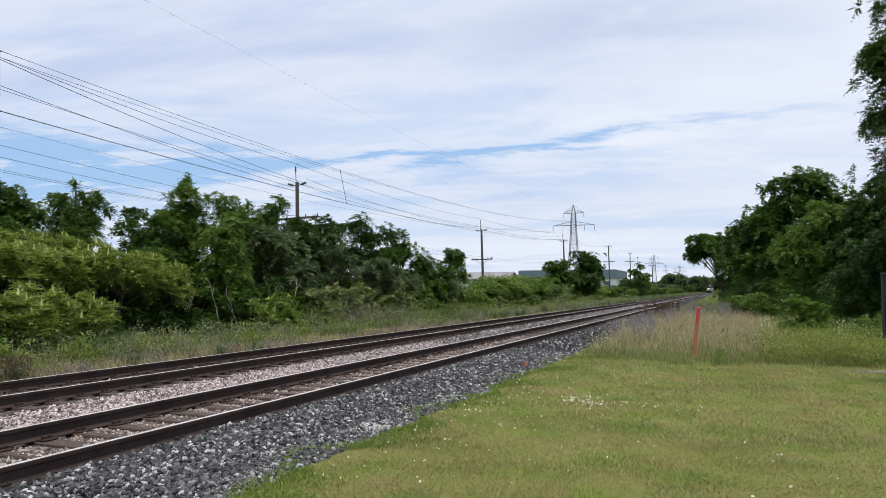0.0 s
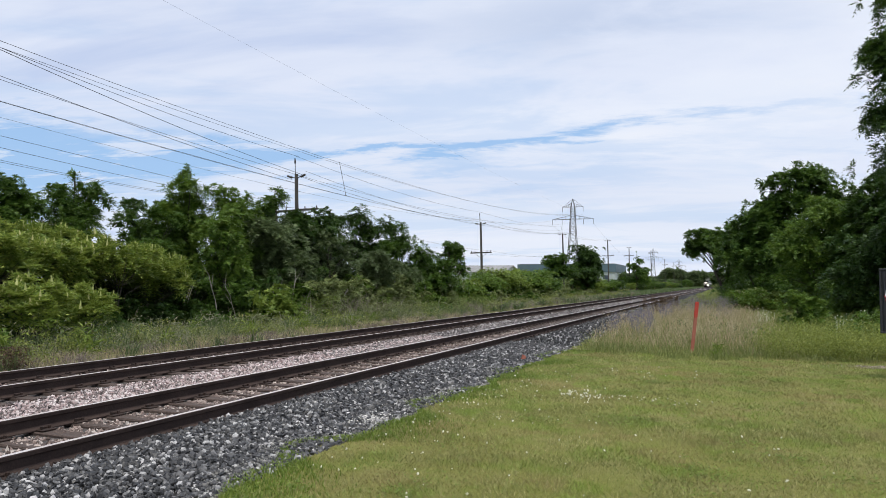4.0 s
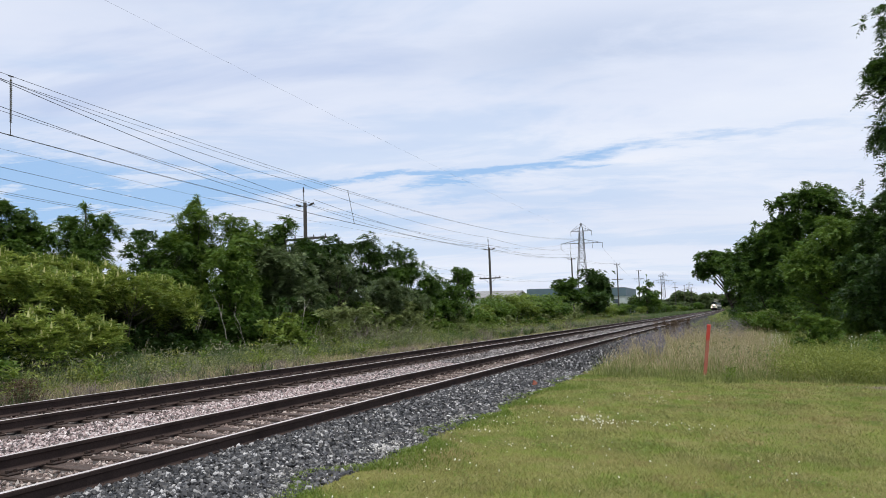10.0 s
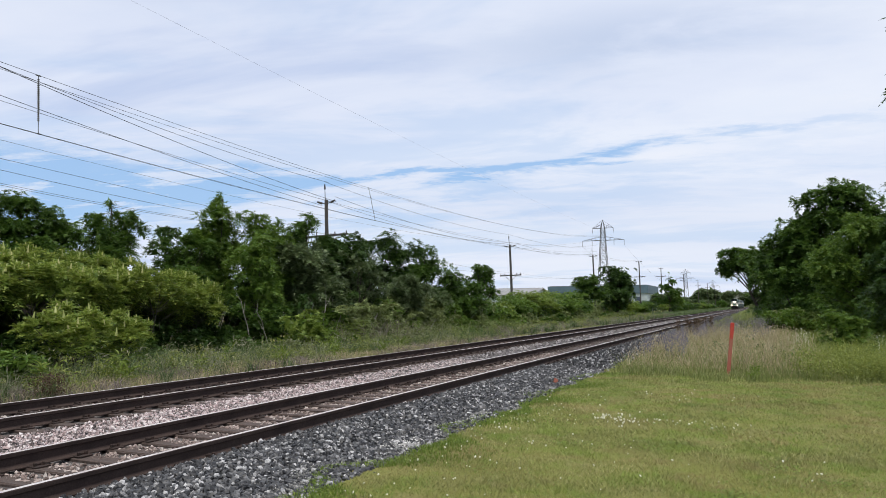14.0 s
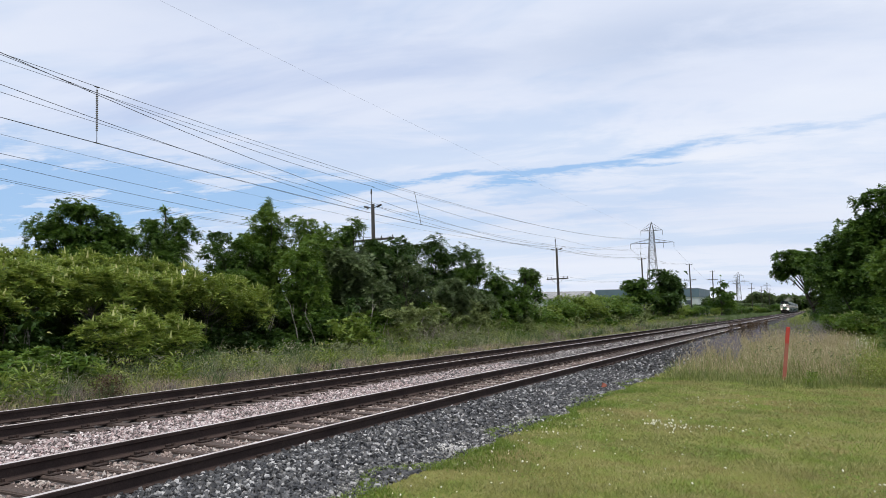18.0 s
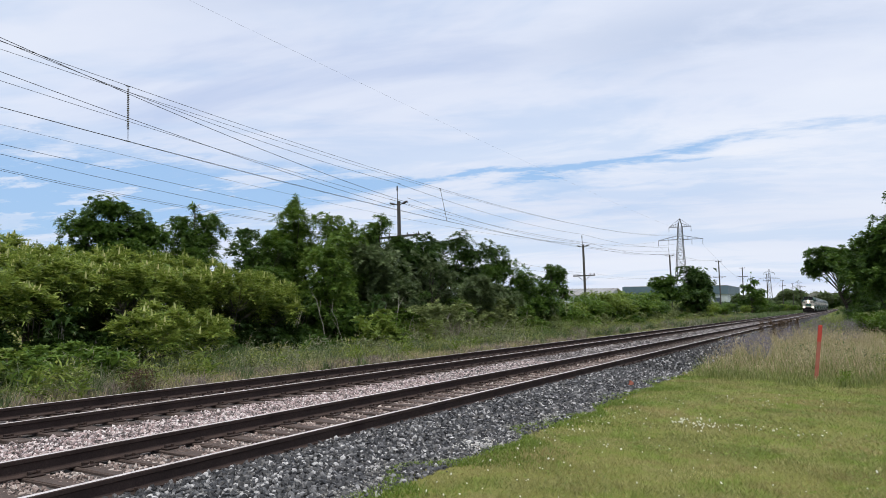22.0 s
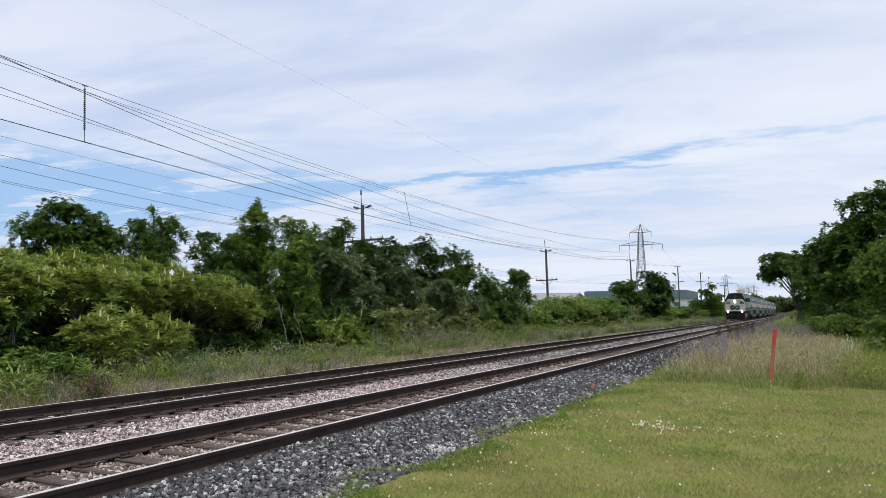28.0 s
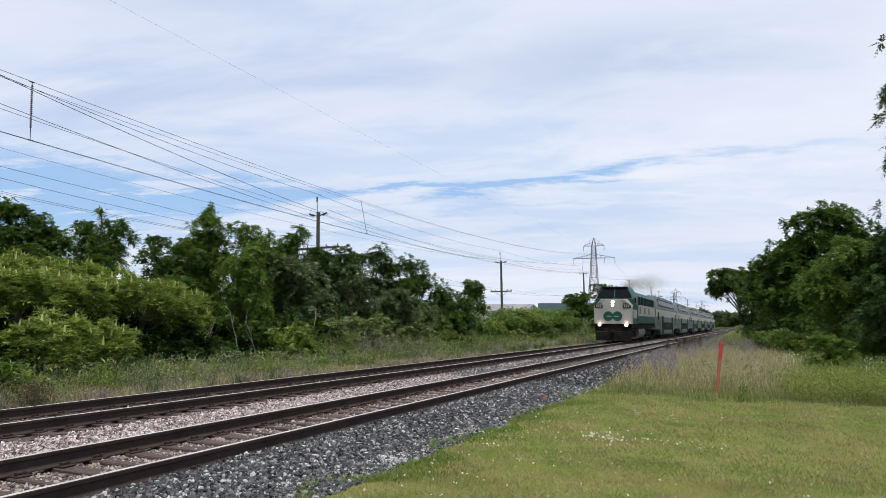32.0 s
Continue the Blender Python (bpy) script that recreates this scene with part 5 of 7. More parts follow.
def build_right_plants():
    r = random.Random(31)

    def tree(seed, x, y, lobes, clumps, mat, label, leaf=0.2, narrow=0.5, per=14, cr=0.42, tr=0.2, droop=0.15, shell=0.5, fine=1.0, ragged=0.1):
        put_tree("tree", tree_mesh(seed, lobes, clumps, per, leaf, M[mat], tr, cr, droop, narrow, 1, "bark", shell, fine, ragged), x, y, label, "tree", "tree belt", z=-0.05)

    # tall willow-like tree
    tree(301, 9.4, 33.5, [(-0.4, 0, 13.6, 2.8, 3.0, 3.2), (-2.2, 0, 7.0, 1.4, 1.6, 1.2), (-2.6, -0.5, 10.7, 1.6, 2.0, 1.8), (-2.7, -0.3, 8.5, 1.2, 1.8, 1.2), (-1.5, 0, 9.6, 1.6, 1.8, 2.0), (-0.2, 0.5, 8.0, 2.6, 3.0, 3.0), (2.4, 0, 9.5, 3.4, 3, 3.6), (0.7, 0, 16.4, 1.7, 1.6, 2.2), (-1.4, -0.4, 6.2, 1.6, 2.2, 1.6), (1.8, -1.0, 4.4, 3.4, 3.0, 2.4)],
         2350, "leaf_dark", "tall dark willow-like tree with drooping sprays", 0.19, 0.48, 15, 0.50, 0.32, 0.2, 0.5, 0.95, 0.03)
    # round-headed tree with the highest point of the belt
    tree(302, 5.6, 61.0, [(0, 0, 8.6, 3.0, 3.0, 2.6), (-2.6, 0, 6.4, 2.6, 2.6, 2.2), (2.6, 0, 7.2, 2.6, 2.6, 2.2), (-0.6, -1, 4.2, 4.0, 3.2, 2.6), (-4.2, 0.4, 4.4, 2.2, 2.2, 2.2), (0.4, 0, 10.0, 1.5, 1.5, 1.2), (3.5, 0, 4.0, 3.0, 3, 3)],
         1050, "leaf_a", "broad dark green deciduous tree beside the line", 0.24, 0.6, 13, 0.52, 0.26, fine=1.45)
    tree(303, 5.9, 50.0, [(0, 0, 5.6, 2.0, 2.0, 1.9), (-1.4, 0, 3.9, 1.7, 1.8, 1.7), (1.6, 0, 4.2, 2.0, 2, 2.0), (0, -0.4, 2.4, 2.6, 2.2, 1.8)],
         620, "leaf_b", "lighter green bushy tree in front of the belt", 0.18, 0.55, 13, 0.38, 0.14, fine=1.6)
    tree(304, 0.2, 84.0, [(-1.6, 0, 6.6, 2.6, 2.6, 1.7), (0.6, 0, 5.4, 2.6, 2.6, 2.6), (-2.6, 0, 5.6, 1.6, 2.0, 1.2), (2.4, 0, 6.2, 3.0, 3.0, 3.2), (1.4, -0.5, 2.6, 2.2, 2.4, 2.4)],
         640, "leaf_a", "spreading green tree leaning over the line", 0.27, 0.58, 13, 0.52, 0.24, fine=1.4)
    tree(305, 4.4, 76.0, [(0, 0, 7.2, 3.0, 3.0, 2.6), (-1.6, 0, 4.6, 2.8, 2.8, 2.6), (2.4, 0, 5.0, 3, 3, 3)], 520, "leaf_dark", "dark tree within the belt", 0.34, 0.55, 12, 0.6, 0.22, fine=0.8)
    # The next two trees carry the belt's shade in their dark leaf colour.
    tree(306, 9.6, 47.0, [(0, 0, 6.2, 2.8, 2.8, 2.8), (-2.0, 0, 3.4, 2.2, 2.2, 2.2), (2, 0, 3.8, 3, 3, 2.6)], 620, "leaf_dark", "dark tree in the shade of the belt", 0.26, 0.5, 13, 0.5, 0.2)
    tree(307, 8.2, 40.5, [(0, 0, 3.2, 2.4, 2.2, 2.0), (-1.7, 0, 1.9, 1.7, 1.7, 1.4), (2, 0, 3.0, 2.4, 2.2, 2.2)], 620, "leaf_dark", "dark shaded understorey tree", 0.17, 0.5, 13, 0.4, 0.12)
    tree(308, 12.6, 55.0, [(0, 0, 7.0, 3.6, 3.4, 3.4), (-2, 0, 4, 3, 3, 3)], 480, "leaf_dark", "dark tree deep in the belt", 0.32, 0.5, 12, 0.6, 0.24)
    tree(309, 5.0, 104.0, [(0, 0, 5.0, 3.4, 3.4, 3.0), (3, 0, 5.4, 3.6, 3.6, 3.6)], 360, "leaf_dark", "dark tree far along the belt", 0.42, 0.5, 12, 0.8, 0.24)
    # hedge of low shrubs under the belt, and the lone bush
    low = [tree_mesh(320 + i, random_lobes(320 + i, 1.5, 1.0, 7, 0.0, 0.8), (150, 150, 150, 420)[i], 13, (0.16, 0.16, 0.16, 0.085)[i], M[("leaf_lime", "leaf_b", "leaf_pale", "leaf_a")[i]], 0.03, 0.26, 0.1, 0.5, 3, "bark", 0.4, (1.0, 1.0, 1.0, 0.95)[i]) for i in range(4)]
    for k, x, y, s in ((1, 1.7, 48.5, 0.85), (0, 3.1, 50.0, 0.8), (2, 2.3, 55.0, 0.9), (0, 1.9, 58.0, 0.8), (1, 2.2, 69.0, 1.0), (1, 6.4, 42.0, 0.8), (1, 7.2, 34.0, 0.7), (1, 5.4, 29.5, 0.5), (2, 6.6, 27.5, 0.6), (0, 4.4, 52.0, 0.8), (2, 3.6, 56.0, 0.8), (0, 6.0, 49.0, 0.9), (2, 8.6, 38.0, 0.8), (0, 1.5, 53.0, 0.7)):
        put_tree("low_shrub", low[k], x, y, ("yellowish green low shrub under the trees", "green low shrub under the trees", "pale green low shrub under the trees")[k], "shrub", "belt shrubs", r.uniform(0, 360), s, -0.05)
    # Darker-leaved shrubs added to stand for the deep shade under the trees.
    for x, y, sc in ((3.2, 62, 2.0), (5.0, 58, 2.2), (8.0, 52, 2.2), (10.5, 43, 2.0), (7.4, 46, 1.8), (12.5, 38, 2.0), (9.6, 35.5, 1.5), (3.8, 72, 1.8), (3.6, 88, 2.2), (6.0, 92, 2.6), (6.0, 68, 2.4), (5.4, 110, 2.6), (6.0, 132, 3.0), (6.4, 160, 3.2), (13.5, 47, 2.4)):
        put_tree("low_shrub", low[3], x, y, "darker shrub added for the deep shade under the trees", "shrub", "belt shrubs", r.uniform(0, 360), sc, -0.05)
    me = tree_mesh(330, random_lobes(330, 0.85, 0.80, 7, 0.0, 0.7), 230, 13, 0.11, M["leaf_b"], 0.03, 0.2, 0.1, 0.45, 3, "bark", 0.3)
    put_tree("bush", me, 3.05, 31.5, "small rounded fresh green bush in the meadow", "bush", z=-0.03)


# ---------------------------------------------------------------- weeds that stand out singly


def build_weeds():
    rng = np.random.default_rng(17)

    def stalk(name, label, x, y, h, mat, n, w, z=0.0, spread=0.05, group=""):
        m = 9
        p = np.stack([rng.normal(0, spread, m), rng.normal(0, spread, m), np.zeros(m)], 1)
        v, f = blades(rng, p, rng.uniform(0.75, 1.0, m) * h, np.full(m, 0.012), 0.12)
        q = np.stack([rng.normal(0, spread, n), rng.normal(0, spread, n), h * rng.uniform(0.3, 0.97, n)], 1)
        ax = unit(rng.normal(size=(n, 3)) + np.array([0, 0, 0.5]))
        v2, f2 = leaves(rng, q, ax, rng.normal(size=(n, 3)), np.full(n, w) * rng.uniform(.6, 1.3, n), np.full(n, w * 0.5))
        v, f = join([(v, f), (v2, f2)])
        ob = tagged(new(name, mesh_of(name, v, f, mat)), label, "weed", group, "stuff" if n > 500 else "")
        ob.location = (x, y, z)

    for i in range(16):
        stalk("dead_stalk", "dark dead dock stalk beside the ballast", -3.25 + rng.uniform(-.35, .35), 36 + 20 * rng.random(), rng.uniform(0.9, 1.3), M["dead"], 130, 0.10, -0.02, 0.05, "dead stalks")
    for i in range(44):
        stalk("violet_weed", "violet-blue flowering weed in the tall grass", -2.9 + rng.uniform(-.7, .6), 24 + 22 * rng.random() ** 1.3, rng.uniform(0.6, 0.95), M["bugloss"], 130, 0.05, -0.02, 0.07, "violet weeds")
    stalk("brown_weed", "dry brown dock bush beside the far rail", -13.1, 9.95, 0.62, M["dead"], 900, 0.05, -0.12, 0.17)
    stalk("yellow_weed", "yellow-green weed at the foot of the stake", -0.15, 18.6, 0.34, M["leaf_lime"], 60, 0.09, 0, 0.08)
    for i in range(7):
        stalk("white_weed", "white-flowered weed in the meadow", 3.2 + rng.uniform(-2.2, 2.6), 27 + 12 * rng.random(), 0.85, M["white_flower"], 16, 0.07, 0, 0.14, "white weeds")
    def leafy(name, label, mat, spots, n, l0, l1):
        pairs = []
        for x, y, z, h in spots:
            q = np.stack([x + rng.normal(0, .2, n), y + rng.normal(0, .2, n), z + h * rng.uniform(0.05, 1.0, n)], 1)
            ax = unit(np.stack([rng.normal(size=n), rng.normal(size=n), rng.uniform(-0.1, 0.9, n)], 1))
            pairs.append(leaves(rng, q, ax, np.tile([[0, 0, 1.0]], (n, 1)), rng.uniform(l0, l1, n), rng.uniform(l0, l1, n) * 0.38))
        v, f = join(pairs)
        tagged(new(name, mesh_of(name, v, f, mat)), label, "weeds", kind="stuff")

    def brush(name, label, mat, x, y, sx, sy, n, h0, h1, w):
        p = np.stack([rng.normal(x, sx, n), rng.normal(y, sy, n), np.full(n, -0.22)], 1)
        v, f = blades(rng, p, rng.uniform(h0, h1, n), np.full(n, w) * rng.uniform(0.6, 1.4, n), 0.75)
        tagged(new(name, mesh_of(name, v, f, mat)), label, "brush", kind="stuff")

    brush("dry_brush", "tangled grey-brown dry brush before the dark vines", M["dead_grey"], -16.6, 29.5, 0.7, 1.9, 520, 0.8, 2.1, 0.016)
    brush("pale_brush", "bleached arching stems before the dark vines", M["hay_grey"], -16.2, 31.0, 0.8, 2.6, 420, 0.7, 1.7, 0.015)
    leafy("slope_weeds", "pale green weeds on the slope before the vines", M["leaf_pale"], [(-15.4 - 2.2 * rng.random(), 26 + 22 * rng.random(), -0.15, rng.uniform(0.6, 1.3)) for _ in range(90)], 120, 0.06, 0.14)
    leafy("slope_bushes", "fresh green weeds on the slope before the vines", M["leaf_lime"], [(-15.8 - 2.0 * rng.random(), 25 + 26 * rng.random(), -0.15, rng.uniform(0.6, 1.4)) for _ in range(70)], 120, 0.06, 0.14)
    leafy("leafy_weeds", "lush yellow-green leafy weeds in the meadow", M["weed_gold"], [(rng.uniform(0.9, 5.6), 19.0 + 6.0 * rng.random() ** 1.3, 0, rng.uniform(0.35, 0.8)) for _ in range(150)], 110, 0.05, 0.11)
    leafy("verge_herbs", "mixed green weeds along the far track", M["weed"], [(-13.6 - 3.2 * rng.random(), 5 + 50 * rng.random() ** 1.4, -0.15, rng.uniform(0.25, 0.75)) for _ in range(130)], 110, 0.07, 0.15)
    leafy("bright_verge_herbs", "bright green leafy weeds along the far track", M["weed_gold"], [(-13.4 - 3.2 * rng.random(), 5 + 40 * rng.random() ** 1.3, -0.15, rng.uniform(0.3, 0.8)) for _ in range(125)], 85, 0.07, 0.15)
    leafy("dark_verge_herbs", "dark green leafy weeds along the far track", M["leaf_a"], [(-14.0 - 3.0 * rng.random(), 5 + 45 * rng.random() ** 1.3, -0.15, rng.uniform(0.4, 1.0)) for _ in range(30)], 100, 0.07, 0.15)
    leafy("pale_verge_herbs", "grey-green weeds along the far track", M["leaf_grey"], [(-13.3 - 3.2 * rng.random(), 5 + 60 * rng.random() ** 1.4, -0.15, rng.uniform(0.25, 0.7)) for _ in range(95)], 90, 0.05, 0.12)
    leafy("far_verge_herbs", "bright mixed weeds along the far track", M["weed_gold"], [(-13.5 - 3.4 * rng.random(), 42 + 75 * rng.random(), -0.15, rng.uniform(0.4, 0.95)) for _ in range(170)], 90, 0.09, 0.19)
    leafy("far_pale_herbs", "pale olive weeds along the far track", M["leaf_pale"], [(-13.4 - 3.2 * rng.random(), 42 + 75 * rng.random(), -0.15, rng.uniform(0.35, 0.85)) for _ in range(120)], 90, 0.08, 0.17)
    brush("bleached_grass", "bleached pinkish dry grass beside the far track", M["hay_grey"], -14.2, 74.0, 0.7, 6.0, 1100, 0.5, 1.05, 0.03)
    leafy("dry_verge_herbs", "dry brown weeds along the far rail", M["dead"], [(-13.1 - 1.2 * rng.random(), 6 + 50 * rng.random() ** 1.3, -0.12, rng.uniform(0.2, 0.45)) for _ in range(36)], 60, 0.04, 0.10)
    # Dark leaf colour stands for the shade along the foot of the belt.
    leafy("shade_dark_weeds", "weeds in dark leaf for the shade at the tree belt's edge", M["leaf_a"], [(rng.uniform(3.4, 7.5), 21.5 + 8 * rng.random(), 0, rng.uniform(0.5, 0.95)) for _ in range(45)], 120, 0.06, 0.13)
    leafy("mauve_weeds", "faded mauve-grey weeds beside the ballast", M["mauve"], [(rng.uniform(-2.7, 0.9), 36 + 22 * rng.random(), 0, rng.uniform(0.7, 1.15)) for _ in range(75)], 90, 0.05, 0.12)
    leafy("pale_meadow_weeds", "pale grey-green weeds beside the stake", M["leaf_grey"], [(rng.uniform(-1.9, 0.9), 20.8 + 5 * rng.random(), 0, rng.uniform(0.5, 0.85)) for _ in range(7)], 45, 0.06, 0.13)
    # broad-leaved green weeds by the far rail
    for x, y, h in ((-13.6, 8.1, 0.8), (-13.3, 8.7, 0.7), (-13.9, 7.3, 0.85), (-13.5, 24.5, 0.6), (-14.2, 19.0, 0.6), (-14.4, 15.5, 0.5), (-14.0, 12.6, 0.5), (-13.7, 6.6, 0.9), (-14.3, 8.9, 0.7), (-15.0, 17.4, 0.7), (-13.9, 21.6, 0.55), (-14.8, 23.2, 0.7), (-14.1, 27.5, 0.6), (-15.2, 13.4, 0.8), (-14.6, 10.9, 0.7)):
        n = 46
        q = np.stack([rng.normal(0, .1, n), rng.normal(0, .1, n), h * rng.uniform(0.1, 0.95, n)], 1)
        ax = unit(np.stack([rng.normal(size=n), rng.normal(size=n), rng.uniform(0.2, 1.0, n)], 1))
        v, f = leaves(rng, q, ax, np.tile([[0, 0, 1.0]], (n, 1)), rng.uniform(0.2, 0.36, n), rng.uniform(0.04, 0.07, n))
        ob = tagged(new("milkweed", mesh_of("milkweed", v, f, M["leaf_lime"])), "pale green broad-leaved weed beside the far rail", "weed", "broad-leaved weeds")
        ob.location = (x, y, -0.12)


# ---------------------------------------------------------------- stake, sign, gravel


def build_stake():
    t = thing("marker_stake", "leaning orange-red painted wooden marker stake", "stake", at=pose(-0.77, 19.9, 0, 0, 6.3, 0))
    part("shaft", box((0.088, 0.045, 1.02), (0, 0, 0.45), 0.008), M["stake_low"], t, "faded pinkish red lower shaft")
    part("painted_top", box((0.094, 0.051, 0.42), (0, 0, 1.14), 0.01), M["stake"], t, "bright red painted top")
    t = thing("marker_flag", "faded red marker flag on a thin wire beside the stones", "marker flag", at=pose(-4.36, 15.95, -0.02, 6, 10, 40))
    part("wire", rod((0, 0, -0.05), (0, 0, 0.19), 0.003, 0.003, 6), M["plate"], t)
    V, F = [], []
    for a in range(7):
        for b in range(5):
            u, w = a / 6, b / 4
            V += [(u * 0.11, 0.016 * math.sin(5 * u + 1.5 * w) + d, 0.185 - w * 0.11 * (1 - 0.35 * u) - 0.04 * u * u) for d in (0, 0.003)]
    q = lambda a, b, d: (a * 5 + b) * 2 + d
    for d in (0, 1):
        F += [tuple(q(*p, d) for p in ((a, b), (a + 1, b), (a + 1, b + 1), (a, b + 1))) for a in range(6) for b in range(4)]
    part("cloth", mesh_of("cloth", V, F, M["stake_low"]), None, t, "faded red cloth")


def build_sign():
    """Dark ribbed panel in a thin steel surround."""
    dark = surface("dark_ribbed_steel", (0.018, 0.019, 0.023), (0.035, 0.036, 0.042), (0.028, 0.026, 0.028), 3, 30, 0.45, 0.2)
    white = surface("white_lettering", (0.62, 0.64, 0.68), (0.76, 0.78, 0.80), (0.55, 0.56, 0.58), 5, 40, 0.6)
    red = surface("red_lettering", (0.42, 0.03, 0.045), (0.55, 0.045, 0.06), (0.36, 0.03, 0.04), 5, 40, 0.6)
    t = thing("sign_panel", "dark ribbed sign panel with white and red lettering", "sign", at=pose(2.83, 15.75, 0.90, 0, 0, -14))
    part("backing", box((3.0, 0.04, 1.20), (1.5, 0.03, 0.60), 0.004), dark, t)
    for i in range(26):
        part("rib", box((0.045, 0.03, 1.14), (0.07 + i * 0.112, -0.005, 0.60), 0.008), dark, t)
    for sx, sz, px, pz in ((3.04, 0.03, 1.5, 1.205), (3.04, 0.03, 1.5, -0.005)):
        part("frame_rail", box((sx, 0.07, sz), (px, 0.0, pz), 0.008), dark, t)
    part("frame_post", box((0.035, 0.05, 1.2), (0.0, 0.0, 0.60), 0.008), dark, t)
    for px in (0.25, 2.75):
        part("leg", box((0.06, 0.06, 1.0), (px, 0.06, -0.44), 0.006), dark, t)
    # feather-like white mark, red slashes, white bars
    for i in range(4):
        part("white_mark", box((0.026, 0.008, 0.44 - 0.09 * i), (0.115 + 0.034 * i, -0.026, 0.90 - 0.03 * i), 0.0, pose(0, 0, 0, 0, 7, 0)), white, t)
    for i in range(5):
        part("red_mark", box((0.11, 0.008, 0.028), (0.11 + 0.016 * i, -0.026, 0.66 - 0.06 * i), 0.0, pose(0, 0, 0, 0, 40, 0)), red, t)
    for i in range(5):
        part("red_bar", box((0.15, 0.008, 0.34), (0.34 + 0.24 * i, -0.026, 0.87), 0.0, pose(0, 0, 0, 0, 8, 0)), red, t)
        part("white_bar", box((0.07, 0.008, 0.07), (0.33 + 0.11 * i, -0.026, 0.61), 0.0), white, t)
        part("white_bar", box((0.065, 0.008, 0.15 - 0.04 * (i % 2)), (0.15 + 0.095 * i, -0.026, 0.22 - 0.02 * (i % 2)), 0.0), white, t)


def build_gravel():
    rng = np.random.default_rng(4)
    n = 2600
    x, y = 3.8 + rng.normal(0, 0.55, n), 17.9 + rng.normal(0, 0.16, n)
    v, f = stones(rng, np.stack([x, y, np.full(n, 0.012)], 1), rng.uniform(0.02, 0.045, n), 0.7, 1)
    tagged(new("gravel_patch", mesh_of("gravel_patch", v, f, M["stone_brown"])), "bare grey gravel patch at the lawn's edge", "gravel", kind="stuff")
    n = 800
    x, y = np.concatenate([rng.normal(-4.25, 0.10, 500), rng.normal(-4.2, 0.08, 300)]), np.concatenate([rng.normal(8.3, 0.22, 500), rng.normal(10.7, 0.25, 300)])
    v, f = stones(rng, np.stack([x, y, bed_z(x) + 0.02], 1), rng.uniform(0.02, 0.05, n))
    tagged(new("limestone_chips", mesh_of("limestone_chips", v, f, M["limestone"])), "pale limestone chips spilled beside the lawn", "gravel", kind="stuff")
    n = 5200
    y = 3 + 15 * rng.random(n)
    x = -4.17 + 0.22 * np.sin(y * 1.7) + 0.12 * np.sin(y * 4.3 + 1) + rng.normal(0, 0.09, n)
    v, f = stones(rng, np.stack([x, y, bed_z(x) + 0.03], 1), rng.uniform(0.012, 0.034, n), 0.7, 1)
    tagged(new("edge_chips", mesh_of("edge_chips", v, f, M["chips"])), "fine grey stone chips along the lawn's edge", "gravel", kind="stuff")


# ---------------------------------------------------------------- poles, tower, wires


def build_poles():
    def pole(x, y, h, arm_z, spike=True, lean=-1.6, arm=2.5):
        t = thing("utility_pole", "weathered wooden utility pole with crossarm and insulators", "utility pole", "pole line", at=pose(x, y, -0.3, 0, lean, 0))
        part("post", rod((0, 0, 0), (0, 0, h + 0.3), 0.16, 0.11, 10), M["wood_pole"], t, smooth=False)
        part("crossarm", box((arm, 0.10, 0.13), (0, -0.13, arm_z + 0.3), 0.01), M["wood_pole"], t)
        for s in (-1, 1):
            part("brace", rod((0, -0.16, arm_z - 0.35), (s * 0.7, -0.16, arm_z + 0.26), 0.018, 0.018, 5), M["galv"], t)
            part("bracket", rod((0, 0, h + 0.02), (s * 0.42, 0, h + 0.16), 0.03, 0.03, 6), M["galv"], t)
            ins = part("insulator", rod((s * 0.34, 0, h + 0.10), (s * 0.66, 0, h + 0.22), 0.075, 0.06, 8), M["insul"], t)
        for px in (-arm / 2 + 0.1, -0.7, 0.7, arm / 2 - 0.1):
            part("pin_insulator", rod((px, -0.13, arm_z + 0.36), (px, -0.13, arm_z + 0.52), 0.045, 0.03, 7), M["insul"], t)
        if spike:
            part("ridge_pin", rod((-0.06, 0, h - 0.5), (-0.09, 0, h + 1.20), 0.03, 0.025, 6), M["galv"], t)
            part("top_insulator", rod((-0.09, 0, h + 1.0), (-0.09, 0, h + 1.32), 0.06, 0.04, 7), M["insul"], t)

    pole(-25.0, 38.3, 8.75, 6.4, arm=3.3)
    pole(-25.0, 75.4, 8.75, 5.3)
    pole(-24.2, 115.8, 10.2, 6.6)
    pole(-23.3, 159.0, 11.7, 8.2, False, -1.2)
    for x, y, h in ((-23.8, 201, 12.3), (-24, 268, 13.4), (-24, 335, 13.4), (-24, 400, 14.0), (-24, 470, 14.4)):
        pole(x, y, h, h - 2.4, False, -0.6)


def wire(points, radius, label, group):
    vs, fs = cable(points, radius)
    return tagged(new("overhead_wire", mesh_of("overhead_wire", vs, fs, M["wire"])), label, "wire", group)


def span(p, q, sag, n=14):
    p, q = Vector(p), Vector(q)
    return [p.lerp(q, i / n) - Vector((0, 0, sag * 4 * (i / n) * (1 - i / n))) for i in range(n + 1)]


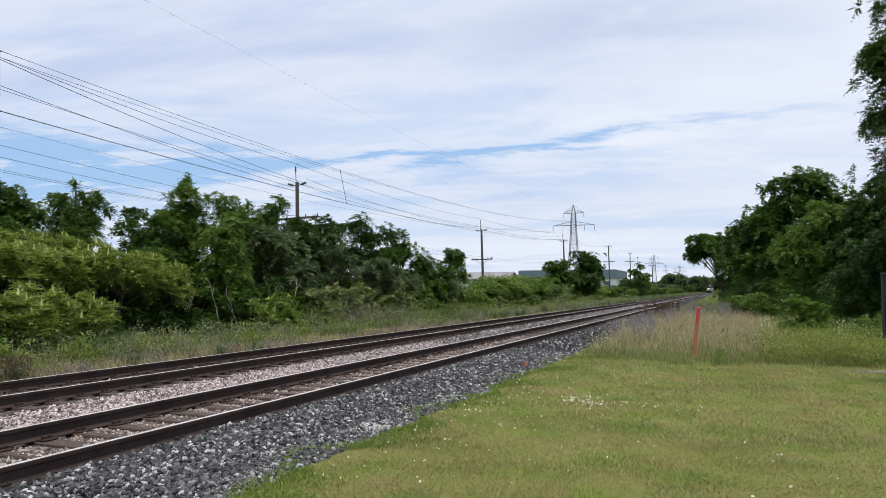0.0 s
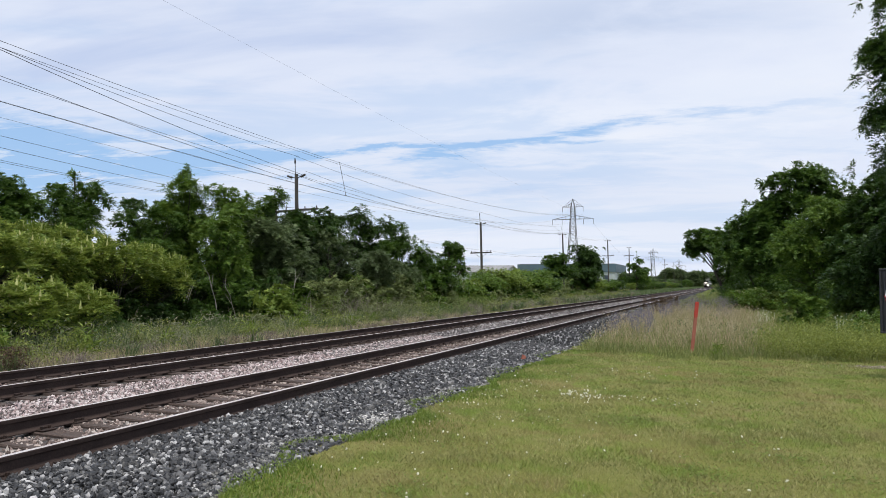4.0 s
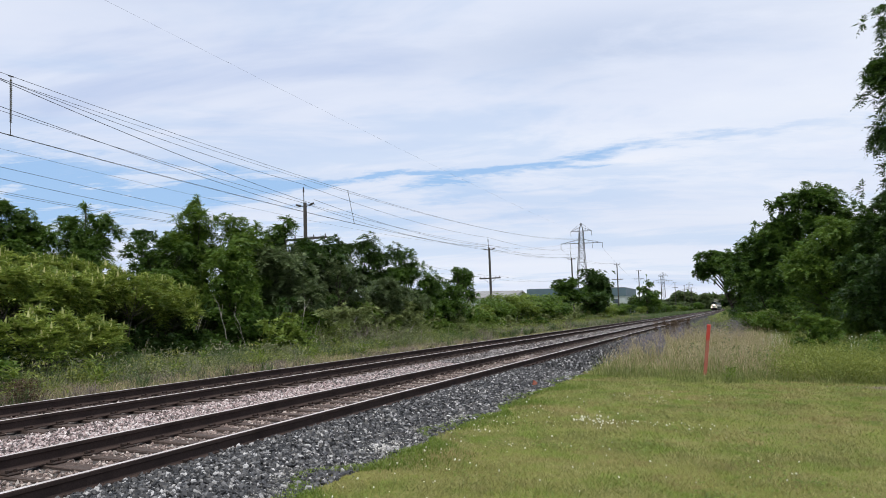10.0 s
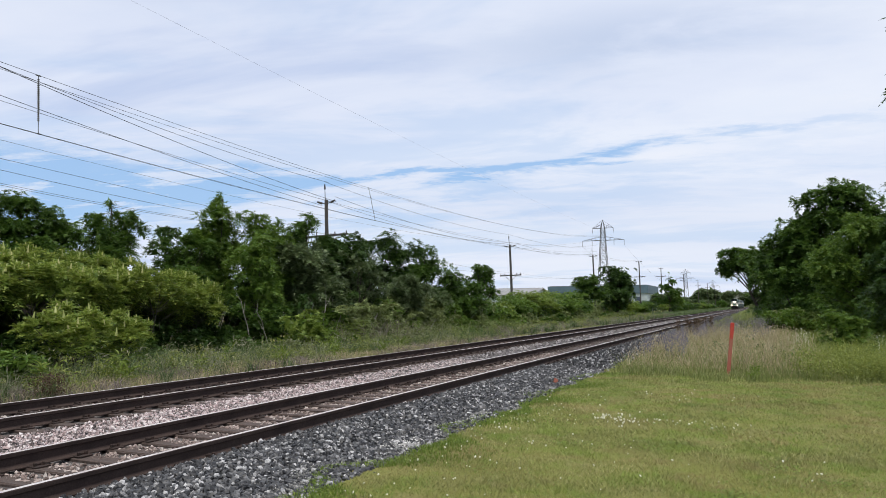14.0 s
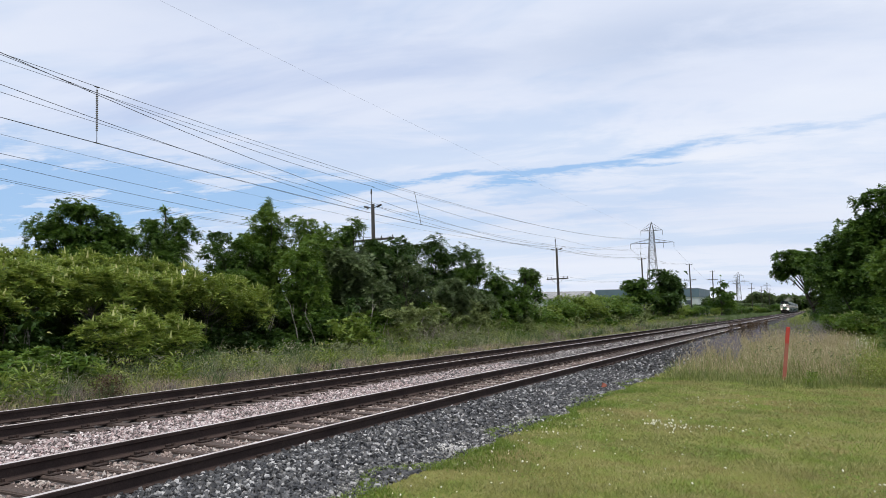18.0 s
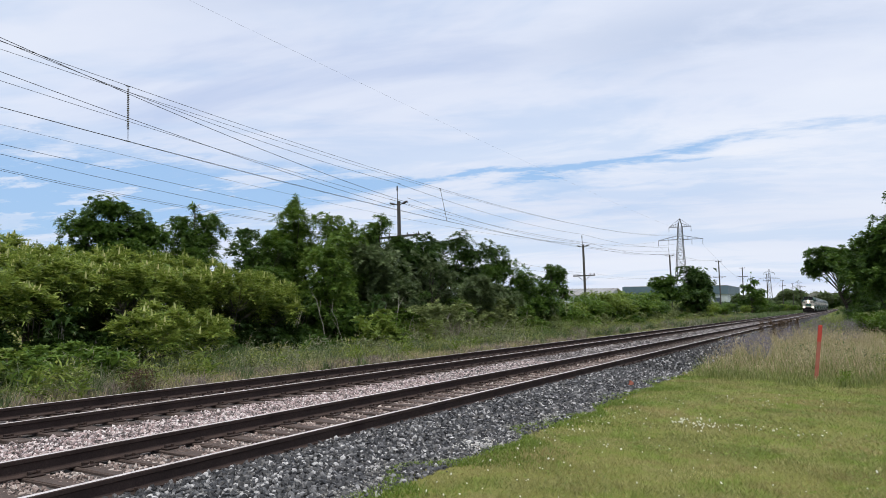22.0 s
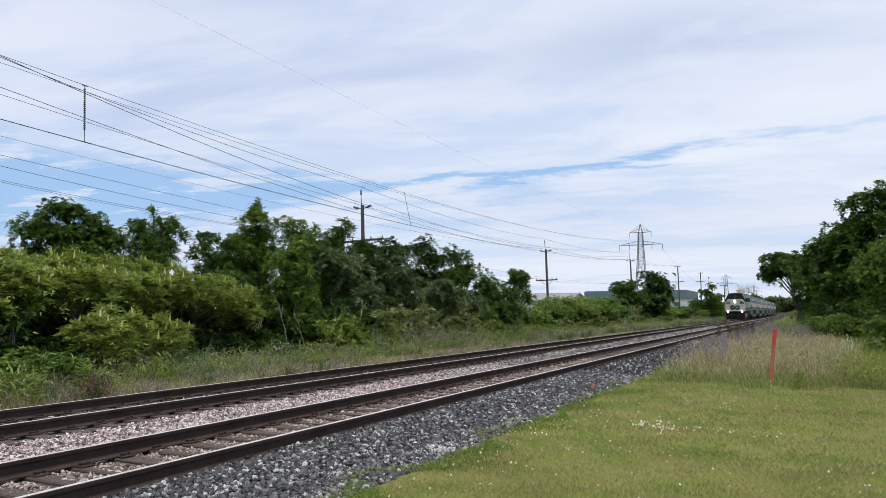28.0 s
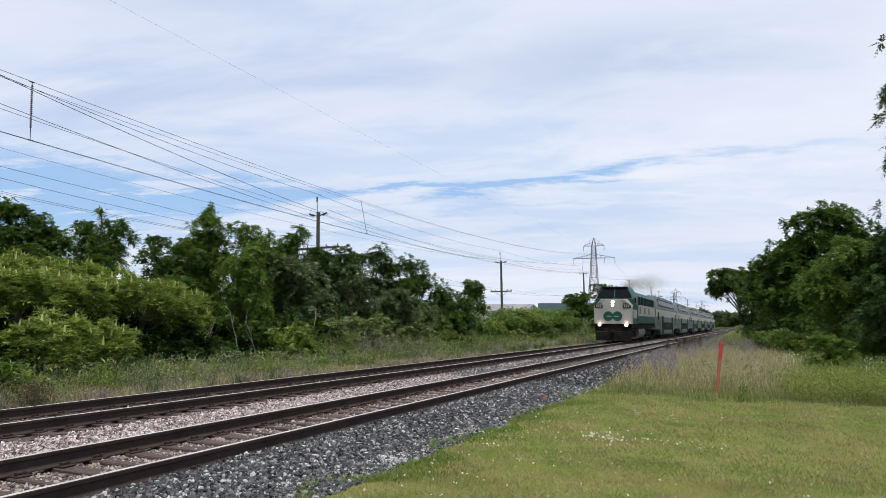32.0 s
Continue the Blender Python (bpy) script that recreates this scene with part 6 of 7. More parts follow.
def build_wires():
    def curve(x, c, y0, y1, r, label, group, n=30):
        ys = [y0 + (y1 - y0) * i / n for i in range(n + 1)]
        wire([(x, y, c[0] + c[1] * y + c[2] * y * y) for y in ys], r, label, group)

    # transmission conductors: height as a parabola of the way along the line
    for x, c, y1, r in ((-58.0, (24.58, -0.05769, 2.681e-4), 299, 0.024), (-58.6, (24.0, -0.0519, 2.594e-4), 299, 0.02), (-60.0, (22.62, -0.07717, 3.174e-4), 299, 0.022),
                        (-58.0, (19.04, -0.04831, 2.123e-4), 299, 0.024), (-60.0, (19.74, -0.05318, 2.384e-4), 299, 0.02), (-62.0, (18.97, -0.05911, 3.2e-4), 299, 0.015), (-51.0, (30.6, -0.022, 6.2e-5), 299, 0.007)):
        curve(x, c, -60, y1, r, "sagging transmission line conductor", "transmission wires", 44)
    # first span of the pole line
    for x, c, r in ((-25.1, (12.75, -0.1626, 2.281e-3), 0.011), (-24.5, (12.93, -0.182, 1.782e-3), 0.013), (-25.6, (11.53, -0.1213, 1.04e-3), 0.012), (-26.2, (8.166, -0.03731, 5.5e-5), 0.009),
                    (-25.8, (8.354, -0.1051, 1.568e-3), 0.009), (-24.4, (7.591, -0.1214, 2.399e-3), 0.007), (-24.0, (7.545, -0.1338, 2.764e-3), 0.007)):
        curve(x, c, -4, 38.3, r, "thin dark wire strung from pole to pole", "pole line wires", 20)
    poles = [(-25.0, 38.3, 8.75, 6.4), (-25.0, 75.4, 8.75, 5.3), (-24.2, 115.8, 10.2, 6.6), (-23.3, 159.0, 11.7, 8.2)]

    def run(dx, dz, low, sag, r, last):
        pts = []
        k = 3 if low else 2
        for a, b in zip(poles[:last], poles[1:last]):
            pts += span((a[0] + dx - 0.26, a[1], a[k] + dz), (b[0] + dx - 0.26, b[1], b[k] + dz), sag, 10)[(1 if pts else 0):]
        wire(pts, r, "thin dark wire strung from pole to pole", "pole line wires")
    run(-0.05, 1.15, False, 0.45, 0.011, 3)
    run(-0.62, 0.16, False, 0.6, 0.011, 4)
    run(0.66, 0.16, False, 0.6, 0.011, 4)
    for px in (-1.15, 1.15):
        run(px, 0.22, True, 0.55, 0.007, 3)
    # hanging insulator strings between the conductors
    for y, zt, zb, discs in ((41.7, 22.62, 17.38, 22), (100.5, 21.5, 16.35, 0)):
        t = thing("insulator_string", "hanging string of dark insulator discs between two conductors" if discs else "thin rod hanging between two conductors", "insulator", at=pose(-58.0, y, zb))
        part("core_rod", rod((0, 2.2 if not discs else 0.2, 0), (0, 0, zt - zb), 0.035, 0.035, 6), M["insul"], t)
        for i in range(discs):
            z = (zt - zb) * (0.22 + 0.74 * i / max(1, discs))
            part("disc", rod((0, 0.2 * (1 - z / (zt - zb)), z), (0, 0.2 * (1 - z / (zt - zb)), z + 0.09), 0.125, 0.07, 8), M["insul"], t)
        part("clamp", box((0.12, 0.5, 0.10), (0, 0.2 if discs else 2.2, 0), 0.02), M["insul"], t)
        part("clamp", box((0.12, 0.5, 0.10), (0, 0, zt - zb), 0.02), M["insul"], t)


def lattice_tower(x, y, top=38.3, group="transmission towers"):
    t = thing("transmission_tower", "grey steel lattice transmission tower with two crossarms", "tower", group, at=pose(x, y, 0))
    hw = lambda z: np.interp(z, [0, 14, 27, 35, 38.3], [3.6, 1.9, 1.15, 0.8, 0.02])
    zs = [0, 6, 11, 15, 18.5, 21.5, 24.2, 26.6, 28.8, 30.8, 32.8, 34.8]
    corner = lambda k, z: Vector(((-1, 1, 1, -1)[k] * hw(z), (-1, -1, 1, 1)[k] * hw(z), z))
    for k in range(4):
        vs, fs = cable([corner(k, z) for z in zs + [38.3]], 0.13, 4)
        part("leg", mesh_of("leg", vs, fs, M["galv"]), None, t)
        j = (k + 1) % 4
        for a, b in zip(zs, zs[1:]):
            part("brace", rod(corner(k, a), corner(j, b), 0.05, 0.05, 4), M["galv"], t)
            part("brace", rod(corner(j, a), corner(k, b), 0.05, 0.05, 4), M["galv"], t)
            part("brace", rod(corner(k, b), corner(j, b), 0.05, 0.05, 4), M["galv"], t)
    for z, w, drop in ((34.8, 4.4, 2.0), (29.6, 8.8, 2.2)):
        for s in (-1, 1):
            arm = part("crossarm", rod((s * hw(z), -hw(z), z), (s * w, 0, z), 0.08, 0.06, 4), M["galv"], t)
            part("chord", rod((s * hw(z), hw(z), z), (s * w, 0, z), 0.08, 0.06, 4), M["galv"], arm)
            for yy in (-1, 1):
                part("chord", rod((s * hw(z + 1.6), yy * hw(z + 1.6), z + 1.6), (s * w, 0, z), 0.06, 0.05, 4), M["galv"], arm)
                for i in (0.25, 0.5, 0.75):
                    part("strut", rod((s * (hw(z) + (w - hw(z)) * i), yy * hw(z) * (1 - i), z), (s * (hw(z) + (w - hw(z)) * i), yy * hw(z) * (1 - i), z + 1.6 * (1 - i)), 0.04, 0.04, 4), M["galv"], arm)
            if z > 30:
                part("chord", rod((0, 0, 38.2), (s * w, 0, z), 0.06, 0.05, 4), M["galv"], arm)
            for px in ((w,) if z > 30 else (w, w * 0.52)):
                part("insulator", rod((s * px, 0, z), (s * px, 0, z - drop), 0.09, 0.09, 6), M["insul"], t)
    return t


def build_towers():
    t = lattice_tower(-58.8, 299.0)
    copy_thing(t, pose(-61.0, 700.0, -2.0))
    copy_thing(t, pose(-57.0, 1060.0, 0.0))
    for dx, z in ((8.8, 27.4), (-8.8, 27.4)):
        wire(span((-58.8 + dx, 299, z), (-61.0 + dx, 700, z - 2), 12.0, 24), 0.022, "sagging conductor between two distant towers", "transmission wires")


# ---------------------------------------------------------------- far buildings


def build_buildings():
    metal = surface("ribbed_metal_roofing", (0.26, 0.26, 0.26), (0.34, 0.34, 0.33), (0.21, 0.20, 0.20), 0.4, 4, 0.6, 0.2, local=False)
    wall = surface("pale_metal_cladding", (0.38, 0.43, 0.44), (0.45, 0.50, 0.51), (0.33, 0.37, 0.38), 0.3, 4, 0.7, local=False)
    fascia = surface("blue_grey_cladding", (0.072, 0.118, 0.15), (0.092, 0.142, 0.175), (0.062, 0.1, 0.13), 0.3, 4, 0.6, local=False)
    glass = surface("dark_window_glass", (0.05, 0.07, 0.09), (0.07, 0.09, 0.11), (0.05, 0.06, 0.08), 0.5, 5, 0.2, local=False)
    t = thing("metal_shed", "low shed with a ribbed pale metal roof behind the bushes", "building", at=pose(-57, 162, -0.2))
    part("wall", box((21, 14, 4.7), (0, 0, 2.35)), wall, t)
    for s in (-1, 1):
        part("roof_slope", box((22, 7.6, 0.12), (0, s * 3.6, 5.55), 0, pose(0, 0, 0, -s * 12.5, 0, 0)), metal, t)
        for i in range(23):
            part("roof_rib", box((0.10, 7.6, 0.10), (-10.8 + i * 0.98, s * 3.6, 5.66), 0, pose(0, 0, 0, -s * 12.5, 0, 0)), metal, t)
    for s in (-1, 1):
        bm = bmesh.new()
        vs = [bm.verts.new(p) for p in ((s * 10.45, -6.9, 4.7), (s * 10.45, 6.9, 4.7), (s * 10.45, 0, 6.2))] + [bm.verts.new(p) for p in ((s * 10.3, -6.9, 4.7), (s * 10.3, 6.9, 4.7), (s * 10.3, 0, 6.2))]
        bm.faces.new(vs[:3]), bm.faces.new(vs[3:])
        part("gable", bm, wall, t)
    for px in (-6, -3.4):
        part("roof_vent", rod((px, 0.5, 6.1), (px, 0.5, 7.0), 0.28, 0.28, 8), fascia, t)
    t = thing("industrial_building", "long flat-roofed industrial building with dark fascia and pale walls", "building", at=pose(-56.2, 286, 0))
    part("wall", box((37.6, 30, 6.6), (0, 0, 3.3)), wall, t)
    part("fascia", box((38.2, 30.6, 3.1), (0, 0, 8.1)), fascia, t)
    part("roof", box((37, 29, 0.2), (0, 0, 9.72)), metal, t)
    for i in range(7):
        part("window", box((2.4, 0.08, 1.5), (5.5 + i * 1.9 if i < 0 else -17 + i * 5.4, -15.04, 4.6)), glass, t)

# ---------------------------------------------------------------- the train


def shell(stations, mat, parent, name, label="", mats=None, pick=None):
    """A closed hull lofted through rings of (y, [(x, z), ...])."""
    V, F = [], []
    n = len(stations[0][1])
    for y, ring in stations:
        V += [(x, y, z) for x, z in ring]
    for k in range(len(stations) - 1):
        for i in range(n):
            F.append((k * n + i, (k + 1) * n + i, (k + 1) * n + (i + 1) % n, k * n + (i + 1) % n))
    F += [tuple(range(n)), tuple(range((len(stations) - 1) * n, len(stations) * n))[::-1]]
    return part(name, mesh_of(name, V, F, mat), None, parent, label)


def train_mats():
    T = {}
    T["white"] = surface("train_white_paint", (0.31, 0.298, 0.265), (0.37, 0.355, 0.318), (0.25, 0.235, 0.21), 0.8, 12, 0.45)
    T["green"] = surface("train_green_paint", (0.007, 0.055, 0.038), (0.011, 0.070, 0.048), (0.012, 0.048, 0.036), 0.8, 12, 0.5, spec=0.25)
    T["grey"] = surface("train_grey_green_paint", (0.10, 0.122, 0.113), (0.13, 0.153, 0.142), (0.08, 0.095, 0.088), 0.8, 12, 0.6, spec=0.25)
    T["dark"] = surface("train_dark_green_paint", (0.004, 0.017, 0.013), (0.006, 0.023, 0.018), (0.005, 0.017, 0.013), 0.8, 12, 0.8, spec=0.08)
    T["black"] = surface("underframe_black", (0.006, 0.006, 0.007), (0.013, 0.012, 0.012), (0.020, 0.016, 0.013), 1.5, 15, 0.85, spec=0.12)
    T["glass"] = surface("train_window_glass", (0.005, 0.006, 0.007), (0.008, 0.010, 0.011), (0.009, 0.009, 0.009), 1, 9, 0.25, spec=0.06)
    T["steel"] = surface("wheel_steel", (0.07, 0.06, 0.055), (0.12, 0.10, 0.09), (0.06, 0.05, 0.045), 2, 20, 0.6, 0.4)
    T["lamp"] = glow("headlamp_glow", (1.0, 0.74, 0.48), 160.0)
    T["silver"] = surface("tank_silver", (0.22, 0.22, 0.23), (0.30, 0.30, 0.31), (0.18, 0.17, 0.17), 1.5, 12, 0.5, 0.3)
    return T


def bogie(T, parent, y, base=2.6, r=0.5):
    b = part("bogie", box((2.3, base + 1.5, 0.34), (0, y, 0.72), 0.05), T["black"], parent, "dark cast bogie frame")
    for k in (-0.5, 0.5):
        for s in (-1, 1):
            part("wheel", rod((s * 0.69, y + k * base, r), (s * 0.81, y + k * base, r), r, r, 20), T["steel"], b)
    for s in (-1, 1):
        part("side_frame", box((0.16, base + 1.1, 0.36), (s * 1.08, y, 0.58), 0.05), T["black"], b)


def build_locomotive(T):
    """Front at y = 0, facing -y; the rails' top is z = 0."""
    t = thing("locomotive", "green and white diesel locomotive with lit headlamps", "locomotive")
    w = 1.52
    # pilot, buffer beam and frame
    part("pilot", box((2.95, 0.34, 0.62), (0, 0.34, 1.12), 0.05), T["black"], t, "black pilot plate")
    shell([(-0.12, [(-1.30, 0.16), (1.30, 0.16), (1.42, 0.86), (-1.42, 0.86)]), (0.34, [(-1.42, 0.16), (1.42, 0.16), (1.46, 0.90), (-1.46, 0.90)])], T["black"], t, "snow_plough", "black plough under the coupler")
    for i in range(5):
        part("plough_rib", box((0.05, 0.06, 0.66), (-1.0 + 0.5 * i, -0.14, 0.5), 0.01), T["black"], t)
    for s in (-1, 1):
        for i in range(3):
            part("air_hose", rod((s * (0.45 + 0.14 * i), 0.12, 1.15), (s * (0.40 + 0.14 * i), -0.18, 0.62), 0.03, 0.03, 6), T["black"], t)
        for i in range(3):
            part("foot_step", box((0.42, 0.28, 0.04), (s * 1.26, 0.75, 0.42 + 0.34 * i), 0.01), T["steel"], t)
        part("grab_iron", rod((s * 0.62, -0.05, 3.52), (s * 1.42, -0.05, 3.02), 0.016, 0.016, 6), T["steel"], t)
    part("frame", box((2.9, 17.0, 0.34), (0, 8.9, 1.36), 0.03), T["black"], t)
    part("coupler", box((0.3, 0.7, 0.3), (0, -0.15, 0.88), 0.05), T["black"], t)
    for s in (-1, 1):
        part("step", box((0.5, 0.35, 0.7), (s * 1.2, 0.35, 0.6), 0.04), T["black"], t)
        part("hand_rail", rod((s * 1.45, -0.02, 1.5), (s * 1.45, -0.02, 2.5), 0.02, 0.02, 6), T["white"], t)
    # nose: a broad pale front with chamfered upper corners
    ring = lambda y0, d: [(-w, 1.52), (w, 1.52), (w, 2.95), (w - 0.55, 3.5 - d), (-w + 0.55, 3.5 - d), (-w, 2.95)]
    shell([(0.0, ring(0, 0.0)), (1.15, [(-w, 1.52), (w, 1.52), (w, 3.1), (w - 0.4, 3.58), (-w + 0.4, 3.58), (-w, 3.1)])], T["white"], t, "nose", "pale grey-white nose")
    # cab behind it
    shell([(0.75, [(-w - .02, 1.53), (w + .02, 1.53), (w + .02, 3.5), (w - .02, 3.56), (-w + .02, 3.56), (-w - .02, 3.5)]),
           (1.30, [(-w - .02, 1.53), (w + .02, 1.53), (w + .02, 3.72), (w - 0.44, 4.52), (-w + 0.44, 4.52), (-w - .02, 3.72)]),
           (3.9, [(-w - .02, 1.53), (w + .02, 1.53), (w + .02, 3.74), (w - 0.42, 4.56), (-w + 0.42, 4.56), (-w - .02, 3.74)])], T["green"], t, "cab", "dark green cab")
    part("cab_roof", box((1.9, 2.7, 0.06), (0, 2.65, 4.57), 0.02), T["dark"], t)
    part("sun_visor", box((2.1, 0.30, 0.05), (0, 1.22, 4.50), 0.01, pose(0, 0, 0, -25, 0, 0)), T["dark"], t)
    for s in (-1, 1):
        V = [(s * x, 0.75 + (z - 3.56) * 0.573 - d, z + d * 0.57) for d in (0.0, 0.03) for x, z in ((0.05, 3.63), (1.40, 3.63), (1.36, 3.86), (1.02, 4.42), (0.05, 4.42))]
        F = [tuple(range(5)), tuple(range(5, 10))] + [(i, (i + 1) % 5, 5 + (i + 1) % 5, 5 + i) for i in range(5)]
        part("windshield", mesh_of("windshield", V, F, T["glass"]), None, t, "dark windshield pane")
        part("wiper", rod((s * 0.72, 0.74, 3.66), (s * 0.90, 0.98, 4.10), 0.014, 0.010, 5), T["black"], t)
        part("mirror", box((0.10, 0.16, 0.42), (s * (w + 0.10), 1.75, 3.45), 0.02), T["black"], t)
        part("cab_window", box((0.05, 1.1, 0.62), (s * (w + 0.025), 2.5, 3.45), 0.01), T["glass"], t)
        part("cab_door", box((0.04, 0.62, 1.7), (s * (w + 0.025), 3.45, 2.5), 0.01), T["green"], t)
        nb = part("number_board", box((0.64, 0.07, 0.29), (s * 1.13, -0.02, 2.93), 0.05), T["black"], t, "black number board")
        for i in range(3):
            part("digit_bar", box((0.10, 0.01, 0.17), (s * 1.13 + (i - 1) * 0.16, -0.060, 2.93)), T["white"], nb)
        for i in range(3):
            part("class_light", rod((s * 1.05 + (i - 1) * 0.15, 0.02, 3.17), (s * 1.05 + (i - 1) * 0.15, -0.035, 3.17), 0.055, 0.05, 10), T["black"], t)
        part("ditch_lamp", rod((s * 1.08, 0.02, 1.43), (s * 1.08, -0.05, 1.43), 0.10, 0.10, 16), T["lamp"], t, "lit ditch lamp")
        part("ditch_lamp_housing", rod((s * 1.08, 0.3, 1.43), (s * 1.08, 0.01, 1.43), 0.19, 0.19, 12), T["black"], t)
        # plain green roundel, cut by a pale bar
        em = part("emblem", rod((s * 0.37, 0.02, 2.13), (s * 0.37, -0.022 - 0.002 * (s > 0), 2.13), 0.40, 0.40, 28), T["green"], t, "green roundel")
        part("emblem_bar", box((0.36, 0.012, 0.06), (s * 0.30, -0.029, 2.13)), T["white"], em)
    for z in (3.06, 3.29):
        part("headlamp", rod((0, 0.02, z), (0, -0.04, z), 0.088, 0.088, 16), T["lamp"], t, "lit headlamp")
    part("headlamp_housing", box((0.32, 0.05, 0.56), (0, -0.008, 3.17), 0.03), T["white"], t)
    part("horn", box((0.7, 0.5, 0.2), (0, 2.4, 4.56), 0.05), T["black"], t)
    # hood with its stripe, grilles, fans
    shell([(3.9, [(-1.42, 1.53), (1.42, 1.53), (1.42, 3.9), (1.0, 4.32), (-1.0, 4.32), (-1.42, 3.9)]), (17.4, [(-1.42, 1.53), (1.42, 1.53), (1.42, 3.9), (1.0, 4.32), (-1.0, 4.32), (-1.42, 3.9)])], T["green"], t, "hood", "green engine hood")
    for s in (-1, 1):
        part("side_stripe", box((0.012, 13.3, 0.95), (s * 1.428, 10.7, 2.72)), T["white"], t, "white side stripe")
        part("cab_stripe", box((0.012, 2.2, 0.7), (s * (w + 0.028), 1.9, 2.35)), T["white"], t, "white side stripe")
        for i in range(6):
            part("grille", box((0.04, 1.5, 0.7), (s * 1.43, 5.4 + i * 2.0, 3.56), 0.01), T["dark"], t)
        for i in range(3):
            part("hood_door", box((0.03, 0.8, 0.6), (s * 1.437, 6 + i * 3.2, 2.72), 0.01), T["grey"], t)
        part("fuel_tank", rod((s * 0.75, 6.2, 0.82), (s * 0.75, 10.6, 0.82), 0.55, 0.55, 14), T["silver"], t, "silver fuel tank")
        part("walkway", box((0.16, 13.2, 0.08), (s * 1.44, 10.6, 1.57), 0.01), T["black"], t)
    for i in range(4):
        part("roof_fan", rod((0, 7.0 + i * 2.6, 4.30), (0, 7.0 + i * 2.6, 4.48), 0.62, 0.60, 18), T["black"], t)
    part("exhaust_stack", box((0.7, 1.0, 0.4), (0, 5.2, 4.42), 0.06), T["black"], t)
    bogie(T, t, 3.3)
    bogie(T, t, 14.2)
    t.scale = (1.05, 1.0, 1.05)
    return t


def build_coach(T):
    """Two-deck coach with cut corners; front at y = 0, 25.9 m long."""
    t = thing("bilevel_coach", "white and green two-deck passenger coach with dark windows", "railway coach", "train coaches")
    L, w = 25.5, 1.50
    def ring(lo, hi, k=0.0):
        return [(-w + .06, lo), (w - .06, lo), (w, lo + 0.12), (w, min(3.45, hi - 0.75)), (w - 0.36 - k, hi - 0.06), (w - 0.62 - k, hi), (-w + 0.62 + k, hi), (-w + 0.36 + k, hi - 0.06), (-w, min(3.45, hi - 0.75)), (-w, lo + 0.12)]
    shell([(0.0, ring(1.05, 3.95, 0.1)), (2.3, ring(1.0, 4.80)), (4.6, ring(0.95, 4.85)), (5.4, ring(0.42, 4.85)), (20.1, ring(0.42, 4.85)), (20.9, ring(0.95, 4.85)), (23.2, ring(1.0, 4.80)), (L, ring(1.05, 3.95, 0.1))], T["grey"], t, "body", "grey-green coach body")
    part("gangway", box((1.2, 0.5, 2.3), (0, L + 0.2, 2.3), 0.05), T["black"], t)
    part("end_door", box((0.9, 0.06, 2.0), (0, -0.02, 2.2), 0.02), T["grey"], t)
    for s in (-1, 1):
        # leaning upper side: green panel and dark windows
        up = part("upper_panel", box((0.02, 18.4, 0.86), (s * 1.335, L / 2, 4.08), 0, pose(0, 0, 0, 0, -s * 15.4, 0)), T["dark"], t, "dark upper window panel")
        for i in range(9):
            part("upper_window", box((0.03, 1.66, 0.62), (s * 1.345, L / 2 - 7.92 + i * 1.98, 4.08), 0.008, pose(0, 0, 0, 0, -s * 15.4, 0)), T["glass"], up)
        part("white_band", box((0.014, 25.0, 0.80), (s * 1.506, L / 2, 2.88)), T["white"], t, "white band along the side")
        band = part("green_band", box((0.014, 9.6, 0.9), (s * 1.506, L / 2, 1.42)), T["dark"], t, "dark green lower window panel")
        for i in range(4):
            part("lower_window", box((0.03, 1.9, 0.72), (s * 1.512, L / 2 - 3.3 + i * 2.2, 1.45), 0.008), T["glass"], band)
        for y in (7.0, 18.5):
            part("door", box((0.03, 1.6, 2.05), (s * 1.512, y, 1.55), 0.01), T["dark"], t, "dark green passenger door")
        for y in (2.6, 22.9):
            part("end_window", box((0.03, 1.1, 0.8), (s * 1.505, y, 2.55), 0.01), T["glass"], t)
            part("end_panel", box((0.014, 3.4, 0.7), (s * 1.506, y, 1.75)), T["green"], t, "green end panel")
    part("underframe", box((2.5, 13.4, 0.28), (0, L / 2, 0.34), 0.03), T["black"], t)
    bogie(T, t, 2.75, 2.4, 0.42)
    bogie(T, t, L - 2.75, 2.4, 0.42)
    return t


def train_front(t):
    s = 32.0 - t
    return 61.9 + 18.9 * s - 0.08 * s * s


TRAIN = []


def build_smoke():
    """Thin grey exhaust: clouds of fine soot flakes that trail behind the stack."""
    m, nt, b = principled("exhaust_soot", 1.0, 0, 0.0)
    c = ramp_node(nt, island(nt), [(0.0, (0.22, 0.215, 0.19)), (1.0, (0.42, 0.41, 0.36))])
    nt.links.new(c, b.inputs["Base Color"])
    t = thing("exhaust_smoke", "thin grey diesel exhaust drifting behind the locomotive stack", "smoke")
    rng = np.random.default_rng(3)
    for i in range(8):
        k = i / 7
        n = 11000
        spread = 0.22 + 0.75 * k
        p = rng.normal(0, 1, (n, 3)) * np.array([spread, spread * 1.8, spread * 0.62])
        l = np.full(n, 0.0115) * rng.uniform(0.6, 1.4, n)
        v, f = spikes(rng, p, l, l)
        ob = part("puff", mesh_of("puff", v, f, m), None, t, at=pose(0.2 + 1.3 * k, 5.0 + 15 * k ** 1.2, 4.75 + 1.35 * k ** 0.6))
        tagged(ob, kind="stuff")
    return t


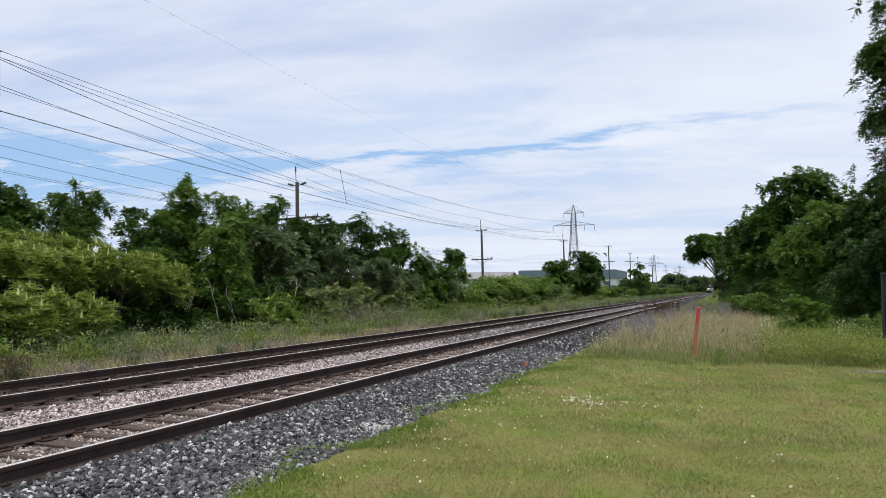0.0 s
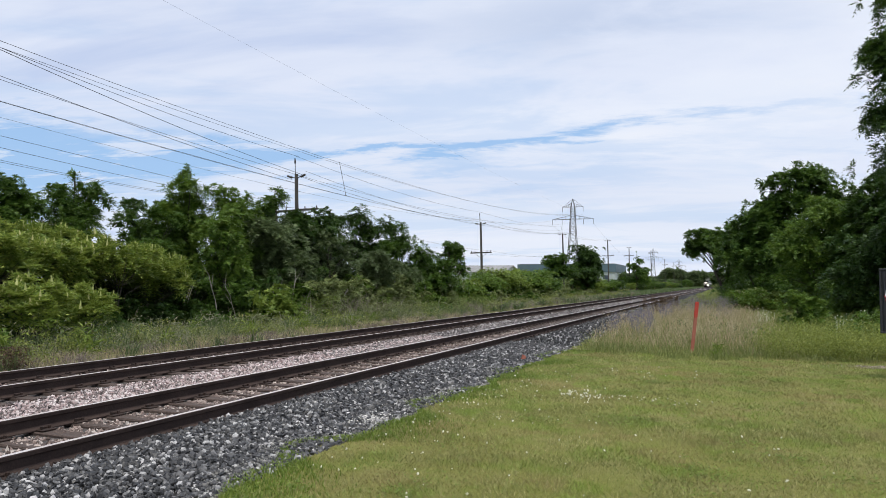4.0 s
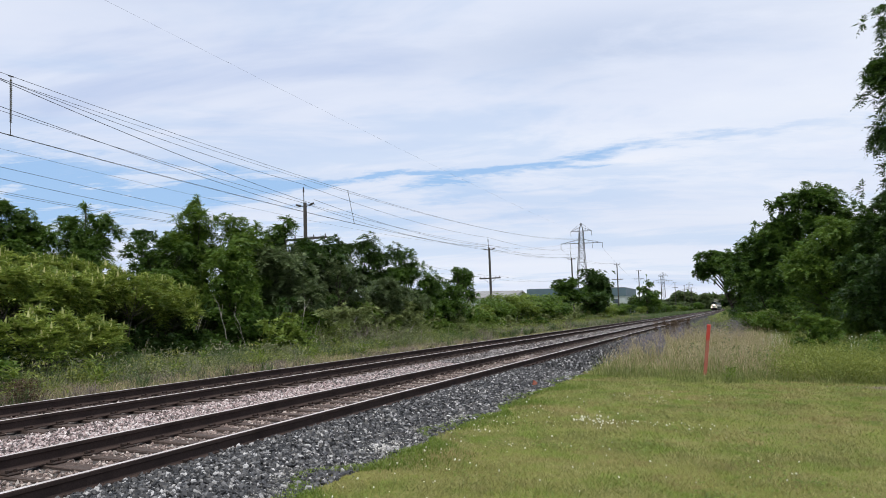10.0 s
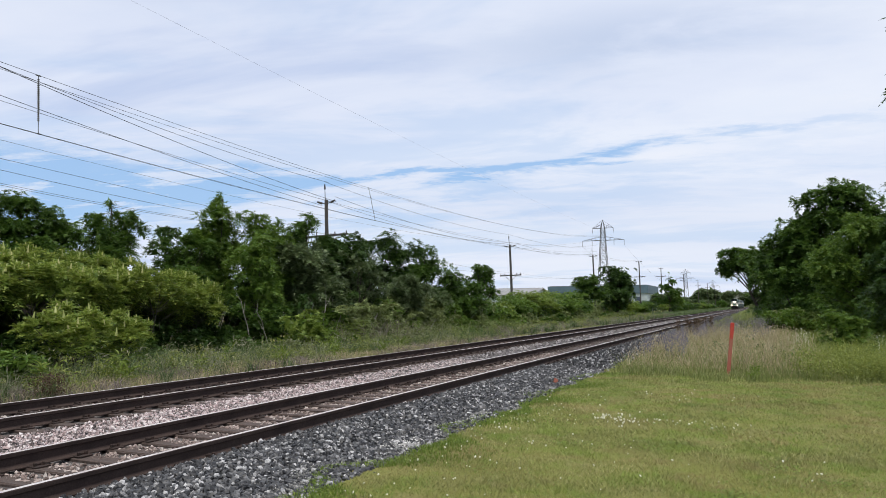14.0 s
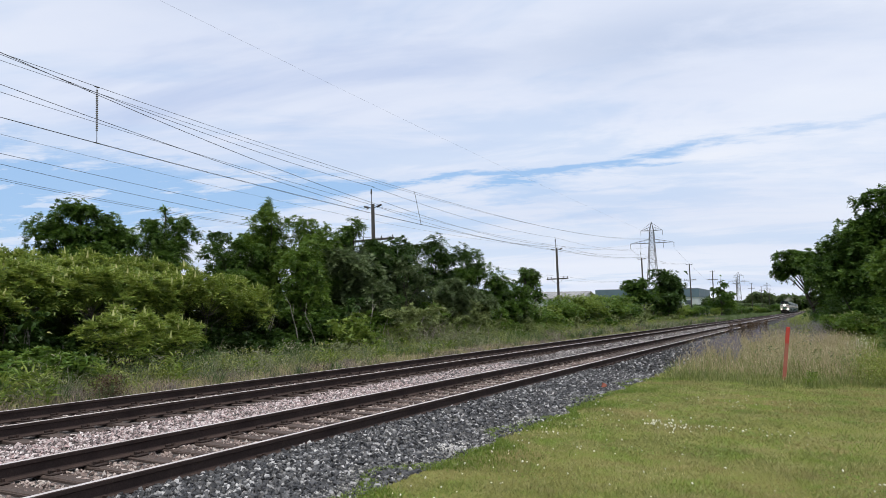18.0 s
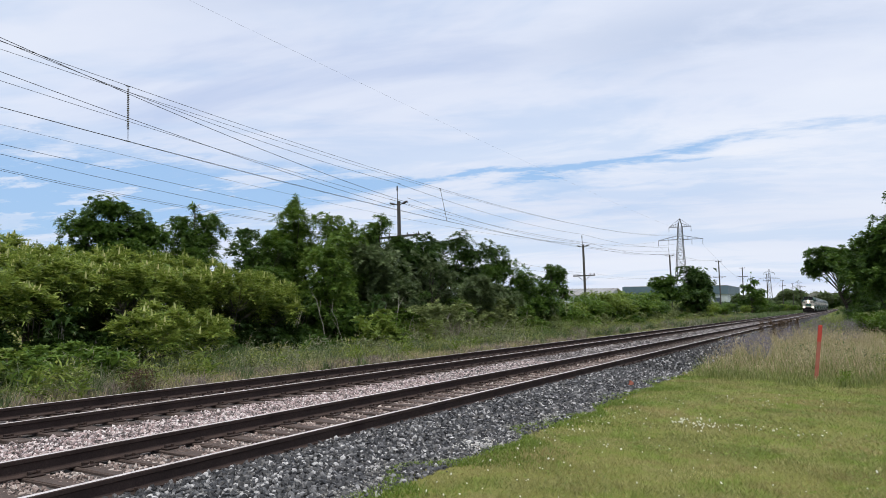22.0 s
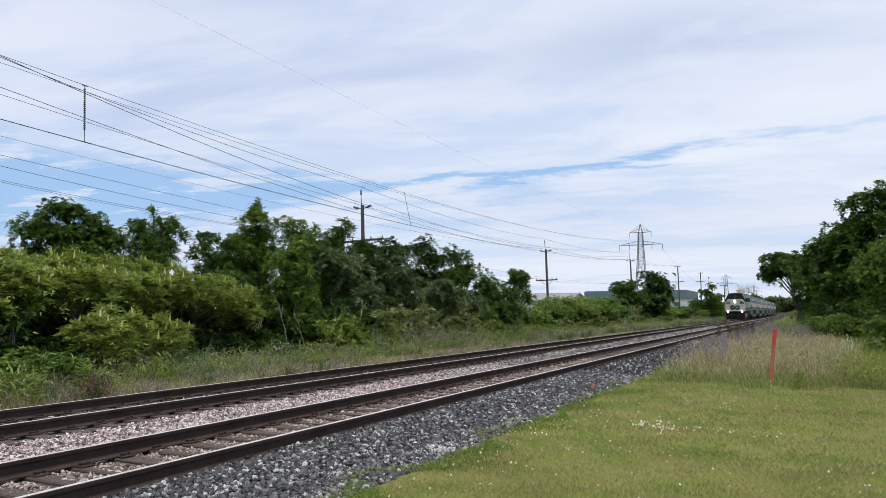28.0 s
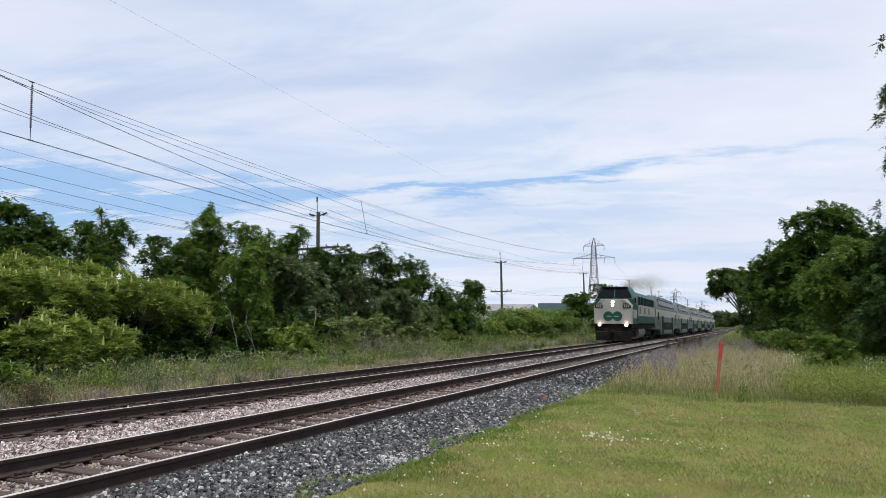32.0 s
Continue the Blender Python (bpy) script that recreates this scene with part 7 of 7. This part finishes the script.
def build_train():
    T = train_mats()
    TRAIN.append((build_locomotive(T), 0.0))
    TRAIN.append((build_smoke(), 0.0))
    c = build_coach(T)
    TRAIN.append((c, 18.1))
    for i in range(1, 6):
        TRAIN.append((copy_thing(c, pose(FAR_C, 400 + 27 * i, RAIL_TOP)), 18.1 + 25.95 * i))


BIRD = []


def build_bird():
    """A small dark bird, beak towards +y."""
    m = surface("dark_plumage", (0.020, 0.019, 0.018), (0.045, 0.042, 0.038), (0.03, 0.028, 0.026), 30, 200, 0.8)
    t = thing("bird", "small dark bird flying past under the clouds", "bird")
    bm = bmesh.new()
    bmesh.ops.create_uvsphere(bm, u_segments=12, v_segments=8, radius=1.0)
    for v in bm.verts:
        k = 1 - 0.35 * max(0.0, -v.co.y)
        v.co = Vector((v.co.x * 0.022 * k, v.co.y * 0.065, v.co.z * 0.024 * k))
    part("body", bm, m, t, smooth=True)
    bm = bmesh.new()
    bmesh.ops.create_uvsphere(bm, u_segments=10, v_segments=6, radius=0.018, matrix=Matrix.Translation((0, 0.068, 0.01)))
    rod((0, 0.084, 0.008), (0, 0.098, 0.006), 0.005, 0.001, 6, bm)
    part("head", bm, m, t, smooth=True)
    bm = box((0.026, 0.06, 0.005), (0, -0.085, 0.0), 0.001)
    part("tail", bm, m, t)
    wings = []
    for s in (-1, 1):
        pts = [(0, 0.03), (s * 0.05, 0.042), (s * 0.115, -0.012), (s * 0.06, -0.018), (0, -0.028)]
        V = [(x, y, z) for z in (-0.0025, 0.0025) for x, y in pts]
        F = [tuple(range(5))[::-s], tuple(range(5, 10))[::s]] + [(i, (i + 1) % 5, 5 + (i + 1) % 5, 5 + i)[::s] for i in range(5)]
        wings.append((part("wing", mesh_of("wing", V, F, m), None, t, at=pose(s * 0.012, 0, 0.008)), s))
    BIRD.append((t, wings))


def motions():
    bird, wings = BIRD[0]
    way = [(0, 323.0, -151.0), (28.0, -4.5, 10.9), (28.4, -9.16, 13.19), (28.6, -11.5, 14.34), (28.8, -13.88, 15.31), (29.0, -17.3, 16.74), (29.1, -18.7, 17.23), (29.4, -24.36, 18.7), (29.6, -28.42, 19.22), (30.0, -36.4, 20.2), (32.0, -77.0, 25.0)]
    walk(bird, [(t, pose(x, y, 8.78, 0, 0, 68 if t < 29.05 else 74)) for t, x, y in way])
    beat = [(0.0, 20)] + [(28.2 + 0.1 * i, (38, -6, -30, 4)[i % 4]) for i in range(17)] + [(32.0, 20)]
    for wing, s in wings:
        walk(wing, [(t, pose(s * 0.012, 0, 0.008, 0, -s * a, 0)) for t, a in beat])
    for ob, back in TRAIN:
        walk(ob, [(t, pose(FAR_C, train_front(t) + back, RAIL_TOP)) for t in range(0, 33, 2)])


# ---------------------------------------------------------------- build it all
build_left_plants()
build_stems()
build_right_plants()
build_weeds()
build_verges()
build_lawn()
build_stake()
build_sign()
build_gravel()
build_poles()
build_wires()
build_towers()
build_buildings()
build_train()
build_bird()
build_tracks()
motions()
